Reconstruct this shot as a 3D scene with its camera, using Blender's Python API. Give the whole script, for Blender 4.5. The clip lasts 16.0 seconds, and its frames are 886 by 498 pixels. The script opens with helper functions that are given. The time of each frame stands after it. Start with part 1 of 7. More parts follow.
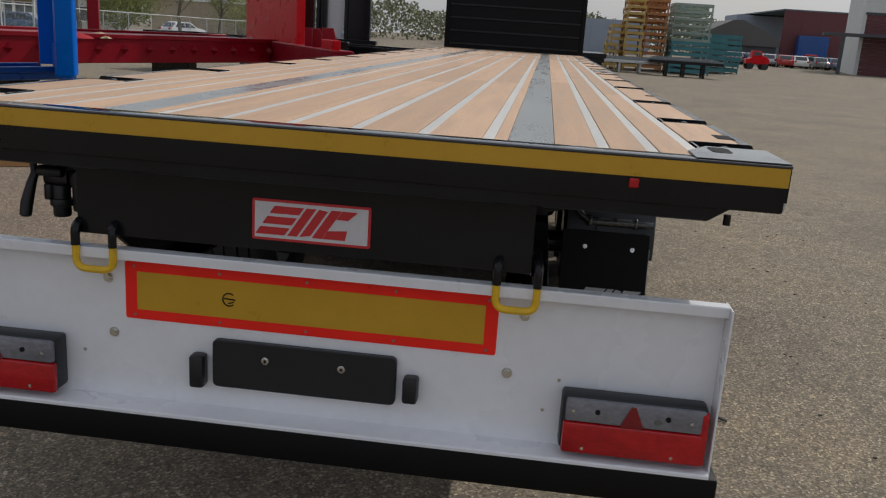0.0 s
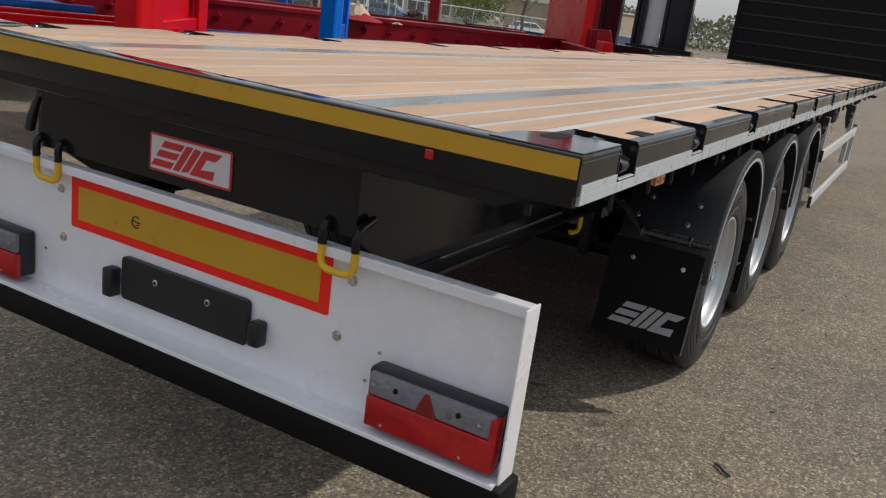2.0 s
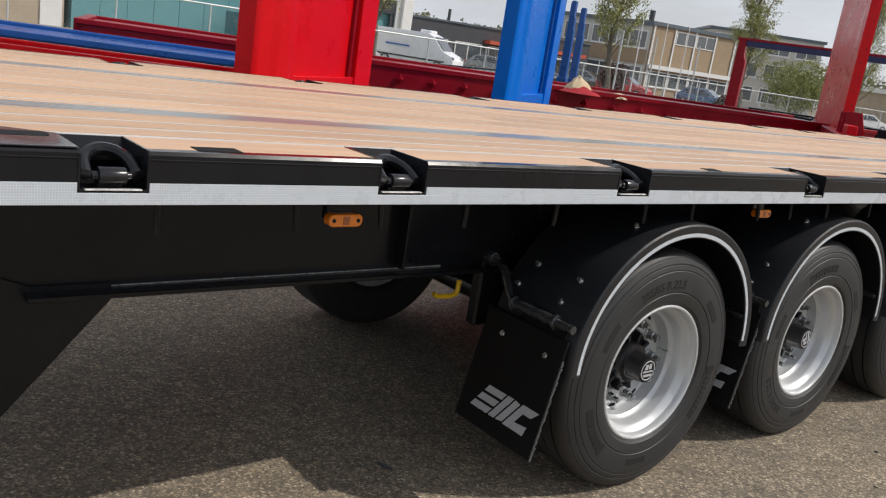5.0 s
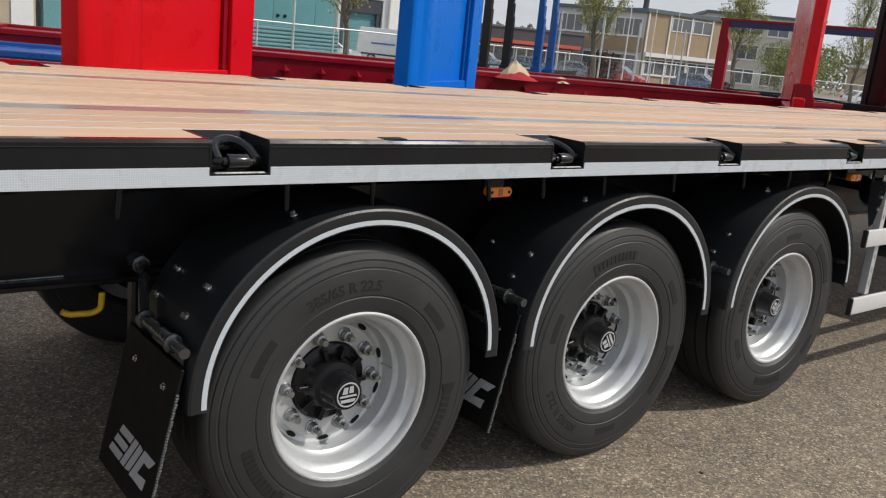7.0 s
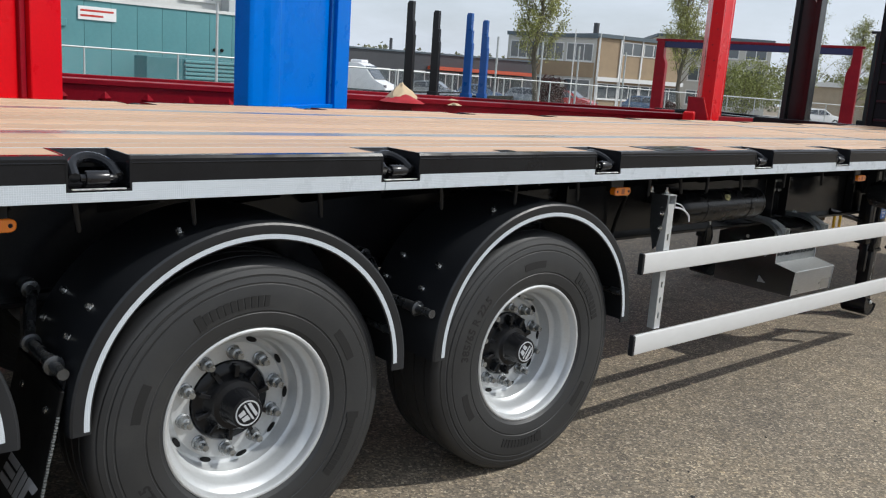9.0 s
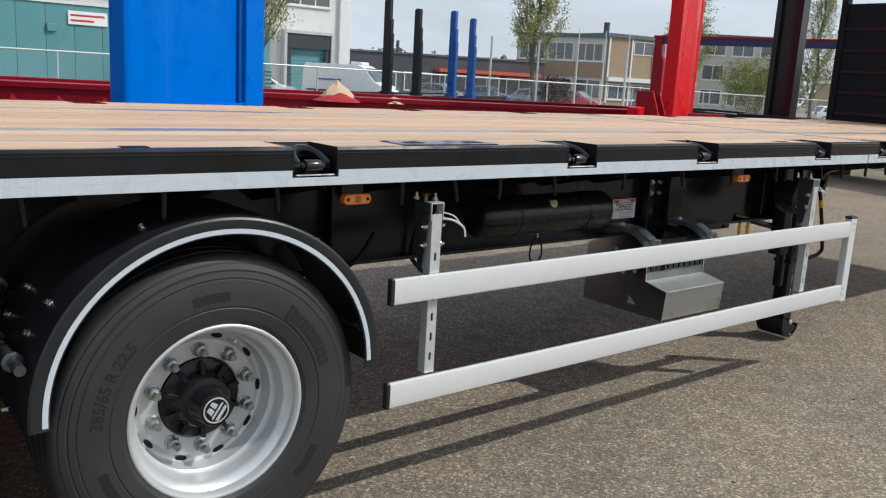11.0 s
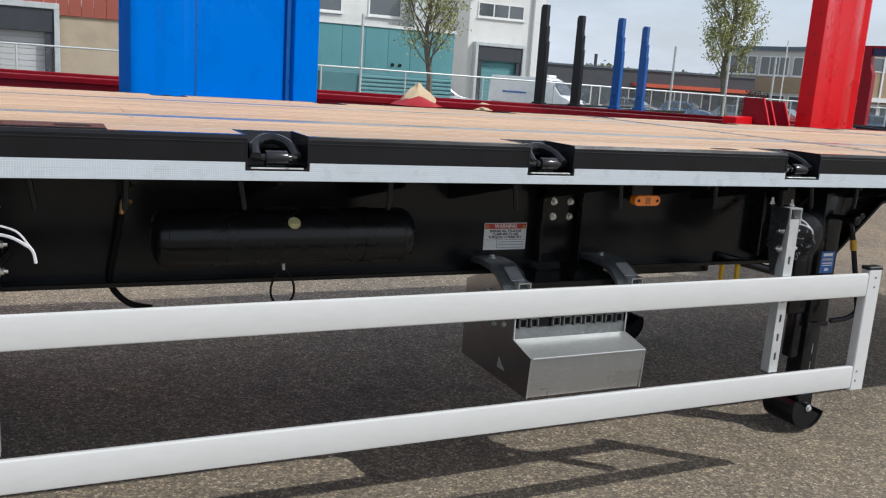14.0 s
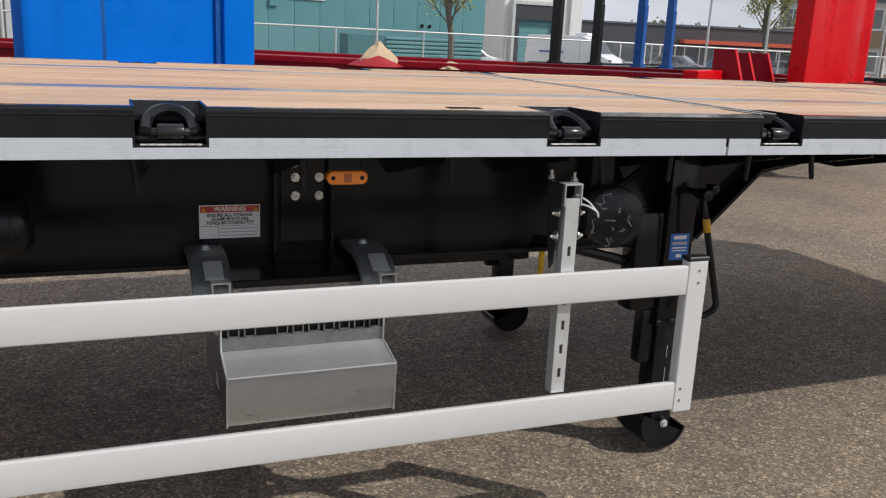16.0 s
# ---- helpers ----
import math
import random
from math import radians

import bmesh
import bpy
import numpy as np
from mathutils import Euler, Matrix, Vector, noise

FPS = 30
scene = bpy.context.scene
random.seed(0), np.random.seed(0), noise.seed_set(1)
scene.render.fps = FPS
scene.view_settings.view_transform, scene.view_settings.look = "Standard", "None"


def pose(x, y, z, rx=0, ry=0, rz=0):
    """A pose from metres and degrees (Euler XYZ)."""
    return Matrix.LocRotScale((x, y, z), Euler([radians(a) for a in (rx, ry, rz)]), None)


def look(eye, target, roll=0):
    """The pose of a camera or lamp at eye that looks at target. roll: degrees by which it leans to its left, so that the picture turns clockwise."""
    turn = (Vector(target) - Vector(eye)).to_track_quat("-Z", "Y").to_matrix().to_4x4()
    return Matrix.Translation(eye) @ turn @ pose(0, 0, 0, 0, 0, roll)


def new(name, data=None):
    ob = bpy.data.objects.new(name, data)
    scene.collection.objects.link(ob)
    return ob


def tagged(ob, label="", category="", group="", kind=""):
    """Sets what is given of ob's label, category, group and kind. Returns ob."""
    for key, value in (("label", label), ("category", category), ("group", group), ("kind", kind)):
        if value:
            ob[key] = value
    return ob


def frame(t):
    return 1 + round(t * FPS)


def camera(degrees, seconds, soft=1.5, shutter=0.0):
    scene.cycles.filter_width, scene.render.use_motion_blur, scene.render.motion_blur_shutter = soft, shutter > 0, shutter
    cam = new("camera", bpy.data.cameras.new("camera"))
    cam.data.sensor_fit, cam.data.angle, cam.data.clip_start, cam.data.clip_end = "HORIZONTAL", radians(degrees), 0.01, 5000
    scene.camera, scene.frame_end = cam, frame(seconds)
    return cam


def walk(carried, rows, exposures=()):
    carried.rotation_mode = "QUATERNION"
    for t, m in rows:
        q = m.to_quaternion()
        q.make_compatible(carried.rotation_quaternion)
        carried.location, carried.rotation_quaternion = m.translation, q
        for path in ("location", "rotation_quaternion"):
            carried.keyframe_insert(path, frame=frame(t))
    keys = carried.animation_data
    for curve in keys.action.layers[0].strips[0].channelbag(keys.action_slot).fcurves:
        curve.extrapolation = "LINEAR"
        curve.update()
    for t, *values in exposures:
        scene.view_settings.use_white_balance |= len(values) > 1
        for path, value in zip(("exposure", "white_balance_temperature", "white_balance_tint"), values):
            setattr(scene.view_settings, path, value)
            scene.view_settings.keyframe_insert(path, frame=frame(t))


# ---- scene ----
cam = camera(55.0, 16.0, soft=1.2)
PATH = [
    (0, (0.615, -2.309, 1.662), (0.416, -0.381, 1.166), 3.8),
    (0.5, (0.972, -2.31, 1.649), (0.542, -0.427, 1.13), 3.9),
    (1, (1.282, -2.145, 1.64), (0.712, -0.306, 1.1), 4.2),
    (1.5, (1.588, -2.008, 1.65), (0.823, -0.243, 1.102), 5.6),
    (2, (1.922, -1.879, 1.674), (1.027, -0.178, 1.121), 7.8),
    (2.5, (2.175, -1.664, 1.72), (1.206, 0.007, 1.199), 9.6),
    (3, (2.46, -1.447, 1.733), (1.363, 0.148, 1.23), 10.8),
    (5.5, (3.262, 0.062, 1.711), (1.755, 1.29, 1.24), 8.3),
    (6, (3.353, 0.419, 1.692), (1.855, 1.659, 1.227), 7.9),
    (6.5, (3.426, 0.766, 1.689), (1.922, 1.99, 1.199), 7.2),
    (7, (3.402, 1.146, 1.697), (1.894, 2.369, 1.22), 5.8),
    (7.5, (3.449, 1.523, 1.671), (1.935, 2.75, 1.218), 5.1),
    (8, (3.493, 1.889, 1.67), (1.973, 3.11, 1.226), 4.9),
    (8.5, (3.487, 2.278, 1.671), (1.996, 3.542, 1.249), 4.2),
    (9, (3.579, 2.647, 1.656), (2.094, 3.925, 1.253), 4.0),
    (9.5, (3.646, 3.006, 1.653), (2.13, 4.246, 1.247), 3.6),
    (10, (3.633, 3.38, 1.648), (2.13, 4.642, 1.264), 3.0),
    (12.5, (3.716, 5.225, 1.607), (2.159, 6.404, 1.176), 3.2),
    (13, (3.65, 5.588, 1.606), (2.078, 6.749, 1.181), 2.5),
    (13.5, (3.646, 5.908, 1.58), (1.976, 6.936, 1.186), 3.3),
    (14, (3.598, 6.215, 1.568), (1.823, 7.049, 1.174), 3.9),
    (14.5, (3.475, 6.561, 1.569), (1.669, 7.324, 1.174), 3.1),
    (15, (3.458, 6.897, 1.565), (1.647, 7.639, 1.152), 3.2),
    (15.5, (3.456, 7.213, 1.568), (1.643, 7.913, 1.098), 3.2),
    (16, (3.403, 7.538, 1.572), (1.598, 8.251, 1.088), 2.7),
]
EXPOSURES = [(0.0, -0.90, 6500, 10), (0.8, -0.95, 6500, 10), (1.5, -0.88, 6500, 10), (2.2, -0.62, 6500, 10), (3.0, -0.57, 6500, 10), (5.5, -0.34, 6600, 12), (7.0, -0.36, 6550, 11), (7.6, -0.28, 6430, 10), (8.5, -0.24, 6250, 9), (10.0, -0.24, 6150, 8), (12.5, -0.30, 6150, 8), (14.0, -0.25, 6100, 9), (15.0, -0.43, 6300, 12), (16.0, -0.38, 6450, 13)]
walk(cam, [(t, look(eye, target, roll)) for t, eye, target, roll in PATH], EXPOSURES)

# ---- light ----
SUN_DIR = Vector((0.68, 0.80, 1.0)).normalized()
world = bpy.data.worlds.new("sky")
scene.world = world
world.use_nodes = True
wn = world.node_tree
wn.nodes.clear()
w_out = wn.nodes.new("ShaderNodeOutputWorld")
w_bg = wn.nodes.new("ShaderNodeBackground")
w_sky = wn.nodes.new("ShaderNodeTexSky")
w_sky.sky_type = "NISHITA"
w_sky.sun_disc = False
w_sky.sun_elevation = math.asin(SUN_DIR.z)
w_sky.sun_rotation = math.atan2(SUN_DIR.x, SUN_DIR.y)
w_sky.air_density, w_sky.dust_density, w_sky.ozone_density = 1.0, 3.0, 1.0
w_co = wn.nodes.new("ShaderNodeTexCoord")
w_map = wn.nodes.new("ShaderNodeMapping")
w_map.inputs["Scale"].default_value = (1.0, 1.0, 3.2)
w_noise = wn.nodes.new("ShaderNodeTexNoise")
w_noise.inputs["Scale"].default_value = 2.2
w_noise.inputs["Detail"].default_value = 7.0
w_noise.inputs["Roughness"].default_value = 0.62
w_ramp = wn.nodes.new("ShaderNodeValToRGB")
w_ramp.color_ramp.elements[0].position, w_ramp.color_ramp.elements[0].color = 0.36, (0.55, 0.55, 0.55, 1)
w_ramp.color_ramp.elements[1].position, w_ramp.color_ramp.elements[1].color = 0.66, (0.92, 0.92, 0.92, 1)
w_mix = wn.nodes.new("ShaderNodeMix")
w_mix.data_type = "RGBA"
w_mix.inputs[7].default_value = (6.9, 7.35, 8.05, 1)
wn.links.new(w_co.outputs["Generated"], w_map.inputs["Vector"])
wn.links.new(w_map.outputs[0], w_noise.inputs["Vector"])
wn.links.new(w_noise.outputs["Fac"], w_ramp.inputs["Fac"])
wn.links.new(w_ramp.outputs["Color"], w_mix.inputs[0])
wn.links.new(w_sky.outputs[0], w_mix.inputs[6])
wn.links.new(w_mix.outputs[2], w_bg.inputs["Color"])
w_bg.inputs["Strength"].default_value = 0.14
wn.links.new(w_bg.outputs[0], w_out.inputs["Surface"])
sun_data = bpy.data.lights.new("sun", "SUN")
sun_data.energy, sun_data.angle, sun_data.color = 3.7, radians(0.6), (1.0, 0.955, 0.88)
sun = new("sun", sun_data)
sun.matrix_world = look(SUN_DIR * 40, (0, 0, 0))

# ---- materials ----


def mat(name, col, rough=0.5, metal=0.0, var=0.12, scale=3.0, fine=60.0, bump=0.0, bump_scale=80.0, coat=0.0, stretch=(1, 1, 1),
        dirt=None, dirt_amount=0.0, dirt_scale=1.4, rvar=0.08, island=0.0, obj_rand=0.0, spec=0.5, coords="Object"):
    """A painted, metal or mineral surface: base colour with broad and fine variation, dirt patches, uneven gloss and fine relief."""
    m = bpy.data.materials.new(name)
    m.use_nodes = True
    nt = m.node_tree
    nd, ln = nt.nodes, nt.links
    b = nd["Principled BSDF"]
    b.inputs["Metallic"].default_value = metal
    b.inputs["Coat Weight"].default_value = coat
    b.inputs["Coat Roughness"].default_value = 0.06
    b.inputs["Specular IOR Level"].default_value = spec
    co = nd.new("ShaderNodeTexCoord")
    mp = nd.new("ShaderNodeMapping")
    mp.inputs["Scale"].default_value = stretch
    ln.new(co.outputs[coords], mp.inputs["Vector"])

    def tex(s, detail=5.0, r=0.6):
        n = nd.new("ShaderNodeTexNoise")
        n.inputs["Scale"].default_value, n.inputs["Detail"].default_value, n.inputs["Roughness"].default_value = s, detail, r
        ln.new(mp.outputs[0], n.inputs["Vector"])
        return n

    def rng(src, a, c, lo=0.3, hi=0.7):
        n = nd.new("ShaderNodeMapRange")
        n.inputs[1].default_value, n.inputs[2].default_value, n.inputs[3].default_value, n.inputs[4].default_value = lo, hi, a, c
        ln.new(src, n.inputs[0])
        return n.outputs[0]

    def mul(a, c):
        n = nd.new("ShaderNodeMath")
        n.operation = "MULTIPLY"
        ln.new(a, n.inputs[0])
        ln.new(c, n.inputs[1])
        return n.outputs[0]

    broad, small = tex(scale), tex(fine, 3.0)
    val = mul(rng(broad.outputs["Fac"], 1 - var, 1 + var), rng(small.outputs["Fac"], 1 - var * 0.7, 1 + var * 0.7))
    if obj_rand:
        oi = nd.new("ShaderNodeObjectInfo")
        val = mul(val, rng(oi.outputs["Random"], 1 - obj_rand, 1 + obj_rand, 0, 1))
    if island:
        gi = nd.new("ShaderNodeNewGeometry")
        val = mul(val, rng(gi.outputs["Random Per Island"], 1 - island, 1 + island, 0, 1))
    hsv = nd.new("ShaderNodeHueSaturation")
    hsv.inputs["Color"].default_value = (*col, 1)
    ln.new(val, hsv.inputs["Value"])
    out = hsv.outputs[0]
    if dirt is not None:
        dn = tex(dirt_scale, 8.0, 0.68)
        mx = nd.new("ShaderNodeMix")
        mx.data_type = "RGBA"
        mx.inputs[7].default_value = (*dirt, 1)
        ln.new(rng(dn.outputs["Fac"], 0, dirt_amount, 0.5, 0.74), mx.inputs[0])
        ln.new(out, mx.inputs[6])
        out = mx.outputs[2]
    ln.new(out, b.inputs["Base Color"])
    ln.new(rng(broad.outputs["Fac"], max(0.02, rough - rvar), min(1, rough + rvar)), b.inputs["Roughness"])
    if bump:
        bt = tex(bump_scale, 4.0)
        bp = nd.new("ShaderNodeBump")
        bp.inputs["Strength"].default_value, bp.inputs["Distance"].default_value = bump, 0.004
        ln.new(bt.outputs["Fac"], bp.inputs["Height"])
        ln.new(bp.outputs[0], b.inputs["Normal"])
    return m


def asphalt_material():
    m = bpy.data.materials.new("asphalt")
    m.use_nodes = True
    nd, ln = m.node_tree.nodes, m.node_tree.links
    b = nd["Principled BSDF"]
    co = nd.new("ShaderNodeTexCoord")

    def noise_tex(s, d, r=0.6):
        n = nd.new("ShaderNodeTexNoise")
        n.inputs["Scale"].default_value, n.inputs["Detail"].default_value, n.inputs["Roughness"].default_value = s, d, r
        ln.new(co.outputs["Object"], n.inputs["Vector"])
        return n.outputs["Fac"]

    def ramp(src, stops):
        n = nd.new("ShaderNodeValToRGB")
        e = n.color_ramp.elements
        while len(e) < len(stops):
            e.new(0.5)
        for el, (p, c) in zip(e, stops):
            el.position, el.color = p, (*c, 1)
        ln.new(src, n.inputs["Fac"])
        return n.outputs["Color"]

    def blend(kind, fac, a, c):
        n = nd.new("ShaderNodeMix")
        n.data_type, n.blend_type = "RGBA", kind
        if isinstance(fac, float):
            n.inputs[0].default_value = fac
        else:
            ln.new(fac, n.inputs[0])
        ln.new(a, n.inputs[6])
        ln.new(c, n.inputs[7])
        return n.outputs[2]

    vor = nd.new("ShaderNodeTexVoronoi")
    vor.inputs["Scale"].default_value = 105.0
    ln.new(co.outputs["Object"], vor.inputs["Vector"])
    vor2 = nd.new("ShaderNodeTexVoronoi")
    vor2.inputs["Scale"].default_value = 44.0
    ln.new(co.outputs["Object"], vor2.inputs["Vector"])
    chips = ramp(vor.outputs["Color"], [(0.0, (0.118, 0.104, 0.086)), (0.45, (0.200, 0.173, 0.137)), (0.75, (0.322, 0.271, 0.202)), (1.0, (0.64, 0.555, 0.425))])
    big = ramp(vor2.outputs["Color"], [(0.0, (0.75, 0.75, 0.75)), (0.7, (1.0, 1.0, 1.0)), (0.93, (1.12, 1.08, 1.0)), (1.0, (1.7, 1.6, 1.4))])
    col = blend("MULTIPLY", 1.0, chips, big)
    patch = ramp(noise_tex(0.55, 6.0), [(0.3, (0.80, 0.80, 0.82)), (0.5, (1.0, 0.98, 0.95)), (0.7, (1.16, 1.10, 1.0))])
    col = blend("MULTIPLY", 1.0, col, patch)
    mott = ramp(noise_tex(7.0, 5.0), [(0.3, (0.86, 0.86, 0.86)), (0.7, (1.12, 1.12, 1.12))])
    col = blend("MULTIPLY", 1.0, col, mott)
    stain = ramp(noise_tex(2.3, 3.0, 0.5), [(0.0, (0.55, 0.55, 0.56)), (0.27, (0.8, 0.8, 0.8)), (0.33, (1.0, 1.0, 1.0))])
    col = blend("MULTIPLY", 1.0, col, stain)
    ln.new(col, b.inputs["Base Color"])
    b.inputs["Roughness"].default_value = 0.9
    b.inputs["Specular IOR Level"].default_value = 0.18
    b.inputs["Sheen Weight"].default_value = 0.04
    b.inputs["Sheen Roughness"].default_value = 0.45
    b.inputs["Sheen Tint"].default_value = (0.95, 0.88, 0.78, 1)
    bp = nd.new("ShaderNodeBump")
    bp.inputs["Strength"].default_value, bp.inputs["Distance"].default_value = 0.45, 0.003
    ln.new(vor.outputs["Distance"], bp.inputs["Height"])
    ln.new(bp.outputs[0], b.inputs["Normal"])
    return m


def wood_material():
    """Phenolic-faced deck boards: warm plywood with long fine grain, scuffs and small dark marks."""
    m = mat("deck_wood", (0.565, 0.372, 0.240), rough=0.55, spec=0.28, var=0.10, scale=2.2, fine=30.0, bump=0.25, bump_scale=60.0, stretch=(9, 0.55, 9),
            dirt=(0.38, 0.25, 0.165), dirt_amount=0.55, dirt_scale=2.0, obj_rand=0.13)
    return m


def lens_material(name, col, rough=0.16, pitch=300.0):
    """Moulded lamp plastic: coloured, glossy, with fine ribs and uneven depth behind."""
    m = mat(name, col, rough=rough, var=0.22, scale=14, fine=90, stretch=(0.5, 1, 1), spec=0.45, coat=0.12)
    nd, ln = m.node_tree.nodes, m.node_tree.links
    wv, co, bp = nd.new("ShaderNodeTexWave"), nd.new("ShaderNodeTexCoord"), nd.new("ShaderNodeBump")
    wv.inputs["Scale"].default_value = pitch / 6.28
    bp.inputs["Strength"].default_value, bp.inputs["Distance"].default_value = 0.12, 0.002
    ln.new(co.outputs["Object"], wv.inputs["Vector"])
    ln.new(wv.outputs["Fac"], bp.inputs["Height"])
    ln.new(bp.outputs[0], nd["Principled BSDF"].inputs["Normal"])
    return m


def glass_material(name, col, rough=0.05):
    m = bpy.data.materials.new(name)
    m.use_nodes = True
    b = m.node_tree.nodes["Principled BSDF"]
    b.inputs["Base Color"].default_value = (*col, 1)
    b.inputs["Roughness"].default_value = rough
    b.inputs["Specular IOR Level"].default_value = 0.8
    b.inputs["Coat Weight"].default_value = 0.6
    b.inputs["Coat Roughness"].default_value = 0.03
    return m


ASPHALT = asphalt_material()
WOOD = wood_material()
BLACK = mat("chassis_black", (0.0100, 0.0106, 0.0125), rough=0.18, var=0.15, scale=5, fine=90, bump=0.03, bump_scale=40, dirt=(0.0115, 0.0118, 0.0126), dirt_amount=0.35, dirt_scale=3, spec=0.28)
WORN = mat("worn_paint_edge", (0.62, 0.62, 0.60), rough=0.35, metal=0.5, var=0.3, scale=60, fine=200, dirt=(0.01, 0.01, 0.01), dirt_amount=1.0, dirt_scale=70)
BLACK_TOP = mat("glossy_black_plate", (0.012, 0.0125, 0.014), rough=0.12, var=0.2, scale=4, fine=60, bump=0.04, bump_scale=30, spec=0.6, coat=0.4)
HEAD_BLACK = mat("headboard_black", (0.0062, 0.0062, 0.0070), rough=0.5, var=0.15, scale=5, fine=90, spec=0.15)
BLACK_PLASTIC = mat("black_plastic", (0.0115, 0.0128, 0.0152), rough=0.42, var=0.15, scale=6, fine=200, bump=0.12, bump_scale=300)
BLACK_RUBBER = mat("black_rubber", (0.005, 0.005, 0.005), spec=0.18, rough=0.62, var=0.2, scale=8, fine=120, bump=0.15, bump_scale=150, dirt=(0.014, 0.013, 0.012), dirt_amount=0.4)
TYRE = mat("tyre_rubber", (0.0215, 0.0222, 0.0232), rough=0.55, var=0.12, scale=4, fine=150, bump=0.06, bump_scale=200, dirt=(0.042, 0.041, 0.038), dirt_amount=0.5, dirt_scale=5)
TYRE_MARK = mat("tyre_lettering", (0.006, 0.006, 0.006), rough=0.7, var=0.1)
WHITE = mat("white_paint", (0.83, 0.83, 0.86), rough=0.3, var=0.025, scale=2, fine=25, bump=0.05, bump_scale=14, coat=0.3, dirt=(0.60, 0.59, 0.58), dirt_amount=0.30, dirt_scale=2.6)
RAIL_WHITE = mat("anodised_white", (0.60, 0.60, 0.59), rough=0.45, var=0.03, scale=3, fine=50, stretch=(1, 0.3, 1), dirt=(0.60, 0.59, 0.56), dirt_amount=0.3)
GALV = mat("galvanised_steel", (0.60, 0.62, 0.62), rough=0.36, metal=0.45, var=0.07, scale=9, fine=55, bump=0.03, bump_scale=70, dirt=(0.46, 0.48, 0.49), dirt_amount=0.4, dirt_scale=10)
MIRROR_GALV = mat("rolled_galvanised", (0.42, 0.43, 0.44), rough=0.14, metal=1.0, var=0.08, scale=6, fine=80, bump=0.015, bump_scale=18)
ZINC_YELLOW = mat("yellow_zinc", (0.66, 0.62, 0.34), rough=0.35, metal=0.35, var=0.08, scale=30, fine=200)
RED_CLOTH = mat("red_cloth", (0.36, 0.014, 0.022), rough=0.85, var=0.2, scale=8, fine=60, bump=0.1, bump_scale=60)
BOX_GALV = mat("bright_galvanised", (0.50, 0.51, 0.51), rough=0.3, metal=0.6, var=0.08, scale=5, fine=80, bump=0.02, bump_scale=30, dirt=(0.60, 0.61, 0.60), dirt_amount=0.5, dirt_scale=3, stretch=(1, 0.4, 1))
DARK_METAL = mat("shaded_sheet", (0.10, 0.105, 0.11), rough=0.22, metal=0.7, var=0.15, scale=8)
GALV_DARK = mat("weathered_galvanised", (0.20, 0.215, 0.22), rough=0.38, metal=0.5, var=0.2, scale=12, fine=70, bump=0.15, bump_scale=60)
DECK_STEEL = mat("deck_steel_strip", (0.58, 0.565, 0.53), rough=0.5, metal=0.2, var=0.10, scale=4, fine=60, stretch=(6, 0.5, 6), bump=0.04, bump_scale=60, obj_rand=0.05)
WIDE_STEEL = mat("deck_steel_band", (0.36, 0.365, 0.345), rough=0.30, metal=0.55, var=0.07, scale=3, fine=60, stretch=(4, 0.5, 4), bump=0.02, bump_scale=40)
RIM_SILVER = mat("rim_silver", (0.56, 0.575, 0.58), rough=0.40, metal=0.4, var=0.05, scale=6, fine=90, bump=0.04, bump_scale=120, dirt=(0.46, 0.47, 0.47), dirt_amount=0.3, dirt_scale=9)
TANK_BLACK = mat("tank_black", (0.007, 0.0072, 0.008), rough=0.26, var=0.12, scale=6, fine=80, spec=0.3)
NUT_ZINC = mat("nut_zinc", (0.30, 0.31, 0.31), rough=0.28, metal=0.75, var=0.15, scale=40)
TUBE_DARK = mat("dark_tube", (0.11, 0.115, 0.12), rough=0.26, metal=0.75, var=0.2, scale=14, fine=70)
CHROME = mat("zinc_bolt", (0.62, 0.62, 0.60), rough=0.25, metal=0.95, var=0.1, scale=30)
YELLOW_TAPE = mat("amber_reflector", (0.56, 0.31, 0.012), rough=0.34, var=0.05, scale=10, fine=400, bump=0.1, bump_scale=600, coat=0.3)
YELLOW_PAINT = mat("yellow_paint", (0.76, 0.46, 0.015), rough=0.35, var=0.08, scale=10, dirt=(0.45, 0.27, 0.02), dirt_amount=0.5, dirt_scale=20)
RED_TAPE = mat("red_reflector", (0.97, 0.028, 0.018), spec=0.2, rough=0.35, var=0.05, scale=10, fine=400)
WHITE_TAPE = mat("white_reflector", (0.47, 0.515, 0.555), rough=0.3, var=0.04, scale=12, fine=300, coat=0.2)
LOGO_RED = mat("logo_red", (0.55, 0.025, 0.03), rough=0.4, var=0.04)
LOGO_WHITE = mat("logo_white", (0.62, 0.60, 0.62), rough=0.4, var=0.04)
LOGO_GREY = mat("logo_grey", (0.42, 0.43, 0.45), rough=0.5, var=0.06)
INK = mat("print_black", (0.012, 0.012, 0.012), rough=0.7, var=0.05, spec=0.15)
LENS_RED = lens_material("lens_red", (0.44, 0.008, 0.012))
LENS_DARK_RED = lens_material("lens_dark_red", (0.20, 0.010, 0.014))
LENS_CLEAR = lens_material("lens_clear", (0.19, 0.19, 0.21), 0.2)
AMBER = glass_material("lens_amber", (0.78, 0.20, 0.006), 0.2)
AMBER_DARK = glass_material("lens_amber_dark", (0.32, 0.075, 0.005), 0.25)
BRASS = mat("brass", (0.55, 0.33, 0.12), rough=0.35, metal=0.8, var=0.15, scale=30)
STICKER = mat("sticker_white", (0.82, 0.82, 0.81), rough=0.45, var=0.03)
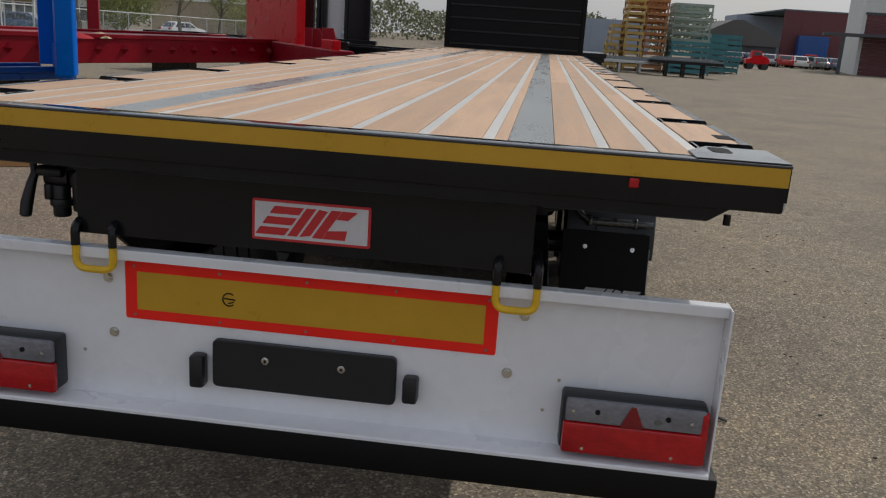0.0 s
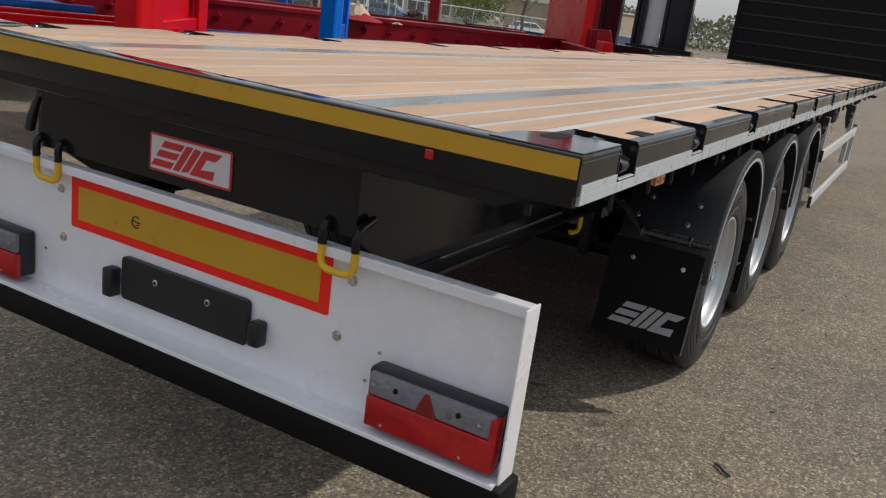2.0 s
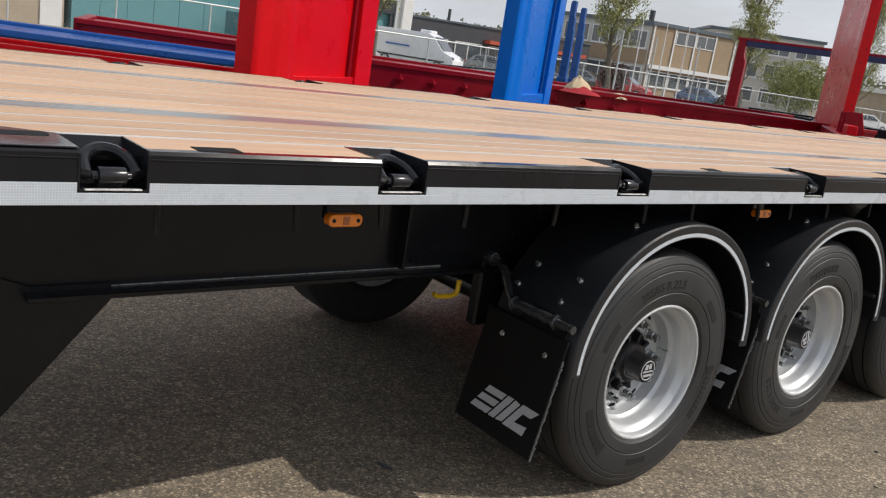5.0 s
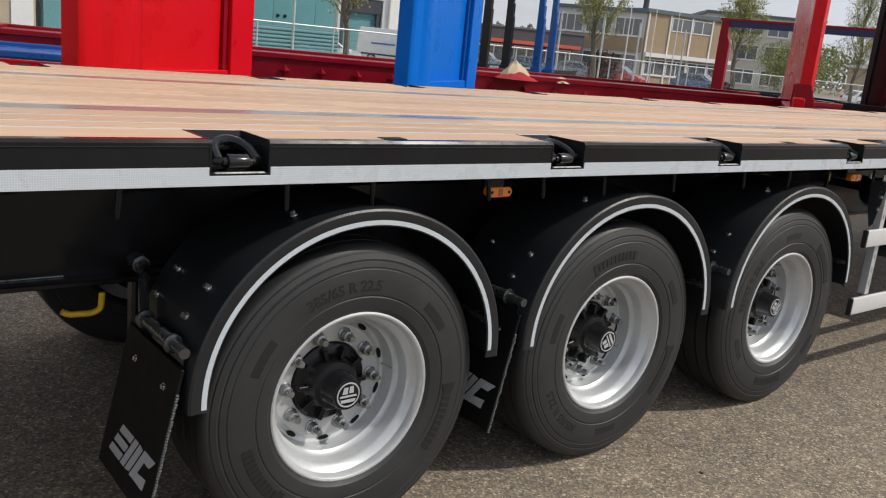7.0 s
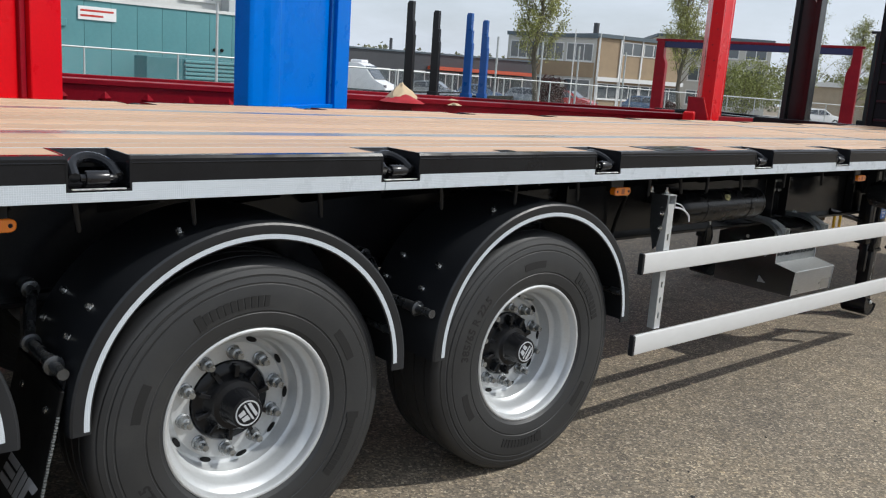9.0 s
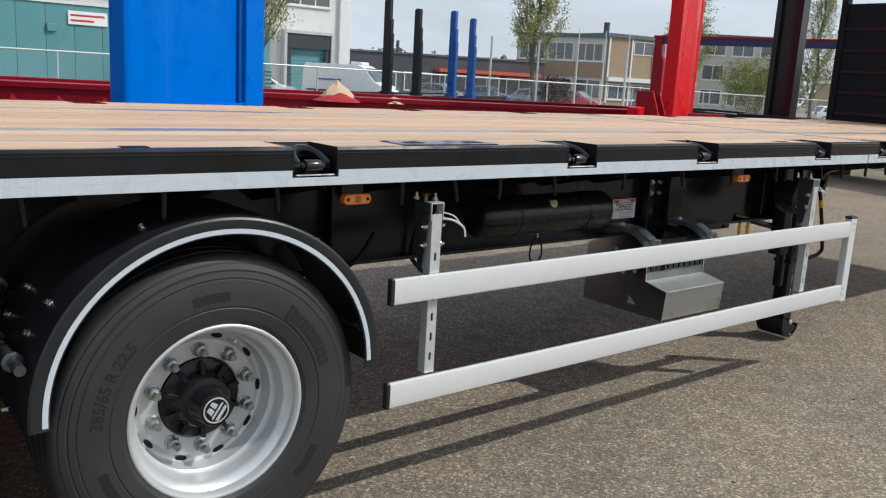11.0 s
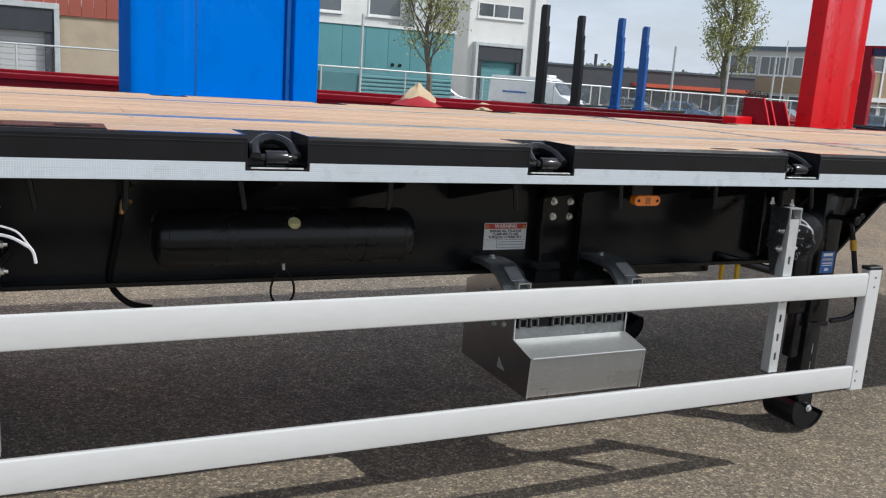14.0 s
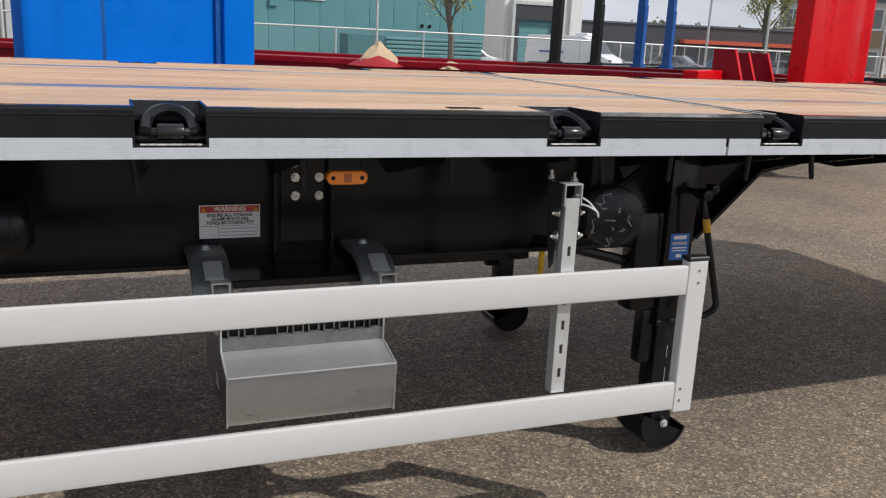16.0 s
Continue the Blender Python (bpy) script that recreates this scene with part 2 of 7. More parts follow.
STICKER_RED = mat("sticker_red", (0.52, 0.04, 0.03), rough=0.45, var=0.03)
STICKER_BLUE = mat("sticker_blue", (0.03, 0.14, 0.46), rough=0.4, var=0.04)
RED_PAINT = mat("red_paint", (0.58, 0.0030, 0.008), rough=0.3, var=0.06, scale=2, fine=40, coat=0.04, spec=0.18, bump=0.03, bump_scale=10)
# true dark red steel; also the painted shade on the red rack and gussets
DARK_RED = mat("dark_and_shaded_red", (0.24, 0.004, 0.013), spec=0.2, rough=0.34, var=0.14, scale=3, fine=30, dirt=(0.18, 0.012, 0.012), dirt_amount=0.5)
BLUE_PAINT = mat("blue_paint", (0.0, 0.135, 0.58), rough=0.30, var=0.06, scale=2, fine=40, coat=0.02, spec=0.1, bump=0.03, bump_scale=8)
# true dark blue steel; also the painted shade on the blue rack end
DARK_BLUE = mat("dark_and_shaded_blue", (0.004, 0.075, 0.30), rough=0.32, var=0.1, scale=3)
TARP = mat("tan_sheet", (0.52, 0.40, 0.25), rough=0.7, var=0.12, scale=4)
GLASS_DARK = glass_material("window_dark", (0.025, 0.032, 0.04), 0.04)


def honeycomb(m):
    """Adds the fine cell pattern of reflective sheeting to a material."""
    nd, ln = m.node_tree.nodes, m.node_tree.links
    base = nd["Principled BSDF"].inputs["Base Color"]
    src = base.links[0].from_socket
    vor, co, rng, mx = nd.new("ShaderNodeTexVoronoi"), nd.new("ShaderNodeTexCoord"), nd.new("ShaderNodeMapRange"), nd.new("ShaderNodeMix")
    vor.feature, vor.inputs["Scale"].default_value, vor.inputs["Randomness"].default_value = "DISTANCE_TO_EDGE", 170.0, 0.15
    rng.inputs[1].default_value, rng.inputs[2].default_value, rng.inputs[3].default_value, rng.inputs[4].default_value = 0.02, 0.14, 1.0, 0.0
    mx.data_type = "RGBA"
    mx.inputs[7].default_value = (0.80, 0.84, 0.88, 1)
    scale = nd.new("ShaderNodeMath")
    scale.operation, scale.inputs[1].default_value = "MULTIPLY", 0.45
    ln.new(co.outputs["Object"], vor.inputs["Vector"])
    ln.new(vor.outputs["Distance"], rng.inputs[0])
    ln.new(rng.outputs[0], scale.inputs[0])
    ln.new(scale.outputs[0], mx.inputs[0])
    ln.new(src, mx.inputs[6])
    ln.new(mx.outputs[2], base)


honeycomb(WHITE_TAPE)


def clear_pane():
    m = bpy.data.materials.new("clear_wrap")
    m.use_nodes = True
    nd, ln = m.node_tree.nodes, m.node_tree.links
    b = nd["Principled BSDF"]
    b.inputs["Base Color"].default_value = (0.30, 0.31, 0.32, 1)
    b.inputs["Roughness"].default_value = 0.06
    b.inputs["Alpha"].default_value = 0.05
    return m


WRAP = clear_pane()

# ---- mesh helpers ----


def finish(name, bm, material, smooth=True):
    me = bpy.data.meshes.new(name)
    bmesh.ops.recalc_face_normals(bm, faces=bm.faces)
    bm.to_mesh(me)
    bm.free()
    for mm in material if isinstance(material, (list, tuple)) else [material]:
        me.materials.append(mm)
    if smooth:
        for p in me.polygons:
            p.use_smooth = True
        me.set_sharp_from_angle(angle=radians(32))
    return me


def part(name, bm, material, parent=None, label="", m=None):
    """Links a bmesh, or a mesh that is shared, as one object under a thing or a part."""
    me = bm if isinstance(bm, bpy.types.Mesh) else finish(name, bm, material)
    ob = new(name, me)
    if parent is not None:
        ob.parent = parent
    if m is not None:
        ob.matrix_basis = m
    if label:
        ob["label"] = label
    return ob


def box(x0, x1, y0, y1, z0, z1, bevel=0.0, seg=1, bm=None, m=None):
    """An axis-aligned block with bevelled edges, added to bm."""
    own = bmesh.new()
    bmesh.ops.create_cube(own, size=1.0, matrix=Matrix.LocRotScale(((x0 + x1) / 2, (y0 + y1) / 2, (z0 + z1) / 2), None, (abs(x1 - x0), abs(y1 - y0), abs(z1 - z0))))
    if bevel > 0:
        bmesh.ops.bevel(own, geom=own.edges[:], offset=bevel, segments=seg, affect="EDGES", profile=0.5)
    return join(bm, own, m)


def join(bm, own, m=None):
    if m is not None:
        bmesh.ops.transform(own, matrix=m, verts=own.verts)
    if bm is None:
        return own
    me = bpy.data.meshes.new("tmp")
    own.to_mesh(me)
    own.free()
    bm.from_mesh(me)
    bpy.data.meshes.remove(me)
    return bm


def prism(pts, axis, a0, a1, bevel=0.0, bm=None, m=None):
    """A flat outline of 2D points, drawn out along x, y or z from a0 to a1."""
    own = bmesh.new()

    def at(p, a):
        return {"x": (a, p[0], p[1]), "y": (p[0], a, p[1]), "z": (p[0], p[1], a)}[axis]

    lo, hi = [own.verts.new(at(p, a0)) for p in pts], [own.verts.new(at(p, a1)) for p in pts]
    own.faces.new(lo)
    own.faces.new(hi[::-1])
    for i in range(len(pts)):
        j = (i + 1) % len(pts)
        own.faces.new((lo[i], hi[i], hi[j], lo[j]))
    bmesh.ops.recalc_face_normals(own, faces=own.faces)
    if bevel > 0:
        bmesh.ops.bevel(own, geom=own.edges[:], offset=bevel, segments=1, affect="EDGES", profile=0.5)
    return join(bm, own, m)


def tube(path, r, seg=10, bm=None, closed=False, m=None):
    """A round bar along a path; r is one radius or one for each point."""
    own = bmesh.new()
    pts = [Vector(p) for p in path]
    rings = []
    n = len(pts)
    side = None
    for i, p in enumerate(pts):
        a, c = pts[i - 1] if (i or closed) else p, pts[(i + 1) % n] if (i < n - 1 or closed) else p
        d = (c - a).normalized()
        if side is None:
            side = d.orthogonal().normalized()
        side = (side - d * side.dot(d)).normalized()
        up = d.cross(side)
        rr = r[i] if isinstance(r, (list, tuple)) else r
        rings.append([own.verts.new(p + (side * math.cos(2 * math.pi * k / seg) + up * math.sin(2 * math.pi * k / seg)) * rr) for k in range(seg)])
    for i in range(n if closed else n - 1):
        a, c = rings[i], rings[(i + 1) % n]
        for k in range(seg):
            own.faces.new((a[k], a[(k + 1) % seg], c[(k + 1) % seg], c[k]))
    if not closed:
        own.faces.new(rings[0][::-1])
        own.faces.new(rings[-1])
    return join(bm, own, m)


def bend(path, radius=0.04, steps=5):
    """The path with its corners rounded."""
    pts = [Vector(p) for p in path]
    out = [pts[0]]
    for a, p, c in zip(pts, pts[1:], pts[2:]):
        d0, d1 = (a - p), (c - p)
        k = min(radius, d0.length * 0.45, d1.length * 0.45)
        s, e = p + d0.normalized() * k, p + d1.normalized() * k
        for i in range(steps + 1):
            t = i / steps
            out.append(s * (1 - t) ** 2 + p * 2 * t * (1 - t) + e * t * t)
    out.append(pts[-1])
    return out


def lathe(profile, seg=48, bm=None, a0=0.0, a1=2 * math.pi, m=None, closed_profile=False, uneven=None):
    """Turns (r, x) points about the x axis; angles run from the y axis towards z."""
    own = bmesh.new()
    full = abs(a1 - a0 - 2 * math.pi) < 1e-6
    n = seg if full else seg + 1
    rings = []
    for k in range(n):
        a = a0 + (a1 - a0) * k / seg
        rings.append([own.verts.new((x, r * math.cos(a), r * math.sin(a))) for r, x in profile])
    for k in range(seg):
        a, c = rings[k], rings[(k + 1) % n]
        for i in range(len(profile) if closed_profile else len(profile) - 1):
            j = (i + 1) % len(profile)
            own.faces.new((a[i], a[j], c[j], c[i]))
    if closed_profile and not full:
        own.faces.new(rings[0])
        own.faces.new(rings[-1][::-1])
    bmesh.ops.remove_doubles(own, verts=own.verts, dist=1e-5)
    return join(bm, own, m)


def cyl(p0, p1, r, seg=16, bm=None, bevel=0.0):
    own = bmesh.new()
    a, b = Vector(p0), Vector(p1)
    d = b - a
    bmesh.ops.create_cone(own, cap_ends=True, segments=seg, radius1=r, radius2=r, depth=d.length)
    if bevel:
        bmesh.ops.bevel(own, geom=[e for e in own.edges if len(e.link_faces) == 2 and any(len(f.verts) > 4 for f in e.link_faces)], offset=bevel, segments=2, affect="EDGES", profile=0.5)
    return join(bm, own, Matrix.Translation((a + b) / 2) @ d.to_track_quat("Z", "Y").to_matrix().to_4x4())


def hexbolt(p, d, r=0.012, h=0.01, bm=None, washer=True, shank=0.0):
    """A hexagon bolt head on a washer, at p, pointing along d."""
    p, d = Vector(p), Vector(d).normalized()
    out = bm
    if washer:
        out = cyl(p, p + d * 0.003, r * 1.45, 14, out)
    out = cyl(p, p + d * (0.003 + h), r, 6, out)
    if shank:
        out = cyl(p, p + d * (h + shank), r * 0.55, 8, out)
    return out


def rounded_rect(w, h, r, seg=4):
    pts = []
    for cx, cy, a in ((w / 2 - r, h / 2 - r, 0), (-w / 2 + r, h / 2 - r, 90), (-w / 2 + r, -h / 2 + r, 180), (w / 2 - r, -h / 2 + r, 270)):
        for k in range(seg + 1):
            t = radians(a + 90 * k / seg)
            pts.append((cx + r * math.cos(t), cy + r * math.sin(t)))
    return pts


def grid_frame(xs, zs, open_cells, y0, y1):
    """One connected lattice in the x-z plane: the cells between xs and zs, but for the open ones, drawn out from y0 to y1."""
    own = bmesh.new()
    vs = [[own.verts.new((x, y0, z)) for z in zs] for x in xs]
    for i in range(len(xs) - 1):
        for k in range(len(zs) - 1):
            if (i, k) not in open_cells:
                own.faces.new((vs[i][k], vs[i + 1][k], vs[i + 1][k + 1], vs[i][k + 1]))
    bmesh.ops.delete(own, geom=[v for v in own.verts if not v.link_faces], context="VERTS")
    made = bmesh.ops.extrude_face_region(own, geom=own.faces[:])
    bmesh.ops.translate(own, verts=[g for g in made["geom"] if isinstance(g, bmesh.types.BMVert)], vec=(0, y1 - y0, 0))
    return own


def text_mesh(name, words, size, material, depth=0.0008, align="CENTER", bold=0.0):
    cu = bpy.data.curves.new(name, "FONT")
    cu.body, cu.size, cu.extrude, cu.align_x, cu.align_y = words, size, depth, align, "CENTER"
    cu.resolution_u, cu.offset = 2, bold
    ob = bpy.data.objects.new("tmp_text", cu)
    scene.collection.objects.link(ob)
    me = bpy.data.meshes.new_from_object(ob.evaluated_get(bpy.context.evaluated_depsgraph_get()))
    bpy.data.objects.remove(ob)
    bpy.data.curves.remove(cu)
    me.materials.clear()
    me.materials.append(material)
    me.name = name
    return me


# the yard is level, and falls away very gently towards the street
YARD_MID, FLAT_R, FALL, YARD_Z = (0.0, 6.0), 9.5, 0.0085, -0.02


def fall(x, y):
    """How far the ground lies below zero: it drops towards the street side only."""
    r = math.hypot(x - YARD_MID[0], y - YARD_MID[1])
    side = min(1.0, max(0.0, (YARD_MID[0] - x) / max(r, 0.01) / 0.4))
    return -YARD_Z + FALL * side * max(0.0, r - FLAT_R)


def laid(x0, x1, y0, y1, h0, h1, step=6.0):
    """A thin layer that follows the fall of the ground."""
    own = box(x0, x1, y0, y1, h0, h1)
    n = int((y1 - y0) / step)
    for k in range(1, n):
        bmesh.ops.bisect_plane(own, geom=own.verts[:] + own.edges[:] + own.faces[:], plane_co=(0, y0 + (y1 - y0) * k / n, 0), plane_no=(0, 1, 0))
    for v in own.verts:
        v.co.z -= fall(v.co.x, v.co.y)
    return own


def thing(name, label, category, at=(0, 0, 0), group="", kind="", rz=0.0):
    ob = new(name)
    ob.empty_display_size = 0.2
    ob.matrix_basis = pose(at[0], at[1], at[2] - fall(at[0], at[1]), 0, 0, rz)
    return tagged(ob, label, category, group, kind)

# ---- ground ----
ground_bm = bmesh.new()
R_GROUND, RING_N = 900.0, 96
middle = ground_bm.verts.new((*YARD_MID, YARD_Z))
rings = []
for r in (FLAT_R, 30.0, 120.0, R_GROUND):
    ring_xy = [(YARD_MID[0] + r * math.cos(2 * math.pi * k / RING_N), YARD_MID[1] + r * math.sin(2 * math.pi * k / RING_N)) for k in range(RING_N)]
    rings.append([ground_bm.verts.new((x, y, -fall(x, y))) for x, y in ring_xy])
for k in range(RING_N):
    j = (k + 1) % RING_N
    ground_bm.faces.new((middle, rings[0][k], rings[0][j]))
    for a, c in zip(rings, rings[1:]):
        ground_bm.faces.new((a[k], c[k], c[j], a[j]))
tagged(part("ground", ground_bm, ASPHALT), "worn tan-grey asphalt yard with exposed gravel chips", "ground", kind="structure")

# ---- the flatbed trailer ----
trailer = thing("flatbed_trailer", "new black three-axle flatbed semi-trailer with plywood deck, standing on asphalt", "trailer", (0, 0, 0.04))

DECK_Z, SIDE_X, REAR_Y, FRONT_Y = 1.36, 1.275, -0.03, 13.65
POCKETS = [(0.257, 0.407), (1.046, 1.206), (2.055, 2.225), (3.327, 3.492), (4.338, 4.497), (5.44, 5.603), (6.70, 6.872), (7.585, 7.752),
           (8.680, 8.847), (9.43, 9.59), (10.5, 10.66), (11.55, 11.71), (12.55, 12.71)]

# main beams: welded I sections, deep behind, cranked up into the neck
BEAM = [(0.06, 1.24), (0.06, 0.98), (0.30, 0.822), (9.55, 0.815), (9.68, 0.825), (9.97, 1.095), (10.15, 1.125), (13.3, 1.13), (13.3, 1.24)]
for s in (1, -1):
    web = prism(BEAM, "x", s * 0.613, s * 0.627)
    beam = part("main_beam", web, BLACK, trailer)
    fl = bmesh.new()
    for (y0, z0), (y1, z1) in zip(BEAM[2:], BEAM[3:7]):
        L = math.hypot(y1 - y0, z1 - z0)
        box(-0.075, 0.075, 0, L, -0.018, 0.0, 0.003, 1, fl, Matrix.Translation((s * 0.62, y0, z0)) @ Matrix.Rotation(math.atan2(z1 - z0, y1 - y0), 4, "X"))
    part("bottom_flange", fl, BLACK, beam)
    part("worn_edge", box(s * 0.6275, s * 0.631, 0.32, 1.85, 0.8225, 0.8262, 0.001), WORN, beam)
    for y in (1.62, 5.95, 8.02, 8.21, 9.2):
        part("stiffener", box(s * 0.63, s * 0.69, y - 0.006, y + 0.006, 0.835, 1.22, 0.002), BLACK, beam)
# cross members and gusseted outriggers
cross_a = finish("cross_member", prism([(-1.17, 1.238), (1.17, 1.238), (1.17, 1.21), (0.64, 1.09), (-0.64, 1.09), (-1.17, 1.21)], "y", -0.006, 0.006, 0.0), BLACK)
for i in range(33):
    y = 0.42 + 0.4 * i
    if y < 13.2:
        part("cross_member", cross_a, BLACK, trailer, m=Matrix.Translation((0, y, 0)))
# deck side channels
for s in (1, -1):
    ch = bmesh.new()
    box(s * 1.165, s * 1.25, REAR_Y + 0.01, FRONT_Y, 1.236, 1.262, 0.003, 1, ch)
    part("side_channel", ch, BLACK, trailer)
# rear box section
bm = bmesh.new()
box(-0.735, 0.6275, 0.045, 0.0605, 0.985, 1.235, 0.001, 1, bm)
part("rear_cross_plate", bm, BLACK, trailer)
bm = box(-1.268, 1.268, REAR_Y, 0.14, 1.232, 1.352, 0.006, 2)
prism([(-1.14, 1.235), (1.14, 1.235), (1.08, 1.195), (-1.08, 1.195)], "y", -0.02, 0.10, 0.003, bm)
for s in (1, -1):
    cyl((s * 1.14, 0.02, 1.182), (s * 1.14, 0.02, 1.21), 0.010, 10, bm)
part("rear_beam", bm, BLACK, trailer)
part("rear_reflector_strip", box(-1.268, 1.27, REAR_Y - 0.004, REAR_Y + 0.002, 1.302, 1.354, 0.001), YELLOW_TAPE, trailer, "amber reflective strip along the tail")
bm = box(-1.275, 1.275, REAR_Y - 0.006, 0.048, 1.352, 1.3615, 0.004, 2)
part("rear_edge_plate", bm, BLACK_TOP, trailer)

# deck boards and steel strips
NARROW = [0.095, 0.29, 0.475, 0.795, 0.93, 1.055]
strips = sorted([(s * c - 0.0165, s * c + 0.0165, 0) for c in NARROW for s in (1, -1)] + [(s * 0.595 - 0.064, s * 0.595 + 0.064, 1) for s in (1, -1)])
SECTIONS = [(0.05, 9.462), (9.50, 11.34), (11.375, FRONT_Y - 0.02)]
for y0, y1 in SECTIONS:
    for a, c, wide in strips:
        part("wide_steel_band" if wide else "steel_strip", box(a, c, y0, y1, 1.335, 1.3598 if wide else 1.3583, 0.0008), WIDE_STEEL if wide else DECK_STEEL, trailer)
    for (a0, a1, _), (c0, c1, _) in zip(strips, strips[1:]):
        # boards are butted end to end, with the joints staggered
        rnd = random.Random(round(a1 * 1000) + int(y0 * 10))
        ys = [y0]
        while y1 - ys[-1] > 4.2:
            ys.append(ys[-1] + rnd.choice((2.5, 3.0, 3.4)))
        ys.append(y1)
        for p, q in zip(ys, ys[1:]):
            part("deck_board", box(a1 + 0.0015, c0 - 0.0015, p + 0.0008, q - 0.0008, 1.333, 1.3605, 0.0012), WOOD, trailer)
part("joint_plate", box(-1.235, 1.235, 9.4635, 9.4985, 1.33, 1.3595, 0.002), BLACK, trailer)
part("joint_plate", box(-1.235, 1.235, 11.3415, 11.3735, 1.33, 1.3595, 0.002), BLACK, trailer)
for y in (9.446, 9.500, 11.327, 11.376):
    part("joint_edge", box(-1.234, 1.234, y, y + 0.012, 1.3604, 1.3622, 0.0005), DECK_STEEL, trailer)
part("deck_underside", box(-1.17, 1.17, 0.17, FRONT_Y - 0.02, 1.318, 1.331, 0.0), BLACK, trailer)

# edge of the deck: outer boards, black rails and lashing pockets on both sides
SLOTS = [(0.535, 0.65, 1.19, 1.245), (2.63, 2.715, 1.193, 1.236), (8.41, 8.51, 1.16, 1.20), (4.92, 5.0, 1.193, 1.236)]


def ring_mesh():
    path = []
    for k in range(13):
        a = math.pi * k / 12
        path.append((0.0, 0.048 * math.cos(a), 0.012 + 0.062 * math.sin(a)))
    path = [(0.0, 0.050, -0.01)] + path + [(0.0, -0.050, -0.01)]
    return finish("lashing_ring", tube(path, 0.0135, 10), BLACK)


RING = ring_mesh()
KEEPER = mat("ring_pin", (0.018, 0.018, 0.02), rough=0.22, metal=0.3, var=0.2, scale=20)
for s in (1, -1):
    spans, y = [], 0.167
    for a, c in POCKETS:
        spans.append((y, a))
        y = c
    spans.append((y, FRONT_Y - 0.005))
    for n, (a, c) in enumerate(spans):
        rail = bmesh.new()
        y_start = REAR_Y + 0.002 if n == 0 else a
        prism([(s * 1.236, 1.262), (s * 1.274, 1.262), (s * 1.274, 1.352), (s * 1.268, 1.3605), (s * 1.236, 1.3605)], "y", y_start, c, 0.0, rail)
        side = part("side_rail", rail, BLACK, trailer)
        part("rail_lip", box(s * 1.270, s * 1.2765, y_start + 0.002, c - 0.002, 1.3395, 1.3435, 0.0014), BLACK, side)
        part("edge_board", box(s * 1.0765, s * 1.2345, a + (0.005 if n else 0.0), c - 0.005, 1.333, 1.3602, 0.0012), WOOD, trailer)
    for a, c in POCKETS:
        mid = (a + c) / 2
        pk = bmesh.new()
        # floor, sloping back plate and two cheeks
        box(s * 1.165, s * 1.2745, a, c, 1.262, 1.272, 0.001, 1, pk)
        prism([(s * 1.079, 1.3605), (s * 1.086, 1.3605), (s * 1.172, 1.272), (s * 1.165, 1.262)], "y", a, c, 0.0, pk)
        for yy in (a - 0.004, c - 0.002):
            prism([(s * 1.079, 1.345), (s * 1.165, 1.264), (s * 1.2755, 1.264), (s * 1.2755, 1.350), (s * 1.262, 1.3615), (s * 1.079, 1.3615)], "y", yy, yy + 0.006, 0.0, pk)
        pocket = part("lashing_pocket", pk, BLACK, trailer)
        part("lashing_ring", RING, BLACK, pocket, m=Matrix.Translation((s * 1.246, mid, 1.306)) @ Matrix.Rotation(radians(-62 * s), 4, "Y") @ Matrix.Scale(1.15, 4))
        part("worn_edge", box(s * 1.266, s * 1.2788, a + 0.012, c - 0.012, 1.2698, 1.2735, 0.0014), WORN, pocket)
        part("ring_keeper", cyl((s * 1.252, mid - 0.031, 1.299), (s * 1.252, mid + 0.031, 1.299), 0.0205, 18, bevel=0.003), KEEPER, pocket)
        part("keeper_foot", box(s * 1.225, s * 1.246, mid - 0.029, mid + 0.029, 1.271, 1.300, 0.002), KEEPER, pocket)
        part("ring_pin", cyl((s * 1.252, mid - 0.044, 1.299), (s * 1.252, mid + 0.044, 1.299), 0.0105, 12, bevel=0.002), KEEPER, pocket)
    # white reflective strip in runs, cut round the pockets
    edges = [(REAR_Y + 0.025, 4.35), (4.352, 9.298), (9.306, FRONT_Y - 0.02)]
    for e0, e1 in edges:
        strip = part("reflective_strip", box(s * 1.262, s * 1.2775, e0, e1, 1.237, 1.2645, 0.0008), WHITE_TAPE, trailer, "white honeycomb reflective strip along the deck edge")
        y = e0
        for a, c in POCKETS + [(e1, e1)]:
            if a > e1:
                a = e1
            if a > y:
                part("strip_piece", box(s * 1.262, s * 1.2775, y, min(a - 0.004, e1), 1.2643, 1.2875, 0.0004), WHITE_TAPE, strip)
            y = max(y, c + 0.004)
            if y >= e1:
                break
    # rope hooks
    hook = finish("rope_hook", tube([(0, 0, 0.05), (0, 0, 0.0), (s * 0.001, 0, -0.066), (s * 0.001, 0, -0.072)], [0.0085, 0.0085, 0.0085, 0.005], 10), BLACK)
    rnd = random.Random(12)
    for y in (0.46, 0.834, 1.11, 1.434, 1.84, 2.32, 2.62, 3.10, 3.367, 3.70, 4.14, 4.66, 5.05, 5.42, 5.92, 6.165, 6.397, 6.7, 7.15, 7.582, 8.0, 8.42, 8.9, 9.15, 9.45, 9.71, 10.6, 11.3, 12.0):
        part("rope_hook", hook, BLACK, trailer, m=Matrix.Translation((s * 1.205, y, 1.215)) @ Matrix.Rotation(radians(rnd.uniform(-4, 12)), 4, "X"))
for y0, y1, x0, x1 in SLOTS:
    part("stake_slot", box(x0, x1, y0, y1, 1.3575, 1.3622, 0.001), INK, trailer)
bm = box(1.08, 1.233, 5.90, 6.35, 1.356, 1.3635, 0.002)
pl = part("stake_plate", bm, BLACK, trailer)
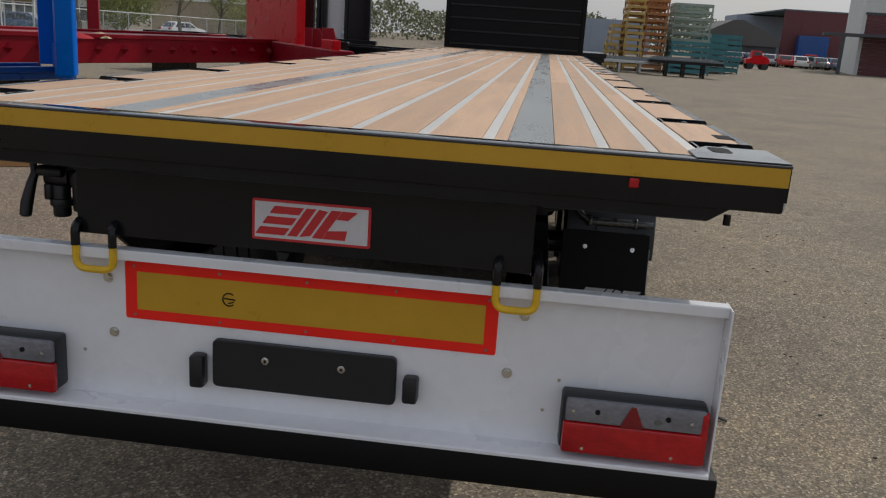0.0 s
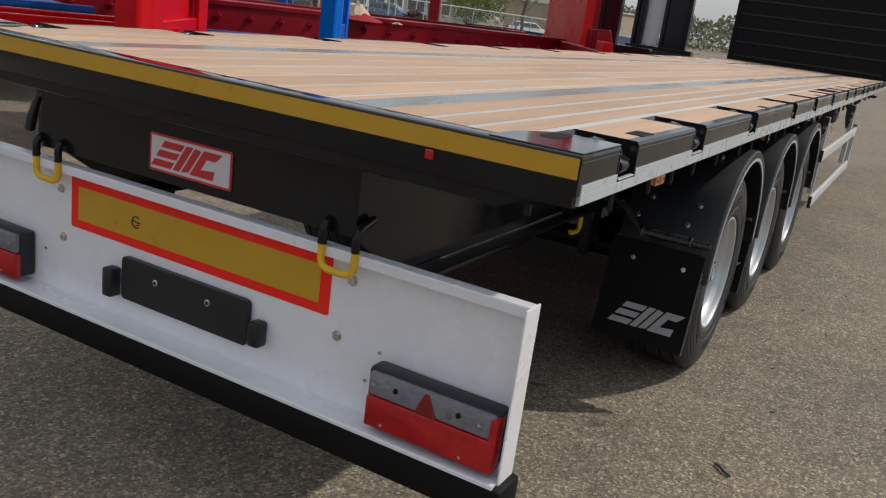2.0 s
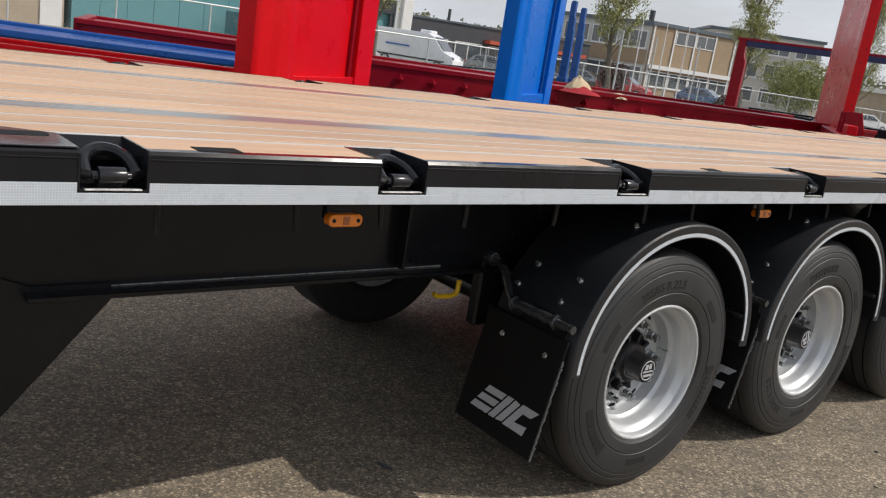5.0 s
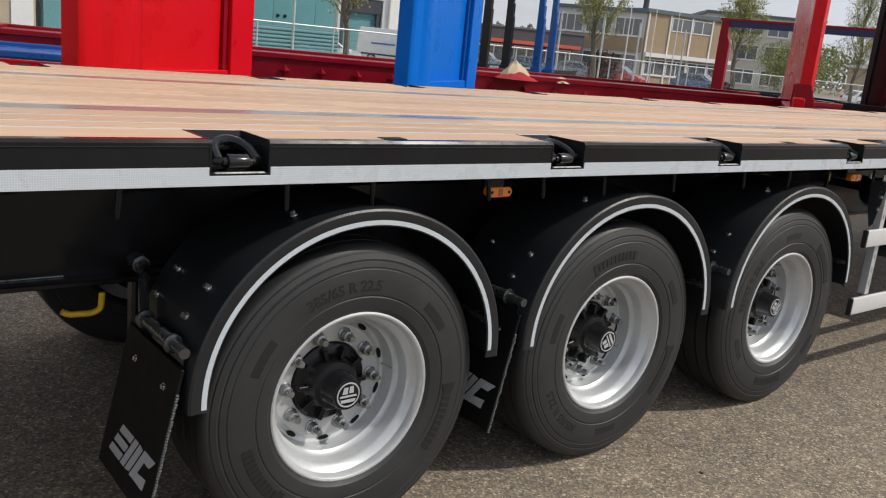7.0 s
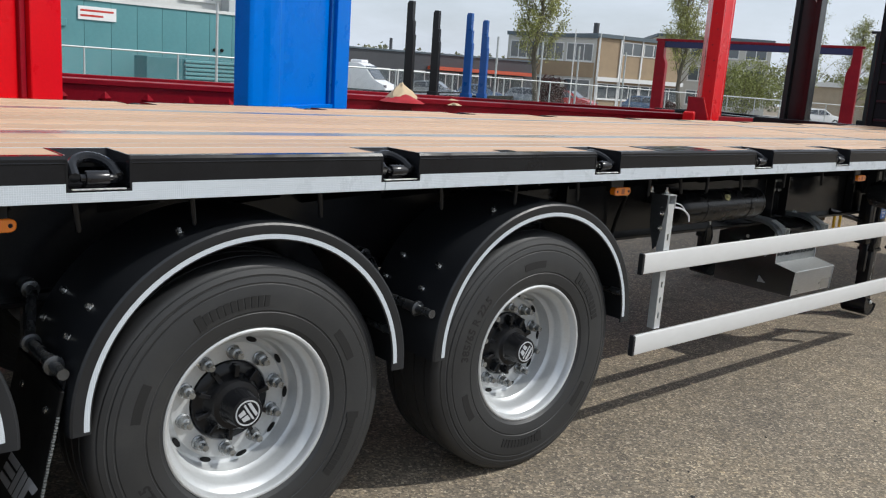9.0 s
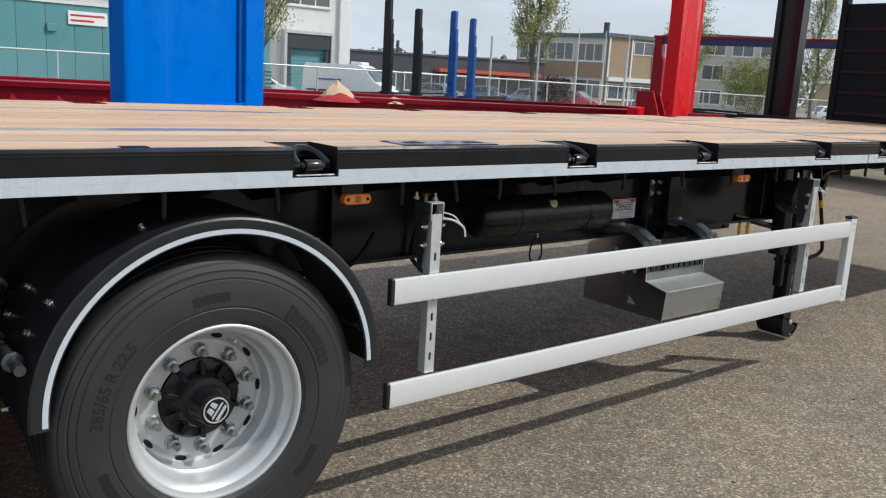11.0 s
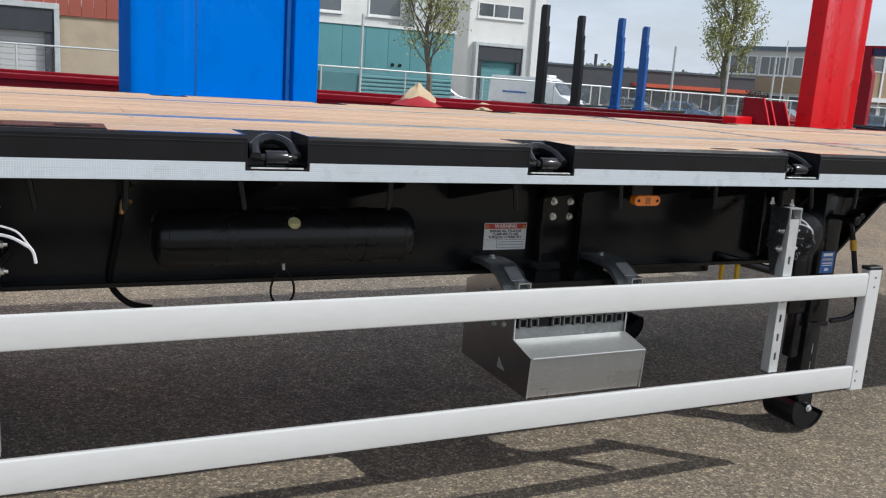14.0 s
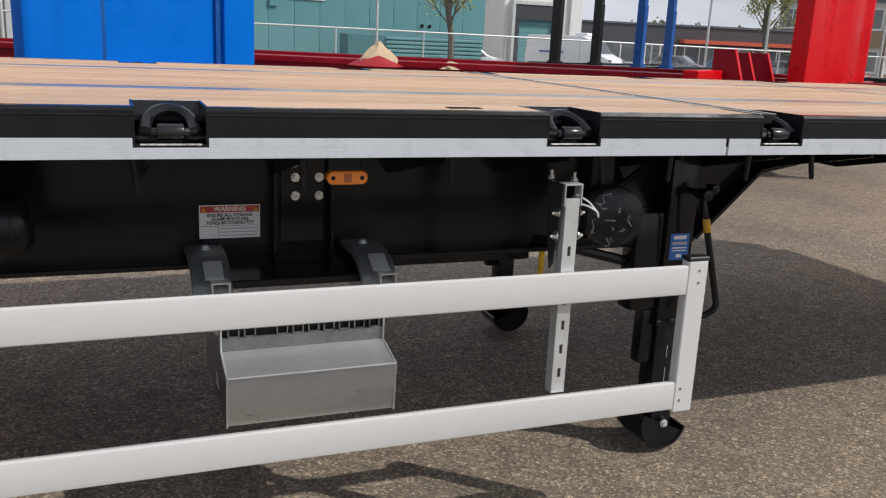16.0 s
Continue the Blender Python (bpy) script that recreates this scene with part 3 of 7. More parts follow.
for y in (5.99, 6.27):
    part("slot", prism([(1.165 + px, y + py) for px, py in rounded_rect(0.05, 0.09, 0.02)], "z", 1.3632, 1.3642), INK, pl)
for s in (1, -1):
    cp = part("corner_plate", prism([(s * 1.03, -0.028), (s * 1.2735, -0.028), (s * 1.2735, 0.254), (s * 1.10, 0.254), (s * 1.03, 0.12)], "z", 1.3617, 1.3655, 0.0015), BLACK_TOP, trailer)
    part("slot", prism([(s * 1.125 + px, 0.17 + py) for px, py in rounded_rect(0.058, 0.12, 0.022)], "z", 1.3652, 1.3662), INK, cp)

# side marker lamps
for y in (1.000, 3.165, 5.735, 8.123, 10.6, 12.6):
    lamp = part("marker_lamp", prism([(y + px, 1.172 + pz) for px, pz in rounded_rect(0.112, 0.037, 0.0165)], "x", 1.17, 1.203, 0.003), AMBER, trailer, "amber oval side marker lamp")
    part("lamp_core", box(1.2025, 1.2045, y - 0.0105, y + 0.0105, 1.160, 1.184, 0.0006), AMBER_DARK, lamp)
    sc = bmesh.new()
    for d in (-0.04, 0.04):
        cyl((1.203, y + d, 1.172), (1.2045, y + d, 1.172), 0.006, 10, sc)
    part("lamp_screw", sc, INK, lamp)
    part("lamp_bracket", box(1.14, 1.169, y - 0.045, y + 0.045, 1.165, 1.235, 0.003), BLACK, lamp)

# tail: white light board with folded flanges, rubber bumper, lamps, plates
Y_F = 0.068
# one folded sheet: outline of its section in y and z
bm = prism([(Y_F, 0.457), (Y_F, 0.9385), (0.034, 0.9385), (0.033, 0.916), (0.028, 0.916), (0.027, 0.943), (0.030, 0.9465), (Y_F + 0.004, 0.9465), (Y_F + 0.007, 0.943), (Y_F + 0.007, 0.450), (Y_F + 0.004, 0.447), (-0.017, 0.447), (-0.022, 0.438), (-0.026, 0.438), (-0.026, 0.453), (-0.022, 0.457)], "x", -1.1865, 1.1865)
light_board = part("light_board", bm, WHITE, trailer, "white steel light board with folded edges")
for s in (1, -1):
    part("end_flange", box(s * 1.187, s * 1.193, 0.0, Y_F + 0.02, 0.448, 0.946, 0.0012), WHITE, light_board)
for x in (-0.8, -0.3, 0.02, 0.31, 0.52):
    part("weld_seam", box(x - 0.004, x + 0.004, 0.0, Y_F, 0.4545, 0.4575, 0.001), WHITE, light_board)
bm = box(-1.215, 1.215, -0.03, 0.10, 0.345, 0.449, 0.014, 2)
part("bumper_bar", bm, BLACK_RUBBER, trailer, "black rubber-faced underrun bar")
for s in (1, -1):
    part("underrun_arm", prism([(0.10, 0.36), (0.10, 0.92), (0.32, 0.84), (0.55, 0.84), (0.55, 0.78), (0.22, 0.40)], "x", s * 0.60, s * 0.64, 0.003), BLACK, trailer)
refl = part("rear_marking_plate", prism([(-0.027 + px, 0.8125 + pz) for px, pz in rounded_rect(1.146, 0.183, 0.008)], "y", Y_F - 0.003, Y_F - 0.0002), RED_TAPE, trailer, "red-bordered amber rear marking plate")
part("amber_field", box(-0.562, 0.508, Y_F - 0.0045, Y_F - 0.002, 0.752, 0.873, 0.0005), YELLOW_TAPE, refl)
bm = bmesh.new()
mk = [(-0.27 + 0.020 * math.cos(radians(50 + 260 * k / 12)), Y_F - 0.0052, 0.812 + 0.020 * math.sin(radians(50 + 260 * k / 12))) for k in range(13)]
tube(mk, 0.0022, 5, bm)
tube([(-0.285, Y_F - 0.0052, 0.815), (-0.25, Y_F - 0.0052, 0.812)], 0.0022, 5, bm)
tube([(-0.272, Y_F - 0.0052, 0.800), (-0.255, Y_F - 0.0052, 0.806)], 0.002, 5, bm)
part("approval_mark", bm, INK, refl)
RIVET = finish("rivet", cyl((0, -0.0052, 0), (0, -0.002, 0), 0.0042, 8), GALV_DARK)
for x in (-0.57, -0.30, -0.03, 0.24, 0.517):
    for z in (0.735, 0.89):
        part("rivet", RIVET, GALV_DARK, refl, m=Matrix.Translation((x, Y_F, z)))
holder = part("plate_holder", prism([(-0.031 + px, 0.609 + pz) for px, pz in rounded_rect(0.572, 0.154, 0.016)], "y", Y_F - 0.022, Y_F - 0.0005, 0.003), BLACK_PLASTIC, trailer, "empty black number plate holder")
for x, z in ((-0.149, 0.634), (0.088, 0.633)):
    b = cyl((x, Y_F - 0.027, z), (x, Y_F - 0.021, z), 0.0125, 16, bevel=0.002)
    part("holder_screw", b, CHROME, holder)
    part("screw_recess", cyl((x, Y_F - 0.0282, z), (x, Y_F - 0.026, z), 0.005, 6), INK, holder)
for x in (-0.36, 0.302):
    part("plate_lamp", box(x - 0.023, x + 0.023, Y_F - 0.05, Y_F - 0.0005, 0.53 if x < 0 else 0.553, 0.635, 0.01, 2), BLACK_PLASTIC, trailer)
BOLTS = [(-0.641, 0.669), (0.585, 0.670), (0.622, 0.853), (-0.655, 0.845)]
for x, z in BOLTS:
    part("board_bolt", hexbolt((x, Y_F, z), (0, -1, 0), 0.011, 0.009), CHROME, trailer)
for x, z in ((-0.74, 0.60), (0.70, 0.565), (0.74, 0.665), (0.05, 0.925), (1.175, 0.915)):
    part("small_rivet", cyl((x, Y_F - 0.004, z), (x, Y_F + 0.001, z), 0.0055, 10), CHROME, trailer)


def tail_lamp(x0, x1, flip):
    z0, z1 = 0.476, 0.652
    yb = Y_F - 0.0005
    base = part("tail_lamp", box(x0, x1, 0.0, yb, z0 + 0.004, z1, 0.012, 2), BLACK_PLASTIC, trailer, "rear combination lamp with clear and red lenses")
    part("clear_lens", box(x0 + 0.012, x1 - 0.006, -0.014, 0.012, 0.574, z1 - 0.008, 0.008, 2), LENS_CLEAR, base)
    part("red_lens", box(x0 + 0.008, x1 - 0.003, -0.016, 0.014, z0, 0.573, 0.008, 2), LENS_RED, base)
    a, e = (x0, x0 + 0.022) if flip else (x1 - 0.022, x1)
    part("side_lens", box(a - 0.001, e + 0.002, -0.015, 0.040, z0 + 0.001, z1 - 0.012, 0.007, 2), LENS_RED, base)
    c = (x0 + x1) / 2 - 0.005
    for dx in (-0.115, 0.115):
        part("bulb_well", cyl((c + dx * 0.62, -0.0148, 0.60), (c + dx * 0.62, -0.012, 0.60), 0.011, 14), GALV_DARK, base)
    part("triangle_reflector", prism([(c - 0.034, 0.574), (c + 0.034, 0.574), (c + 0.007, 0.638), (c - 0.007, 0.638)], "y", -0.019, -0.010, 0.001), LENS_DARK_RED, base)
    for dx, dz in ((-0.10, 0.612), (0.10, 0.612), (-0.135, 0.495), (0.12, 0.495), (-0.17, 0.61), (0.165, 0.608)):
        part("lens_screw", cyl((c + dx, -0.019, dz), (c + dx, -0.012, dz), 0.0075 if dz > 0.6 and abs(dx) < 0.15 else 0.005, 10), INK if dz > 0.6 and abs(dx) < 0.15 else CHROME, base)


tail_lamp(0.752, 1.168, False)
tail_lamp(-1.19, -0.798, True)

# yellow draw rings behind the board
RINGY = finish("towing_ring", tube(bend([(-0.058, 0, 0.012), (-0.058, 0, -0.064), (0.058, 0, -0.064), (0.058, 0, 0.012)], 0.050, 7), 0.0112, 10), YELLOW_PAINT)
for x in (-0.672, 0.592):
    r = part("towing_ring", RINGY, YELLOW_PAINT, trailer, "yellow-painted steel ring on black shanks", m=Matrix.Translation((x, 0.020, 0.945)))
    sh = tube(bend([(-0.058, 0, 0.008), (-0.058, 0, 0.07), (-0.05, 0.09, 0.09)], 0.03), 0.0138, 10)
    part("ring_shank", sh, BLACK, r)
    part("ring_shank", tube(bend([(0.058, 0, 0.008), (0.058, 0, 0.07), (0.05, 0.09, 0.09)], 0.03), 0.0128, 10), BLACK, r)
for x, y, z in ((0.62, 1.93, 0.685), (0.72, 5.73, 0.67)):
    part("tie_down_eye", tube(bend([(x, y + 0.042, z + 0.068), (x, y + 0.038, z + 0.012), (x, y + 0.01, z), (x, y - 0.065, z + 0.004), (x, y - 0.085, z + 0.016)], 0.02, 4), 0.0105, 10), YELLOW_PAINT, trailer, "yellow-painted tie-down eye")
part("flange_tab", prism([(1.345, 0.80), (1.40, 0.80), (1.377, 0.765)], "x", 0.59, 0.60, 0.001), BLACK, trailer)
# small red marker lamps in the rear beam
for x in (0.876, -0.962):
    part("red_marker_lamp", box(x - 0.013, x + 0.013, REAR_Y - 0.008, REAR_Y, 1.272, 1.297, 0.003), LENS_RED, trailer)


def logo(parent, w, h, m, material):
    """A slanted emblem of three groups, drawn as plain bars."""
    def bar(pts):
        part("emblem_bar", prism([((px + 0.30 * (py - 0.5) * h / w * 2.2 - 0.5) * w, (py - 0.5) * h) for px, py in pts], "z", 0.0, 0.0012), material, parent, m=m)

    for z in (0.0, 0.37, 0.74):
        bar([(0.0, z + 0.26), (0.335, z + 0.26), (0.335, z), (0.0, z)])
    bar([(0.365, 1.0), (0.475, 1.0), (0.475, 0.0), (0.365, 0.0)])
    bar([(0.505, 1.0), (0.615, 0.94), (0.615, 0.06), (0.505, 0.0)])
    bar([(0.645, 1.0), (0.76, 1.0), (0.76, 0.0), (0.645, 0.0)])
    bar([(0.764, 1.0), (0.94, 1.0), (0.90, 0.70), (0.764, 0.70)])
    bar([(0.764, 0.28), (0.97, 0.34), (1.02, 0.0), (0.764, 0.0)])


plate = part("maker_plate", prism([(-0.016 + px, 1.078 + pz) for px, pz in rounded_rect(0.352, 0.122, 0.006)], "y", 0.040, 0.0445), LOGO_RED, trailer, "white plate with red border and plain red emblem")
part("plate_field", box(-0.184, 0.152, 0.0385, 0.041, 1.0245, 1.1315, 0.0006), LOGO_WHITE, plate)
logo(plate, 0.262, 0.086, Matrix.Translation((-0.022, 0.0383, 1.078)) @ Matrix.Rotation(radians(90), 4, "X"), LOGO_RED)

# valve block with levers behind the tail
bm = box(-0.90, -0.775, 0.25, 0.31, 1.10, 1.20, 0.012, 2)
box(-0.945, -0.86, 0.21, 0.28, 1.085, 1.165, 0.012, 2, bm)
cyl((-0.885, 0.22, 0.985), (-0.885, 0.22, 1.09), 0.028, 16, bm, 0.006)
cyl((-0.885, 0.22, 1.02), (-0.885, 0.22, 1.045), 0.036, 16, bm, 0.004)
cyl((-0.92, 0.21, 1.04), (-0.92, 0.21, 1.09), 0.016, 12, bm, 0.003)
cyl((-0.86, 0.19, 1.135), (-0.94, 0.19, 1.135), 0.018, 12, bm, 0.004)
cyl((-0.825, 0.23, 1.005), (-0.825, 0.23, 1.12), 0.026, 16, bm, 0.005)
cyl((-0.825, 0.23, 1.09), (-0.825, 0.23, 1.135), 0.033, 16, bm, 0.004)
cyl((-0.79, 0.24, 1.03), (-0.79, 0.24, 1.14), 0.018, 12, bm, 0.004)
box(-0.89, -0.855, 0.235, 0.26, 1.075, 1.12, 0.006, 1, bm)
box(-0.955, -0.76, 0.27, 0.282, 1.17, 1.235, 0.003, 1, bm)
cyl((-0.86, 0.215, 1.155), (-0.79, 0.215, 1.155), 0.020, 14, bm, 0.004)
tube([(-0.945, 0.22, 1.20), (-0.965, 0.20, 1.155), (-0.96, 0.20, 1.12)], 0.012, 10, bm)
tube([(-0.958, 0.20, 1.13), (-0.968, 0.19, 1.09), (-0.980, 0.18, 1.03), (-0.984, 0.175, 0.99), (-0.984, 0.174, 0.984)], [0.013, 0.016, 0.020, 0.019, 0.012], 12, bm)
tube([(-0.78, 0.24, 1.06), (-0.76, 0.25, 1.02), (-0.74, 0.3, 1.0)], 0.008, 8, bm)
part("air_valve", bm, BLACK_PLASTIC, trailer, "air valve block with hand levers")

# ---- wheels ----
WHEEL_Z, WHEEL_X = 0.488, 1.02
half = [(0.288, 0.150), (0.292, 0.166), (0.300, 0.176), (0.312, 0.181), (0.316, 0.186), (0.335, 0.1905), (0.352, 0.1925), (0.354, 0.1905), (0.357, 0.1905),
        (0.359, 0.1935), (0.385, 0.195), (0.412, 0.194), (0.432, 0.1905), (0.434, 0.188), (0.437, 0.188), (0.439, 0.189), (0.452, 0.185), (0.454, 0.1815),
        (0.458, 0.1815), (0.460, 0.1825), (0.474, 0.176), (0.4765, 0.172), (0.481, 0.171), (0.489, 0.163), (0.496, 0.150), (0.4985, 0.135), (0.499, 0.112), (0.486, 0.111),
        (0.486, 0.101), (0.499, 0.100), (0.4995, 0.045), (0.486, 0.044), (0.486, 0.034), (0.4995, 0.033)]
half = [(r if r < 0.33 else 0.33 + (r - 0.33) * 0.199 / 0.17, x) for r, x in half]
TYRE_ME = finish("tyre", lathe(half + [(r, -x) for r, x in reversed(half)], 72), TYRE)
rim_prof = [(0.288, 0.150), (0.300, 0.166), (0.3025, 0.172), (0.301, 0.1785), (0.296, 0.181), (0.290, 0.1795), (0.286, 0.174), (0.284, 0.160), (0.281, 0.150),
            (0.274, 0.144), (0.262, 0.130), (0.257, 0.118), (0.255, 0.085), (0.250, 0.072), (0.240, 0.062), (0.238, 0.020), (0.232, 0.008), (0.222, 0.0035), (0.212, 0.006),
            (0.206, 0.012), (0.145, 0.012), (0.141, 0.008), (0.141, -0.05), (0.2, -0.06), (0.25, -0.12), (0.288, -0.150)]
RIM_ME = finish("wheel", lathe(rim_prof, 64), RIM_SILVER)
hub_bm = lathe([(0.140, -0.03), (0.139, 0.018), (0.128, 0.024), (0.104, 0.028), (0.098, 0.034), (0.092, 0.060), (0.084, 0.070), (0.066, 0.074), (0.062, 0.080), (0.0605, 0.108),
                (0.058, 0.112), (0.0575, 0.140), (0.054, 0.148), (0.044, 0.1505), (0.0, 0.1505)], 32)
HUB_ME = finish("hub", hub_bm, BLACK)
HUB_RIB = finish("hub_rib", box(0.020, 0.052, -0.008, 0.008, 0.088, 0.134, 0.002), BLACK)
CAP_RING = finish("cap_ring", lathe([(0.0395, 0.1503), (0.0405, 0.1518), (0.0440, 0.1518), (0.0450, 0.1503)], 28), LOGO_GREY)
CAP_MARKS = [finish("cap_mark", prism(pts, "x", 0.1503, 0.1516), LOGO_GREY) for pts in (
    [(-0.024, 0.004), (-0.004, 0.004), (-0.002, 0.028), (-0.018, 0.028)], [(0.002, 0.006), (0.020, 0.006), (0.018, 0.030), (0.004, 0.030)], [(-0.034, -0.008), (0.034, -0.008), (0.030, -0.001), (-0.030, -0.001)], [(-0.026, -0.027), (0.026, -0.027), (0.030, -0.016), (-0.030, -0.016)])]
nut_bm = lathe([(0.0, 0.010), (0.0255, 0.010), (0.0255, 0.017), (0.0205, 0.020), (0.0195, 0.046), (0.0125, 0.049), (0.0115, 0.072), (0.0, 0.073)], 12)
NUT_ME = finish("wheel_nut", nut_bm, NUT_ZINC)
HOLE_ME = finish("hand_hole", lathe([(0.0, 0.0), (0.017, 0.0)], 16), INK)


def arc_mesh(me, radius, mid, x):
    """Wraps a flat mesh round the sidewall, so that it reads along a circle about the axle."""
    for v in me.vertices:
        a = mid - v.co.x / radius
        r = radius + v.co.y
        v.co = Vector((x + v.co.z, r * math.cos(a), r * math.sin(a)))
    me.update()
    return me


def arc_bar(radius, h, a0, a1, x, bm):
    own = bmesh.new()
    n = max(2, int((a1 - a0) / 0.04))
    rows = [[own.verts.new((x + dx, r * math.cos(a0 + (a1 - a0) * k / n), r * math.sin(a0 + (a1 - a0) * k / n))) for r, dx in ((radius - h / 2, 0), (radius - h / 2, 0.0022), (radius + h / 2, 0.0018), (radius + h / 2, 0))] for k in range(n + 1)]
    for a, c in zip(rows, rows[1:]):
        for i in range(3):
            own.faces.new((a[i], a[i + 1], c[i + 1], c[i]))
    own.faces.new(rows[0])
    own.faces.new(rows[-1][::-1])
    return join(bm, own)


size_me = text_mesh("size_marking", "385/65 R 22.5", 0.050, TYRE_MARK, 0.001, "CENTER", 0.0012)
SIZE_ME = arc_mesh(size_me, 0.395, radians(100), 0.1948)
MARK_BAR = finish("sidewall_bar", arc_bar(0.397, 0.036, -0.022, 0.022, 0.1945, None), TYRE_MARK)
MARK_TALL = finish("sidewall_bar", arc_bar(0.397, 0.050, -0.03, 0.03, 0.1945, None), TYRE_MARK)
MARK_BLOCK = finish("sidewall_block", arc_bar(0.397, 0.030, radians(-9), radians(9), 0.1935, None), TYRE_MARK)
zig = bmesh.new()
for k, (a0, a1, r) in enumerate(((60, 96, 0.446), (96, 128, 0.452), (128, 170, 0.446), (170, 215, 0.452), (215, 262, 0.446), (262, 300, 0.452), (300, 340, 0.446), (340, 420, 0.452))):
    arc_bar(r, 0.004, radians(a0), radians(a1), 0.1865, zig)
ZIG_ME = finish("sidewall_rib", zig, TYRE_MARK)


def wheel(x, y, spin, outer):
    side = 1 if x > 0 else -1
    turn = Matrix.Rotation(0 if side > 0 else math.pi, 4, "Z") @ Matrix.Rotation(radians(spin), 4, "X")
    w = part("wheel", RIM_ME, RIM_SILVER, trailer, "silver steel wheel with black rubber tyre" if outer else "", m=Matrix.Translation((x, y, WHEEL_Z)) @ turn)
    part("tyre", TYRE_ME, TYRE, w)
    part("hub", HUB_ME, BLACK, w)
    if not outer:
        return
    part("cap_ring", CAP_RING, LOGO_GREY, w)
    for me in CAP_MARKS:
        part("cap_mark", me, LOGO_GREY, w)
    for k in range(10):
        part("hub_rib", HUB_RIB, BLACK, w, m=Matrix.Rotation(2 * math.pi * k / 10 + 0.3, 4, "X"))
    part("size_marking", SIZE_ME, TYRE_MARK, w)
    for centre, count, step in ((-22, 11, 3.4), (-150, 12, 2.9)):
        for k in range(count):
            part("sidewall_bar", MARK_BAR if k else MARK_TALL, TYRE_MARK, w, m=Matrix.Rotation(radians(centre + (count / 2 - k) * step), 4, "X"))
    for centre in (150, 40, -92):
        part("sidewall_block", MARK_BLOCK, TYRE_MARK, w, m=Matrix.Rotation(radians(centre), 4, "X"))
    part("sidewall_rib", ZIG_ME, TYRE_MARK, w)
    for k in range(10):
        part("wheel_nut", NUT_ME, RIM_SILVER, w, m=Matrix.Rotation(2 * math.pi * k / 10, 4, "X") @ Matrix.Translation((0, 0.1720, 0)))
        a = Matrix.Rotation(2 * math.pi * (k + 0.5) / 10, 4, "X")
        part("hand_hole", HOLE_ME, INK, w, m=a @ Matrix.Translation((0.0075, 0.2195, 0)) @ Matrix.Diagonal((1, 0.55, 1.3, 1)))
    part("valve_stem", tube([(0.02, 0.215, 0.03), (0.075, 0.222, 0.032)], 0.0045, 8), CHROME, w)


AXLES = [2.612, 3.916, 5.231]
for y, spin in zip(AXLES, (0, 122, 55)):
    wheel(WHEEL_X, y, spin, True)
    wheel(-WHEEL_X, y, spin + 40, False)
    ax = cyl((-0.86, y, WHEEL_Z), (0.86, y, WHEEL_Z), 0.063, 16)
    for s in (1, -1):
        part("brake_drum", lathe([(0.0, 0.80), (0.20, 0.80), (0.222, 0.815), (0.222, 0.96), (0.0, 0.96)], 28, None, 0, 2 * math.pi, Matrix.Translation((0, y, WHEEL_Z)) @ Matrix.Rotation(0 if s > 0 else math.pi, 4, "Z")), BLACK, trailer)
    for s in (1, -1):
        box(s * 0.56, s * 0.68, y - 0.5, y + 0.08, 0.60, 0.66, 0.008, 1, ax)
        cyl((s * 0.62, y + 0.22, 0.60), (s * 0.62, y + 0.22, 0.80), 0.13, 16, ax, 0.02)
        box(s * 0.59, s * 0.65, y - 0.55, y - 0.42, 0.55, 0.84, 0.01, 1, ax)
    part("axle", ax, BLACK, trailer)

# mudguards
FEND_Z, FEND_R, FEND_FLAT = 0.585, 0.591, 0.952
FEND = [(FEND_R - 0.004, 0.80 - WHEEL_X), (FEND_R, 0.805 - WHEEL_X), (FEND_R, 1.238 - WHEEL_X), (FEND_R - 0.003, 1.246 - WHEEL_X), (FEND_R - 0.010, 1.2505 - WHEEL_X),
        (FEND_R - 0.057, 1.2505 - WHEEL_X), (FEND_R - 0.061, 1.2485 - WHEEL_X), (FEND_R - 0.061, 1.243 - WHEEL_X), (FEND_R - 0.014, 1.241 - WHEEL_X), (FEND_R - 0.012, 1.16 - WHEEL_X), (FEND_R - 0.012, 0.805 - WHEEL_X)]
STRIPE = [(FEND_R - 0.040, 0.2312), (FEND_R - 0.056, 0.2312), (FEND_R - 0.056, 0.229), (FEND_R - 0.040, 0.229)]
FEND_ME = finish("mudguard", lathe(FEND, 56, None, radians(-2), radians(182), None, True), BLACK_PLASTIC)
STRIPE_ME = finish("stripe", lathe(STRIPE, 56, None, radians(1), radians(181), None, True), WHITE_TAPE)


def stay(y, s, parent):
    bm = tube(bend([(s * 0.62, y + 0.06, 0.862), (s * 0.735, y + 0.056, 0.862), (s * 0.81, y + 0.03, 0.840), (s * 0.90, y, 0.750), (s * 1.06, y, 0.752), (s * 1.235, y, 0.752)], 0.05, 6), 0.0165, 12)
    tube([(s * 0.91, y, 0.751), (s * 1.15, y, 0.752)], 0.0205, 12, bm)
    for x in (0.915, 1.145):
        cyl((s * x - 0.007, y, 0.7515), (s * x + 0.007, y, 0.7515), 0.030, 16, bm, 0.003)
    cyl((s * 0.63, y + 0.06, 0.862), (s * 0.705, y + 0.058, 0.862), 0.030, 14, bm, 0.004)
    part("stay_tube", bm, TUBE_DARK, parent)


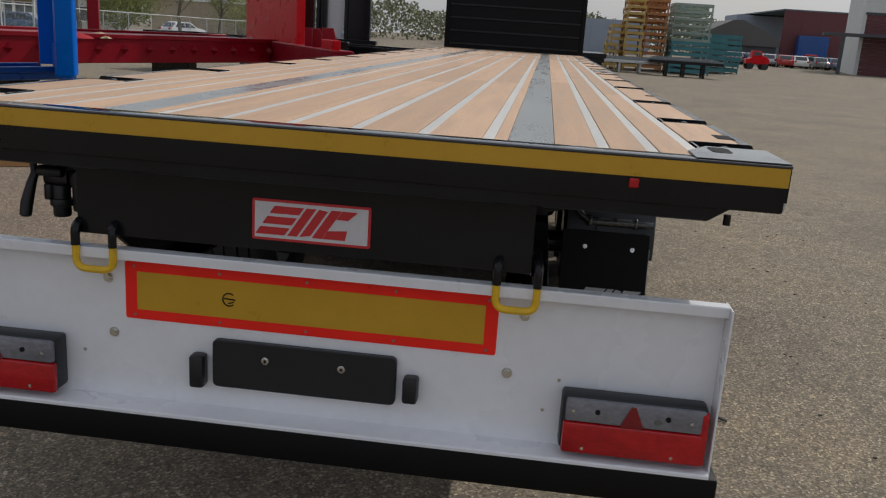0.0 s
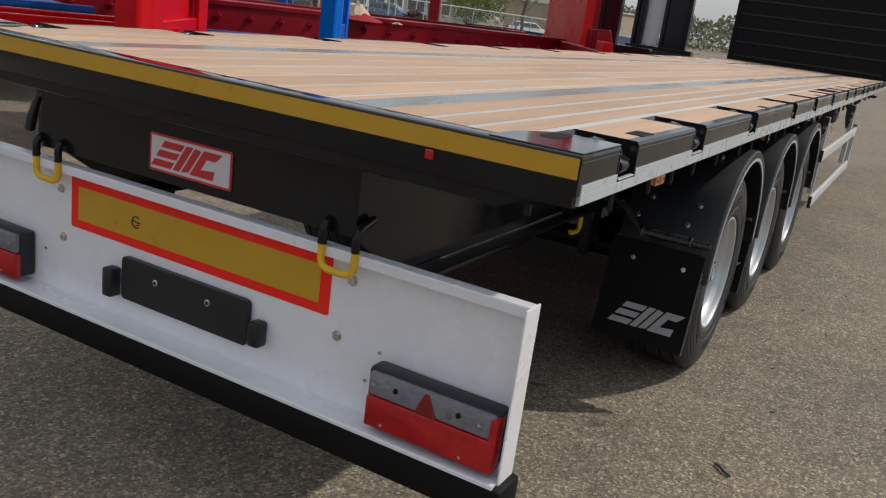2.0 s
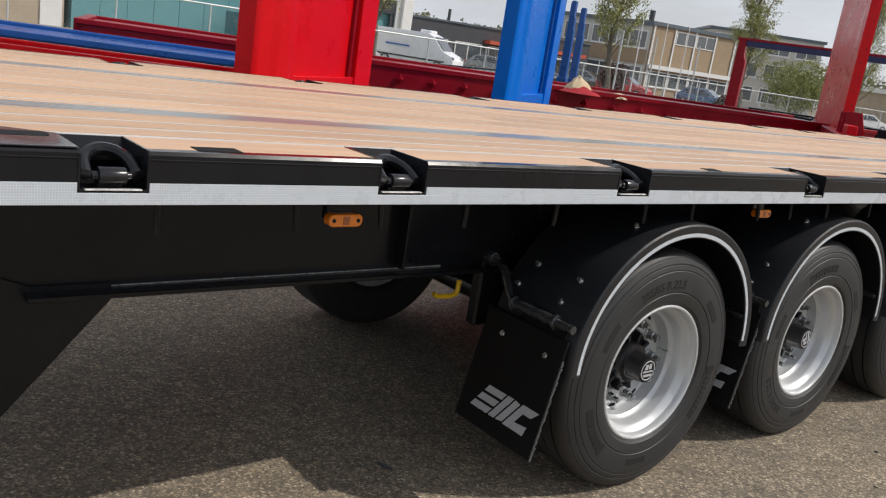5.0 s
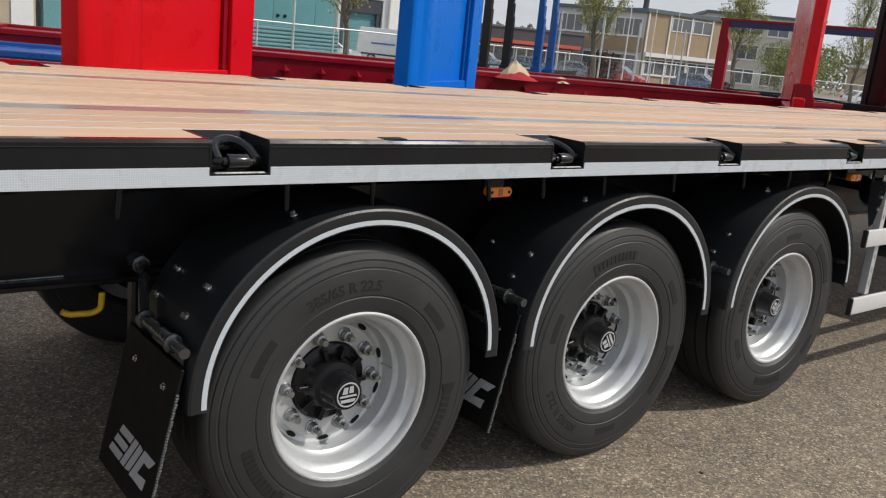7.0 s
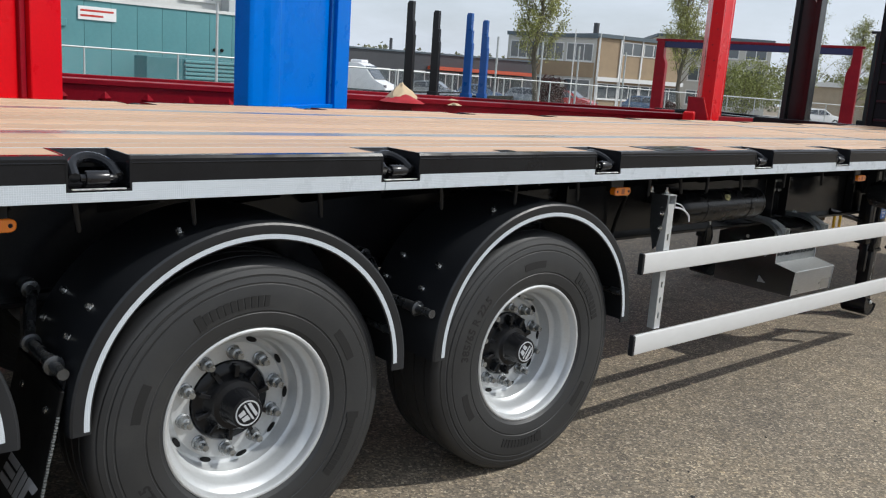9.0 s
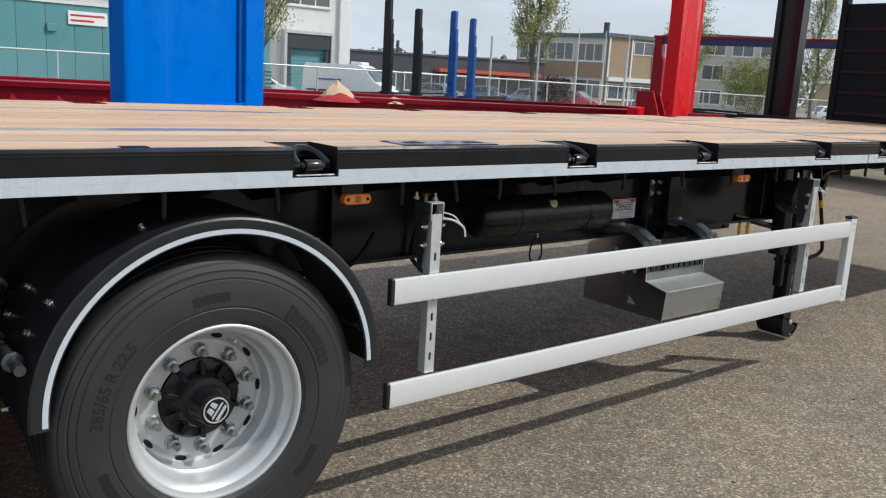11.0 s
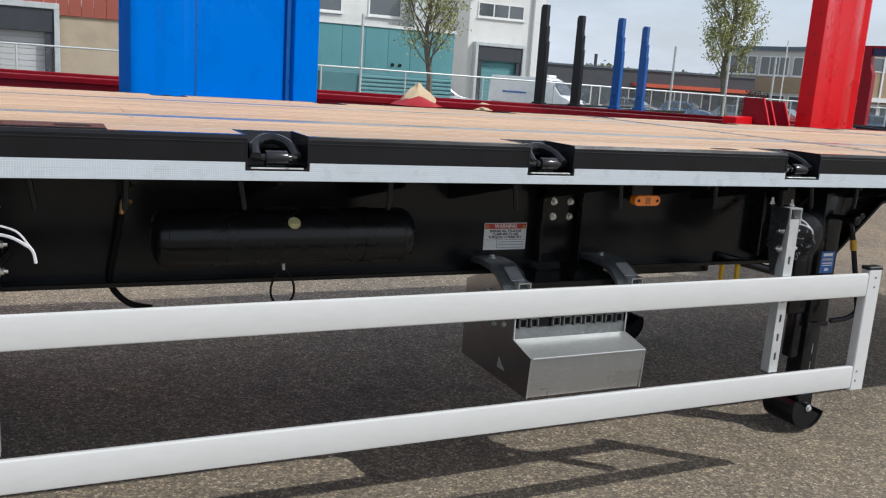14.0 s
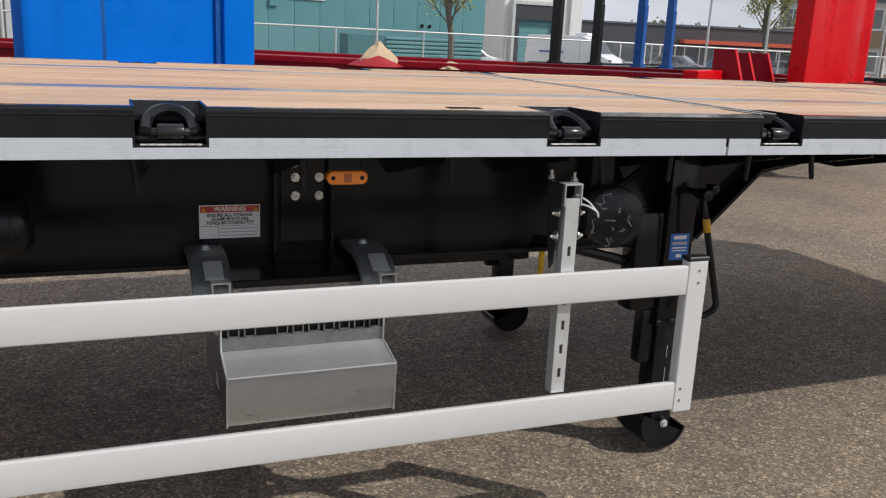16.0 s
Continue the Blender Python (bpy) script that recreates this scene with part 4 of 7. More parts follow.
for n, y in enumerate(AXLES):
    for s in (1, -1):
        m = Matrix.Translation((s * WHEEL_X, y, FEND_Z)) @ Matrix.Diagonal((1, 1, FEND_FLAT, 1)) @ (Matrix.Identity(4) if s > 0 else Matrix.Rotation(math.pi, 4, "Z"))
        g = part("mudguard", FEND_ME, BLACK_PLASTIC, trailer, "black plastic mudguard with white edge line", m=m)
        part("stripe", STRIPE_ME, WHITE_TAPE, g)
        if s < 0:
            continue
        stay(y - 0.598, s, trailer)
        bm = cyl((1.16, y + 0.555, 0.70), (1.225, y + 0.555, 0.70), 0.017, 12, bevel=0.002)
        tube(bend([(0.62, y + 0.615, 0.892), (0.735, y + 0.612, 0.892), (0.80, y + 0.59, 0.86), (0.90, y + 0.557, 0.702), (1.17, y + 0.555, 0.70)], 0.05, 5), 0.0145, 10, bm)
        cyl((0.63, y + 0.615, 0.892), (0.705, y + 0.614, 0.892), 0.030, 14, bm, 0.004)
        part("stay_stub", bm, TUBE_DARK, trailer)
        for a, bx in ((28, 1.13), (50, 1.13), (112, 1.13), (146, 0.905), (145.6, 1.13), (156.3, 0.865), (156.1, 1.10), (182, 1.015)):
            part("guard_bolt", hexbolt((bx, y + (FEND_R + 0.001) * math.cos(radians(a)), FEND_Z + FEND_FLAT * (FEND_R + 0.001) * math.sin(radians(a))), (0, math.cos(radians(a)), math.sin(radians(a))), 0.009, 0.014), CHROME, trailer)
for n, y in enumerate(AXLES[:2]):
    # the flap hangs from its stay, blown a little towards the tail
    hang = Matrix.Translation((0.0, y - 0.606, 0.655)) @ Matrix.Rotation(radians(-12), 4, "X")
    flap = part("mudflap", box(0.785, 1.225, -0.006, 0.006, -0.425, 0.045, 0.003), BLACK_RUBBER, trailer, "black rubber mudflap with plain grey emblem", m=hang)
    fr = bmesh.new()
    rnd = random.Random(9)
    for k in range(46):
        z = -0.425 + 0.40 * k / 46
        box(1.224, 1.228 + rnd.random() * 0.006, -0.004, 0.004, z, z + 0.005, 0.0, 1, fr)
    part("frayed_edge", fr, GALV_DARK, flap)
    logo(flap, 0.30, 0.108, Matrix.Translation((1.040, -0.0072, -0.300)) @ Matrix.Rotation(radians(90), 4, "X"), LOGO_GREY)
    for x in (0.901, 1.141):
        part("flap_bolt", hexbolt((x, -0.006, -0.037), (0, -1, 0), 0.008, 0.006), CHROME, flap)
    part("flap_plate", box(0.95, 1.20, 0.006, 0.014, -0.055, 0.075, 0.002), BLACK, flap)

# ---- side guard ----
for z in (0.790, 0.396):
    rail = prism([(1.250, z + 0.004), (1.268, z), (1.2745, z + 0.004), (1.2765, z + 0.012), (1.2765, z + 0.086), (1.2745, z + 0.094), (1.268, z + 0.098), (1.250, z + 0.094)], "y", 5.858, 9.212)
    r = part("guard_rail", rail, RAIL_WHITE, trailer, "white aluminium side guard rail")
    part("end_cap", box(1.2495, 1.2775, 5.842, 5.8575, z - 0.001, z + 0.099, 0.003), BLACK_PLASTIC, r)
post = part("guard_end_post", prism([(9.2135, 0.386), (9.288, 0.386), (9.288, 0.902), (9.2135, 0.902)], "x", 1.236, 1.2765, 0.004), RAIL_WHITE, trailer)
part("end_cap", box(1.234, 1.278, 9.211, 9.291, 0.9, 0.915, 0.004), BLACK_PLASTIC, post)
for dz in (0.43, 0.47, 0.83, 0.87):
    part("post_rivet", cyl((1.276, 9.235 + 0.02 * (dz > 0.6), dz), (1.2785, 9.235 + 0.02 * (dz > 0.6), dz), 0.0045, 8), GALV_DARK, post)
for y in (6.056, 8.794):
    # slotted C-section upright
    zs = [0.495]
    for k in range(6):
        z = 0.545 + 0.0775 * k
        zs += [z, z + 0.030]
    zs.append(1.108)
    face = grid_frame([y - 0.0225, y - 0.0055, y + 0.0055, y + 0.0225], zs, {(1, k) for k in range(1, len(zs) - 1, 2)}, -1.2465, -1.243)
    up = part("guard_upright", face, GALV, trailer, "slotted galvanised upright", m=Matrix.Rotation(radians(90), 4, "Z"))
    turn_back = Matrix.Rotation(radians(-90), 4, "Z")
    for d in (-0.0225, 0.020):
        part("upright_web", box(1.205, 1.243, y + d, y + d + 0.0025, 0.495, 1.108, 0.0), GALV, up, m=turn_back)
    for a, c in (((0.98, 1.145), (1.21, 0.90)), ((0.98, 1.145), (1.23, 0.96))):
        d = -0.034 if c[1] < 0.95 else 0.030
        part("bracket_plate", prism([(1.15, 1.15), (1.243, 1.15), (1.243, 1.10), c, (1.19, c[1] - 0.02), (1.16, 1.0)], "y", y + d, y + d + 0.004, 0.001), DARK_METAL, up, m=turn_back)
    part("upright_bracket", grid_frame([y - 0.029, y - 0.026, y + 0.026, y + 0.029], [1.085, 1.147, 1.151], {(1, 0)}, -1.248, -1.205), GALV, up)
    for x, z in ((1.222, 1.06), (1.222, 0.99)):
        part("bracket_bolt", hexbolt((x, y + 0.034, z), (0, 1, 0), 0.010, 0.009, None, True, 0.012), CHROME, up, m=turn_back)
        part("bracket_bolt", hexbolt((x, y - 0.034, z), (0, -1, 0), 0.010, 0.009, None, True, 0.012), CHROME, up, m=turn_back)
    for yy in (-0.02, 0.03):
        bl = hexbolt((1.16 + yy, y + yy, 1.151), (0, 0, 1), 0.010, 0.008, None, True, 0.018)
        part("bracket_bolt", bl, CHROME, up, m=turn_back)
    k = 1.0 if y < 7 else 0.5
    part("cable_tie", tube(bend([(1.235, y + 0.03, 1.09), (1.26, y + 0.03 + 0.04 * k, 1.085), (1.27, y + 0.03 + 0.085 * k, 1.085 - 0.03 * k), (1.272, y + 0.03 + 0.09 * k, 1.09 - 0.07 * k)], 0.02, 4), 0.0042 if y < 7 else 0.003, 6), LOGO_WHITE, up, m=turn_back)
    part("cable_tie", tube(bend([(1.225, y + 0.02, 1.115), (1.25, y + 0.02 + 0.06 * k, 1.10), (1.265, y + 0.02 + 0.095 * k, 1.10 - 0.05 * k)], 0.02, 4), 0.0028, 6), LOGO_WHITE, up, m=turn_back)

# ---- under the deck on the kerb side ----
TANK_AT = Matrix.Translation((0.946, 0.0, 1.016)) @ Matrix.Rotation(radians(90), 4, "Z")
bm = lathe([(0.0, 6.487), (0.056, 6.490), (0.075, 6.498), (0.086, 6.512), (0.090, 6.530), (0.090, 7.289), (0.086, 7.307), (0.075, 7.321), (0.056, 7.329), (0.0, 7.332)], 32, None, 0, 2 * math.pi, TANK_AT)
for y in (6.532, 7.283):
    lathe([(0.090, y - 0.004), (0.0915, y - 0.002), (0.0915, y + 0.003), (0.090, y + 0.005)], 32, bm, 0, 2 * math.pi, TANK_AT)
tank = part("air_tank", bm, TANK_BLACK, trailer, "black cylindrical air tank")
for y in (6.72, 7.16):
    part("tank_bracket", box(0.63, 0.857, y - 0.02, y + 0.02, 0.988, 1.042, 0.004), BLACK, tank)
    part("tank_strap", lathe([(0.0905, y - 0.016), (0.0925, y - 0.016), (0.0925, y + 0.016), (0.0905, y + 0.016)], 32, None, 0, 2 * math.pi, TANK_AT), TANK_BLACK, tank)
part("tank_plug", hexbolt((1.0175, 6.907, 1.0695), (0.8, 0, 0.6), 0.014, 0.012), ZINC_YELLOW, tank)
loop = [(0.94, 6.895 + 0.038 * math.sin(a) * (1 - 0.25 * math.cos(a)), 0.905 - 0.060 * (1 - math.cos(a))) for a in [2 * math.pi * k / 20 for k in range(20)]]
part("pull_loop", tube(loop, 0.004, 6, None, True), BLACK_RUBBER, tank)
bm = cyl((0.94, 6.895, 0.902), (0.94, 6.895, 0.950), 0.007, 8)
cyl((0.94, 6.879, 0.934), (0.94, 6.911, 0.934), 0.008, 8, bm)
part("drain_valve", bm, CHROME, tank)
bm = cyl((0.67, 6.43, 1.085), (0.70, 6.445, 1.085), 0.011, 10)
cyl((0.70, 6.42, 1.045), (0.70, 6.425, 1.09), 0.009, 10, bm)
part("hose_elbow", bm, BRASS, trailer)
part("air_hose", tube(bend([(0.70, 6.42, 1.05), (0.665, 6.40, 0.92), (0.655, 6.38, 0.80), (0.67, 6.44, 0.735), (0.60, 6.52, 0.70)], 0.04, 5), 0.0105, 8), BLACK_RUBBER, trailer)
part("air_hose", tube(bend([(0.75, 5.55, 0.92), (0.78, 5.75, 0.80), (0.80, 6.0, 0.83), (0.78, 6.1, 0.95)], 0.08, 6), 0.012, 8), BLACK_RUBBER, trailer)

lab = part("warning_label", box(0.6285, 0.6305, 7.786, 7.980, 0.881, 0.991, 0.0004), STICKER, trailer, "white warning label with red heading on the beam")
part("label_heading", box(0.6303, 0.6312, 7.789, 7.977, 0.967, 0.988, 0.0002), STICKER_RED, lab)


def on_side(me, y, z, x):
    return Matrix.Translation((x, y, z)) @ Matrix(((0, 0, 1, 0), (1, 0, 0, 0), (0, 1, 0, 0), (0, 0, 0, 1)))


part("heading_text", text_mesh("heading_text", "WARNING", 0.021, STICKER, 0.0003, "CENTER", 0.0006), STICKER, lab, m=on_side(None, 7.883, 0.9775, 0.6316))
for k, words in enumerate(("ENSURE ALL STORAGE", "CLAMP BOLTS ARE", "TORQUED CORRECTLY")):
    part("label_text", text_mesh("label_text", words, 0.0142, INK, 0.0003, "CENTER", 0.0004), INK, lab, m=on_side(None, 7.883, 0.9575 - 0.0128 * k, 0.6309))
part("label_rule", box(0.6303, 0.6309, 7.79, 7.976, 0.9215, 0.9225), INK, lab)
part("label_rule", box(0.6303, 0.6309, 7.846, 7.8475, 0.885, 0.921), INK, lab)
for k in range(3):
    part("small_print", box(0.6303, 0.6309, 7.853, 7.970, 0.888 + 0.0115 * k, 0.8915 + 0.0115 * k), LOGO_GREY, lab)
for y in (7.80, 7.966):
    part("warning_triangle", prism([(y - 0.009, 0.970), (y + 0.009, 0.970), (y, 0.985)], "x", 0.6312, 0.6316), YELLOW_TAPE, lab)
bm = box(0.628, 0.636, 8.045, 8.195, 0.86, 1.2, 0.002)
part("splice_plate", bm, BLACK, trailer)
for y in (8.095, 8.175):
    for z in (1.017, 1.079):
        part("splice_bolt", hexbolt((0.636, y, z), (1, 0, 0), 0.0105, 0.012, None, True, 0.008), CHROME, trailer)

# galvanised step box on two clamps
bm = prism([(0.875, 0.580), (1.018, 0.548), (1.005, 0.392), (0.45, 0.392), (0.45, 0.396), (1.001, 0.396), (1.0138, 0.5455), (0.874, 0.576)], "y", 7.822, 8.336)
step = part("step_box", bm, BOX_GALV, trailer, "bright galvanised chock box hung from two clamps")
part("box_lip", tube([(1.0185, 7.822, 0.5485), (1.0185, 8.336, 0.5485)], 0.0055, 8), BOX_GALV, step)
for y in (7.816, 8.336):
    side = prism([(0.875, 0.83), (0.877, 0.580), (1.020, 0.549), (1.008, 0.388), (0.45, 0.388), (0.45, 0.72), (0.70, 0.83)], "y", y, y + 0.006, 0.001)
    part("box_side", side, MIRROR_GALV, step)
    part("box_edge", tube([(0.877, y + 0.003, 0.83), (0.877, y + 0.003, 0.580), (1.020, y + 0.003, 0.549), (1.008, y + 0.003, 0.388)], 0.0035, 6), GALV, step)
bm = bmesh.new()
for i in range(10):
    if i != 2:
        y = 7.84 + i * 0.05
        for a, c, z0, z1 in ((0, 0.036, 0.622, 0.626), (0, 0.036, 0.656, 0.660), (0, 0.004, 0.622, 0.660), (0.032, 0.036, 0.622, 0.660)):
            box(0.868, 0.876, y + a, y + c, z0, z1, 0.0, 1, bm)
box(0.866, 0.874, 7.822, 8.336, 0.580, 0.622, 0.0, 1, bm)
box(0.866, 0.874, 7.822, 8.336, 0.660, 0.705, 0.0, 1, bm)
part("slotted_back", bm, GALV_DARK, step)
# black sheet added behind the slots, in place of the shade inside the box
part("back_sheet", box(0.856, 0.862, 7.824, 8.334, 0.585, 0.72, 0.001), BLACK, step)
part("box_tread", prism([(0.60, 0.80), (0.60, 0.825), (0.86, 0.80), (0.86, 0.775)], "y", 7.85, 8.30, 0.003), BLACK, step)
for y in (7.795, 8.312):
    cl = prism([(0.60, 0.832), (0.60, 0.856), (0.70, 0.864), (0.78, 0.862), (0.85, 0.842), (0.90, 0.806), (0.925, 0.765), (0.915, 0.755), (0.89, 0.79), (0.84, 0.822), (0.78, 0.838), (0.70, 0.840)], "y", y - 0.058, y + 0.058, 0.003)
    clamp = part("clamp", cl, GALV_DARK, step)
    part("clamp_bolt", hexbolt((0.70, y, 0.862), (0, 0, 1), 0.012, 0.010), GALV, clamp)
    part("clamp_plate", prism([(0.83, 0.852), (0.90, 0.818), (0.905, 0.824), (0.832, 0.860)], "y", y - 0.02, y + 0.035, 0.001), GALV, clamp)
    # square tube, open at its outer end
    xs, zs = [y - 0.005, y, y + 0.045, y + 0.05], [0.70, 0.705, 0.812, 0.817]
    part("clamp_bracket", grid_frame(xs, zs, {(1, 1)}, -0.93, -0.86), GALV, clamp, m=Matrix.Rotation(radians(90), 4, "Z"))
for x, z in ((0.63, 0.60), (0.80, 0.45)):
    part("side_cutout", prism([(x - 0.03, z - 0.015), (x + 0.03, z - 0.012), (x - 0.02, z + 0.03)], "y", 7.8145, 7.8158), GALV, step)
for x, z in ((0.62, 0.68), (0.66, 0.72), (0.70, 0.66), (0.75, 0.70), (0.72, 0.60), (0.80, 0.62), (0.83, 0.72), (0.58, 0.60)):
    part("box_bolt", hexbolt((x, 7.816, z), (0, -1, 0), 0.008, 0.006), GALV, step)

# landing legs: outer tube with gear case, inner tube, and a rocking half-drum foot
for s in (1, -1):
    x, y = s * 0.735, 9.535
    bm = box(x - 0.058, x + 0.058, y - 0.062, y + 0.062, 0.52, 1.20, 0.008, 2)
    leg = part("landing_leg", bm, BLACK, trailer, "black two-speed landing leg with rolling foot")
    part("inner_tube", box(x - 0.046, x + 0.046, y - 0.048, y + 0.048, 0.13, 0.518, 0.008, 2), BLACK, leg)
    part("leg_collar", box(x - 0.064, x + 0.064, y - 0.068, y + 0.068, 0.50, 0.525, 0.003), BLACK, leg)
    part("gear_case", box(x - 0.05, x + 0.045, y - 0.185, y - 0.063, 0.565, 0.95, 0.012, 2), BLACK, leg)
    part("gear_housing", box(x - 0.03, x + 0.03, y - 0.11, y - 0.05, 0.34, 0.563, 0.008, 2), BLACK, leg)
    for z0, w in ((0.24, 0.10), (0.36, 0.004)):
        part("leg_scratch", box(x + s * 0.0455, x + s * 0.0468, y + 0.008, y + 0.010, z0, z0 + 0.05 + w * 0.3, 0.0), WORN, leg)
    fy, fz, fr = 9.547, 0.088, 0.106
    ft = lathe([(fr, -0.115), (fr, 0.078), (fr - 0.010, 0.078), (fr - 0.010, -0.115)], 28, None, radians(154), radians(348), Matrix.Translation((x, fy, fz)) @ Matrix.Rotation(0 if s > 0 else math.pi, 4, "Z"), True)
    foot = part("rolling_foot", ft, BLACK, leg)
    for d in (-0.108, 0.064):
        part("foot_cheek", lathe([(0.0, d), (fr - 0.010, d), (fr - 0.010, d + 0.008), (0.0, d + 0.008)], 28, None, radians(154), radians(336), Matrix.Translation((x, fy, fz)) @ Matrix.Rotation(0 if s > 0 else math.pi, 4, "Z")), BLACK, foot)
    part("foot_block", box(x - 0.05, x + 0.05, fy - 0.05, fy + 0.05, fz - 0.03, fz + 0.07, 0.006), BLACK, foot)
    part("foot_pin", cyl((x - 0.074, fy, fz + 0.002), (x + 0.074, fy, fz + 0.002), 0.024, 16, bevel=0.004), BLACK, foot)
    part("foot_washer", cyl((x + s * 0.072, fy, fz + 0.002), (x + s * 0.0755, fy, fz + 0.002), 0.018, 16), CHROME, foot)
    part("foot_bolt", hexbolt((x + s * 0.0745, fy, fz + 0.002), (s, 0, 0), 0.011, 0.008), GALV, foot)
    part("leg_brace", tube([(x, y - 0.06, 0.72), (s * 0.62, 9.0, 0.83)], 0.02, 8), BLACK, leg)
    part("neck_brace", tube([(s * 0.80, 9.15, 0.99), (s * 0.80, 9.43, 1.19)], 0.012, 6), BLACK, leg)
    part("leg_mount", prism([(9.250, 1.22), (9.79, 1.22), (9.63, 0.95), (9.40, 0.95)], "x", s * 0.655, s * 0.675, 0.003), BLACK, leg)
stick = part("leg_label", box(0.7935, 0.7948, 9.492, 9.578, 0.765, 0.868, 0.0003), STICKER_BLUE, trailer, "blue maker's sticker on the landing leg")
for k, (z0, z1, w) in enumerate(((0.846, 0.860, 0.058), (0.824, 0.836, 0.066), (0.810, 0.815, 0.066), (0.800, 0.804, 0.066), (0.775, 0.788, 0.024))):
    part("sticker_bar", box(0.7947, 0.7953, 9.535 - w / 2, 9.535 + w / 2, z0, z1), STICKER if k != 1 else LOGO_GREY, stick)
part("cross_shaft", cyl((-0.7, 9.50, 0.80), (0.7, 9.50, 0.80), 0.018, 10), BLACK, trailer)
bm = tube(bend([(0.76, 9.545, 1.035), (0.87, 9.548, 1.035), (0.885, 9.556, 0.99), (0.90, 9.60, 0.80), (0.905, 9.655, 0.60), (0.88, 9.62, 0.56), (0.85, 9.55, 0.545)], 0.03, 5), 0.0125, 8)
crank = part("crank_handle", bm, BLACK, trailer)
part("crank_joint", cyl((0.855, 9.547, 1.035), (0.915, 9.547, 1.035), 0.022, 14, bevel=0.004), BLACK, crank)
part("crank_joint", cyl((0.862, 9.585, 1.055), (0.905, 9.585, 1.055), 0.018, 14, bevel=0.004), BLACK, crank)
part("crank_band", cyl((0.8925, 9.578, 0.895), (0.8895, 9.568, 0.945), 0.0142, 10), YELLOW_TAPE, crank)
# wrapped work lamp by the front upright
bm = lathe([(0.0, 0.10), (0.07, 0.10), (0.098, 0.085), (0.104, 0.05), (0.098, -0.06), (0.06, -0.1), (0.0, -0.1)], 24, None, 0, 2 * math.pi, Matrix.Translation((0.945, 9.105, 0.995)) @ Matrix.Rotation(radians(-12), 4, "Z"))
box(0.83, 0.91, 9.06, 9.15, 0.98, 1.22, 0.01, 1, bm)
wl = part("spool", bm, BLACK, trailer, "black round housing wrapped in clear film")
wr = lathe([(0.02, 0.117), (0.075, 0.110), (0.112, 0.092), (0.116, 0.04), (0.111, -0.03)], 22, None, 0, 2 * math.pi, Matrix.Translation((0.945, 9.105, 0.995)) @ Matrix.Rotation(radians(-12), 4, "Z"))
rnd = random.Random(3)
for v in wr.verts:
    v.co += Vector((rnd.uniform(-1, 1), rnd.uniform(-1, 1), rnd.uniform(-1, 1))) * 0.006
part("film_wrap", wr, WRAP, wl)
# thin pale tubes draw the highlights along the film's wrinkles
for k in range(9):
    a = rnd.uniform(0, 6.28)
    r0 = rnd.uniform(0.02, 0.09)
    pts = []
    for q in range(6):
        a += rnd.uniform(-0.5, 0.7) * 0.5
        r0 = min(0.1, max(0.01, r0 + rnd.uniform(-0.02, 0.02)))
        pts.append(Vector((0.112 - 0.25 * max(0.0, r0 - 0.07), r0 * math.cos(a), r0 * math.sin(a))))
    part("film_fold", tube(pts, 0.0011, 4, None, False, Matrix.Translation((0.945, 9.105, 0.995)) @ Matrix.Rotation(radians(-12), 4, "Z")), LOGO_GREY, wl)
for x, y in ((0.66, 9.02), (0.66, 9.115)):
    part("yellow_hose", cyl((x, y, 0.70), (x, y, 0.79), 0.011, 8), YELLOW_PAINT, trailer)
bm = box(0.30, 0.60, 8.3, 9.0, 0.745, 0.78, 0.005)
part("valve_tray", bm, BLACK, trailer)
# headboard of pressed steel with an open frame on top
bm = box(-1.25, 1.25, FRONT_Y, FRONT_Y + 0.05, 1.30, 2.63, 0.006)
head = part("headboard", bm, HEAD_BLACK, trailer, "tall black ribbed steel headboard")
rib_me = finish("rib", box(-1.185, 1.185, FRONT_Y - 0.016, FRONT_Y - 0.001, -0.02, 0.02, 0.006), BLACK)
for i in range(5):
    part("rib", rib_me, HEAD_BLACK, head, m=Matrix.Translation((0, 0, 1.44 + 0.23 * i)))
for s in (1, -1):
    part("head_post", box(s * 1.19, s * 1.262, FRONT_Y - 0.025, FRONT_Y + 0.075, 1.30, 2.98, 0.008), HEAD_BLACK, head)
bm = box(-1.26, 1.26, FRONT_Y + 0.01, FRONT_Y + 0.05, 2.93, 2.98, 0.004)
for x in (-1.24, -0.75, -0.25, 0.25, 0.75, 1.24):
    box(x - 0.02, x + 0.02, FRONT_Y + 0.01, FRONT_Y + 0.05, 2.625, 2.94, 0.003, 1, bm)
part("head_frame", bm, HEAD_BLACK, head)
part("front_skirt", box(-1.2, 1.2, FRONT_Y - 0.6, FRONT_Y + 0.02, 1.1, 1.14, 0.004), BLACK, trailer)

# ---- flat racks and trailers standing beside the yard ----
U_FACE = Vector((-0.534, 0.845, 0)).normalized()
RZ_FACE = math.degrees(math.atan2(U_FACE.y, U_FACE.x))


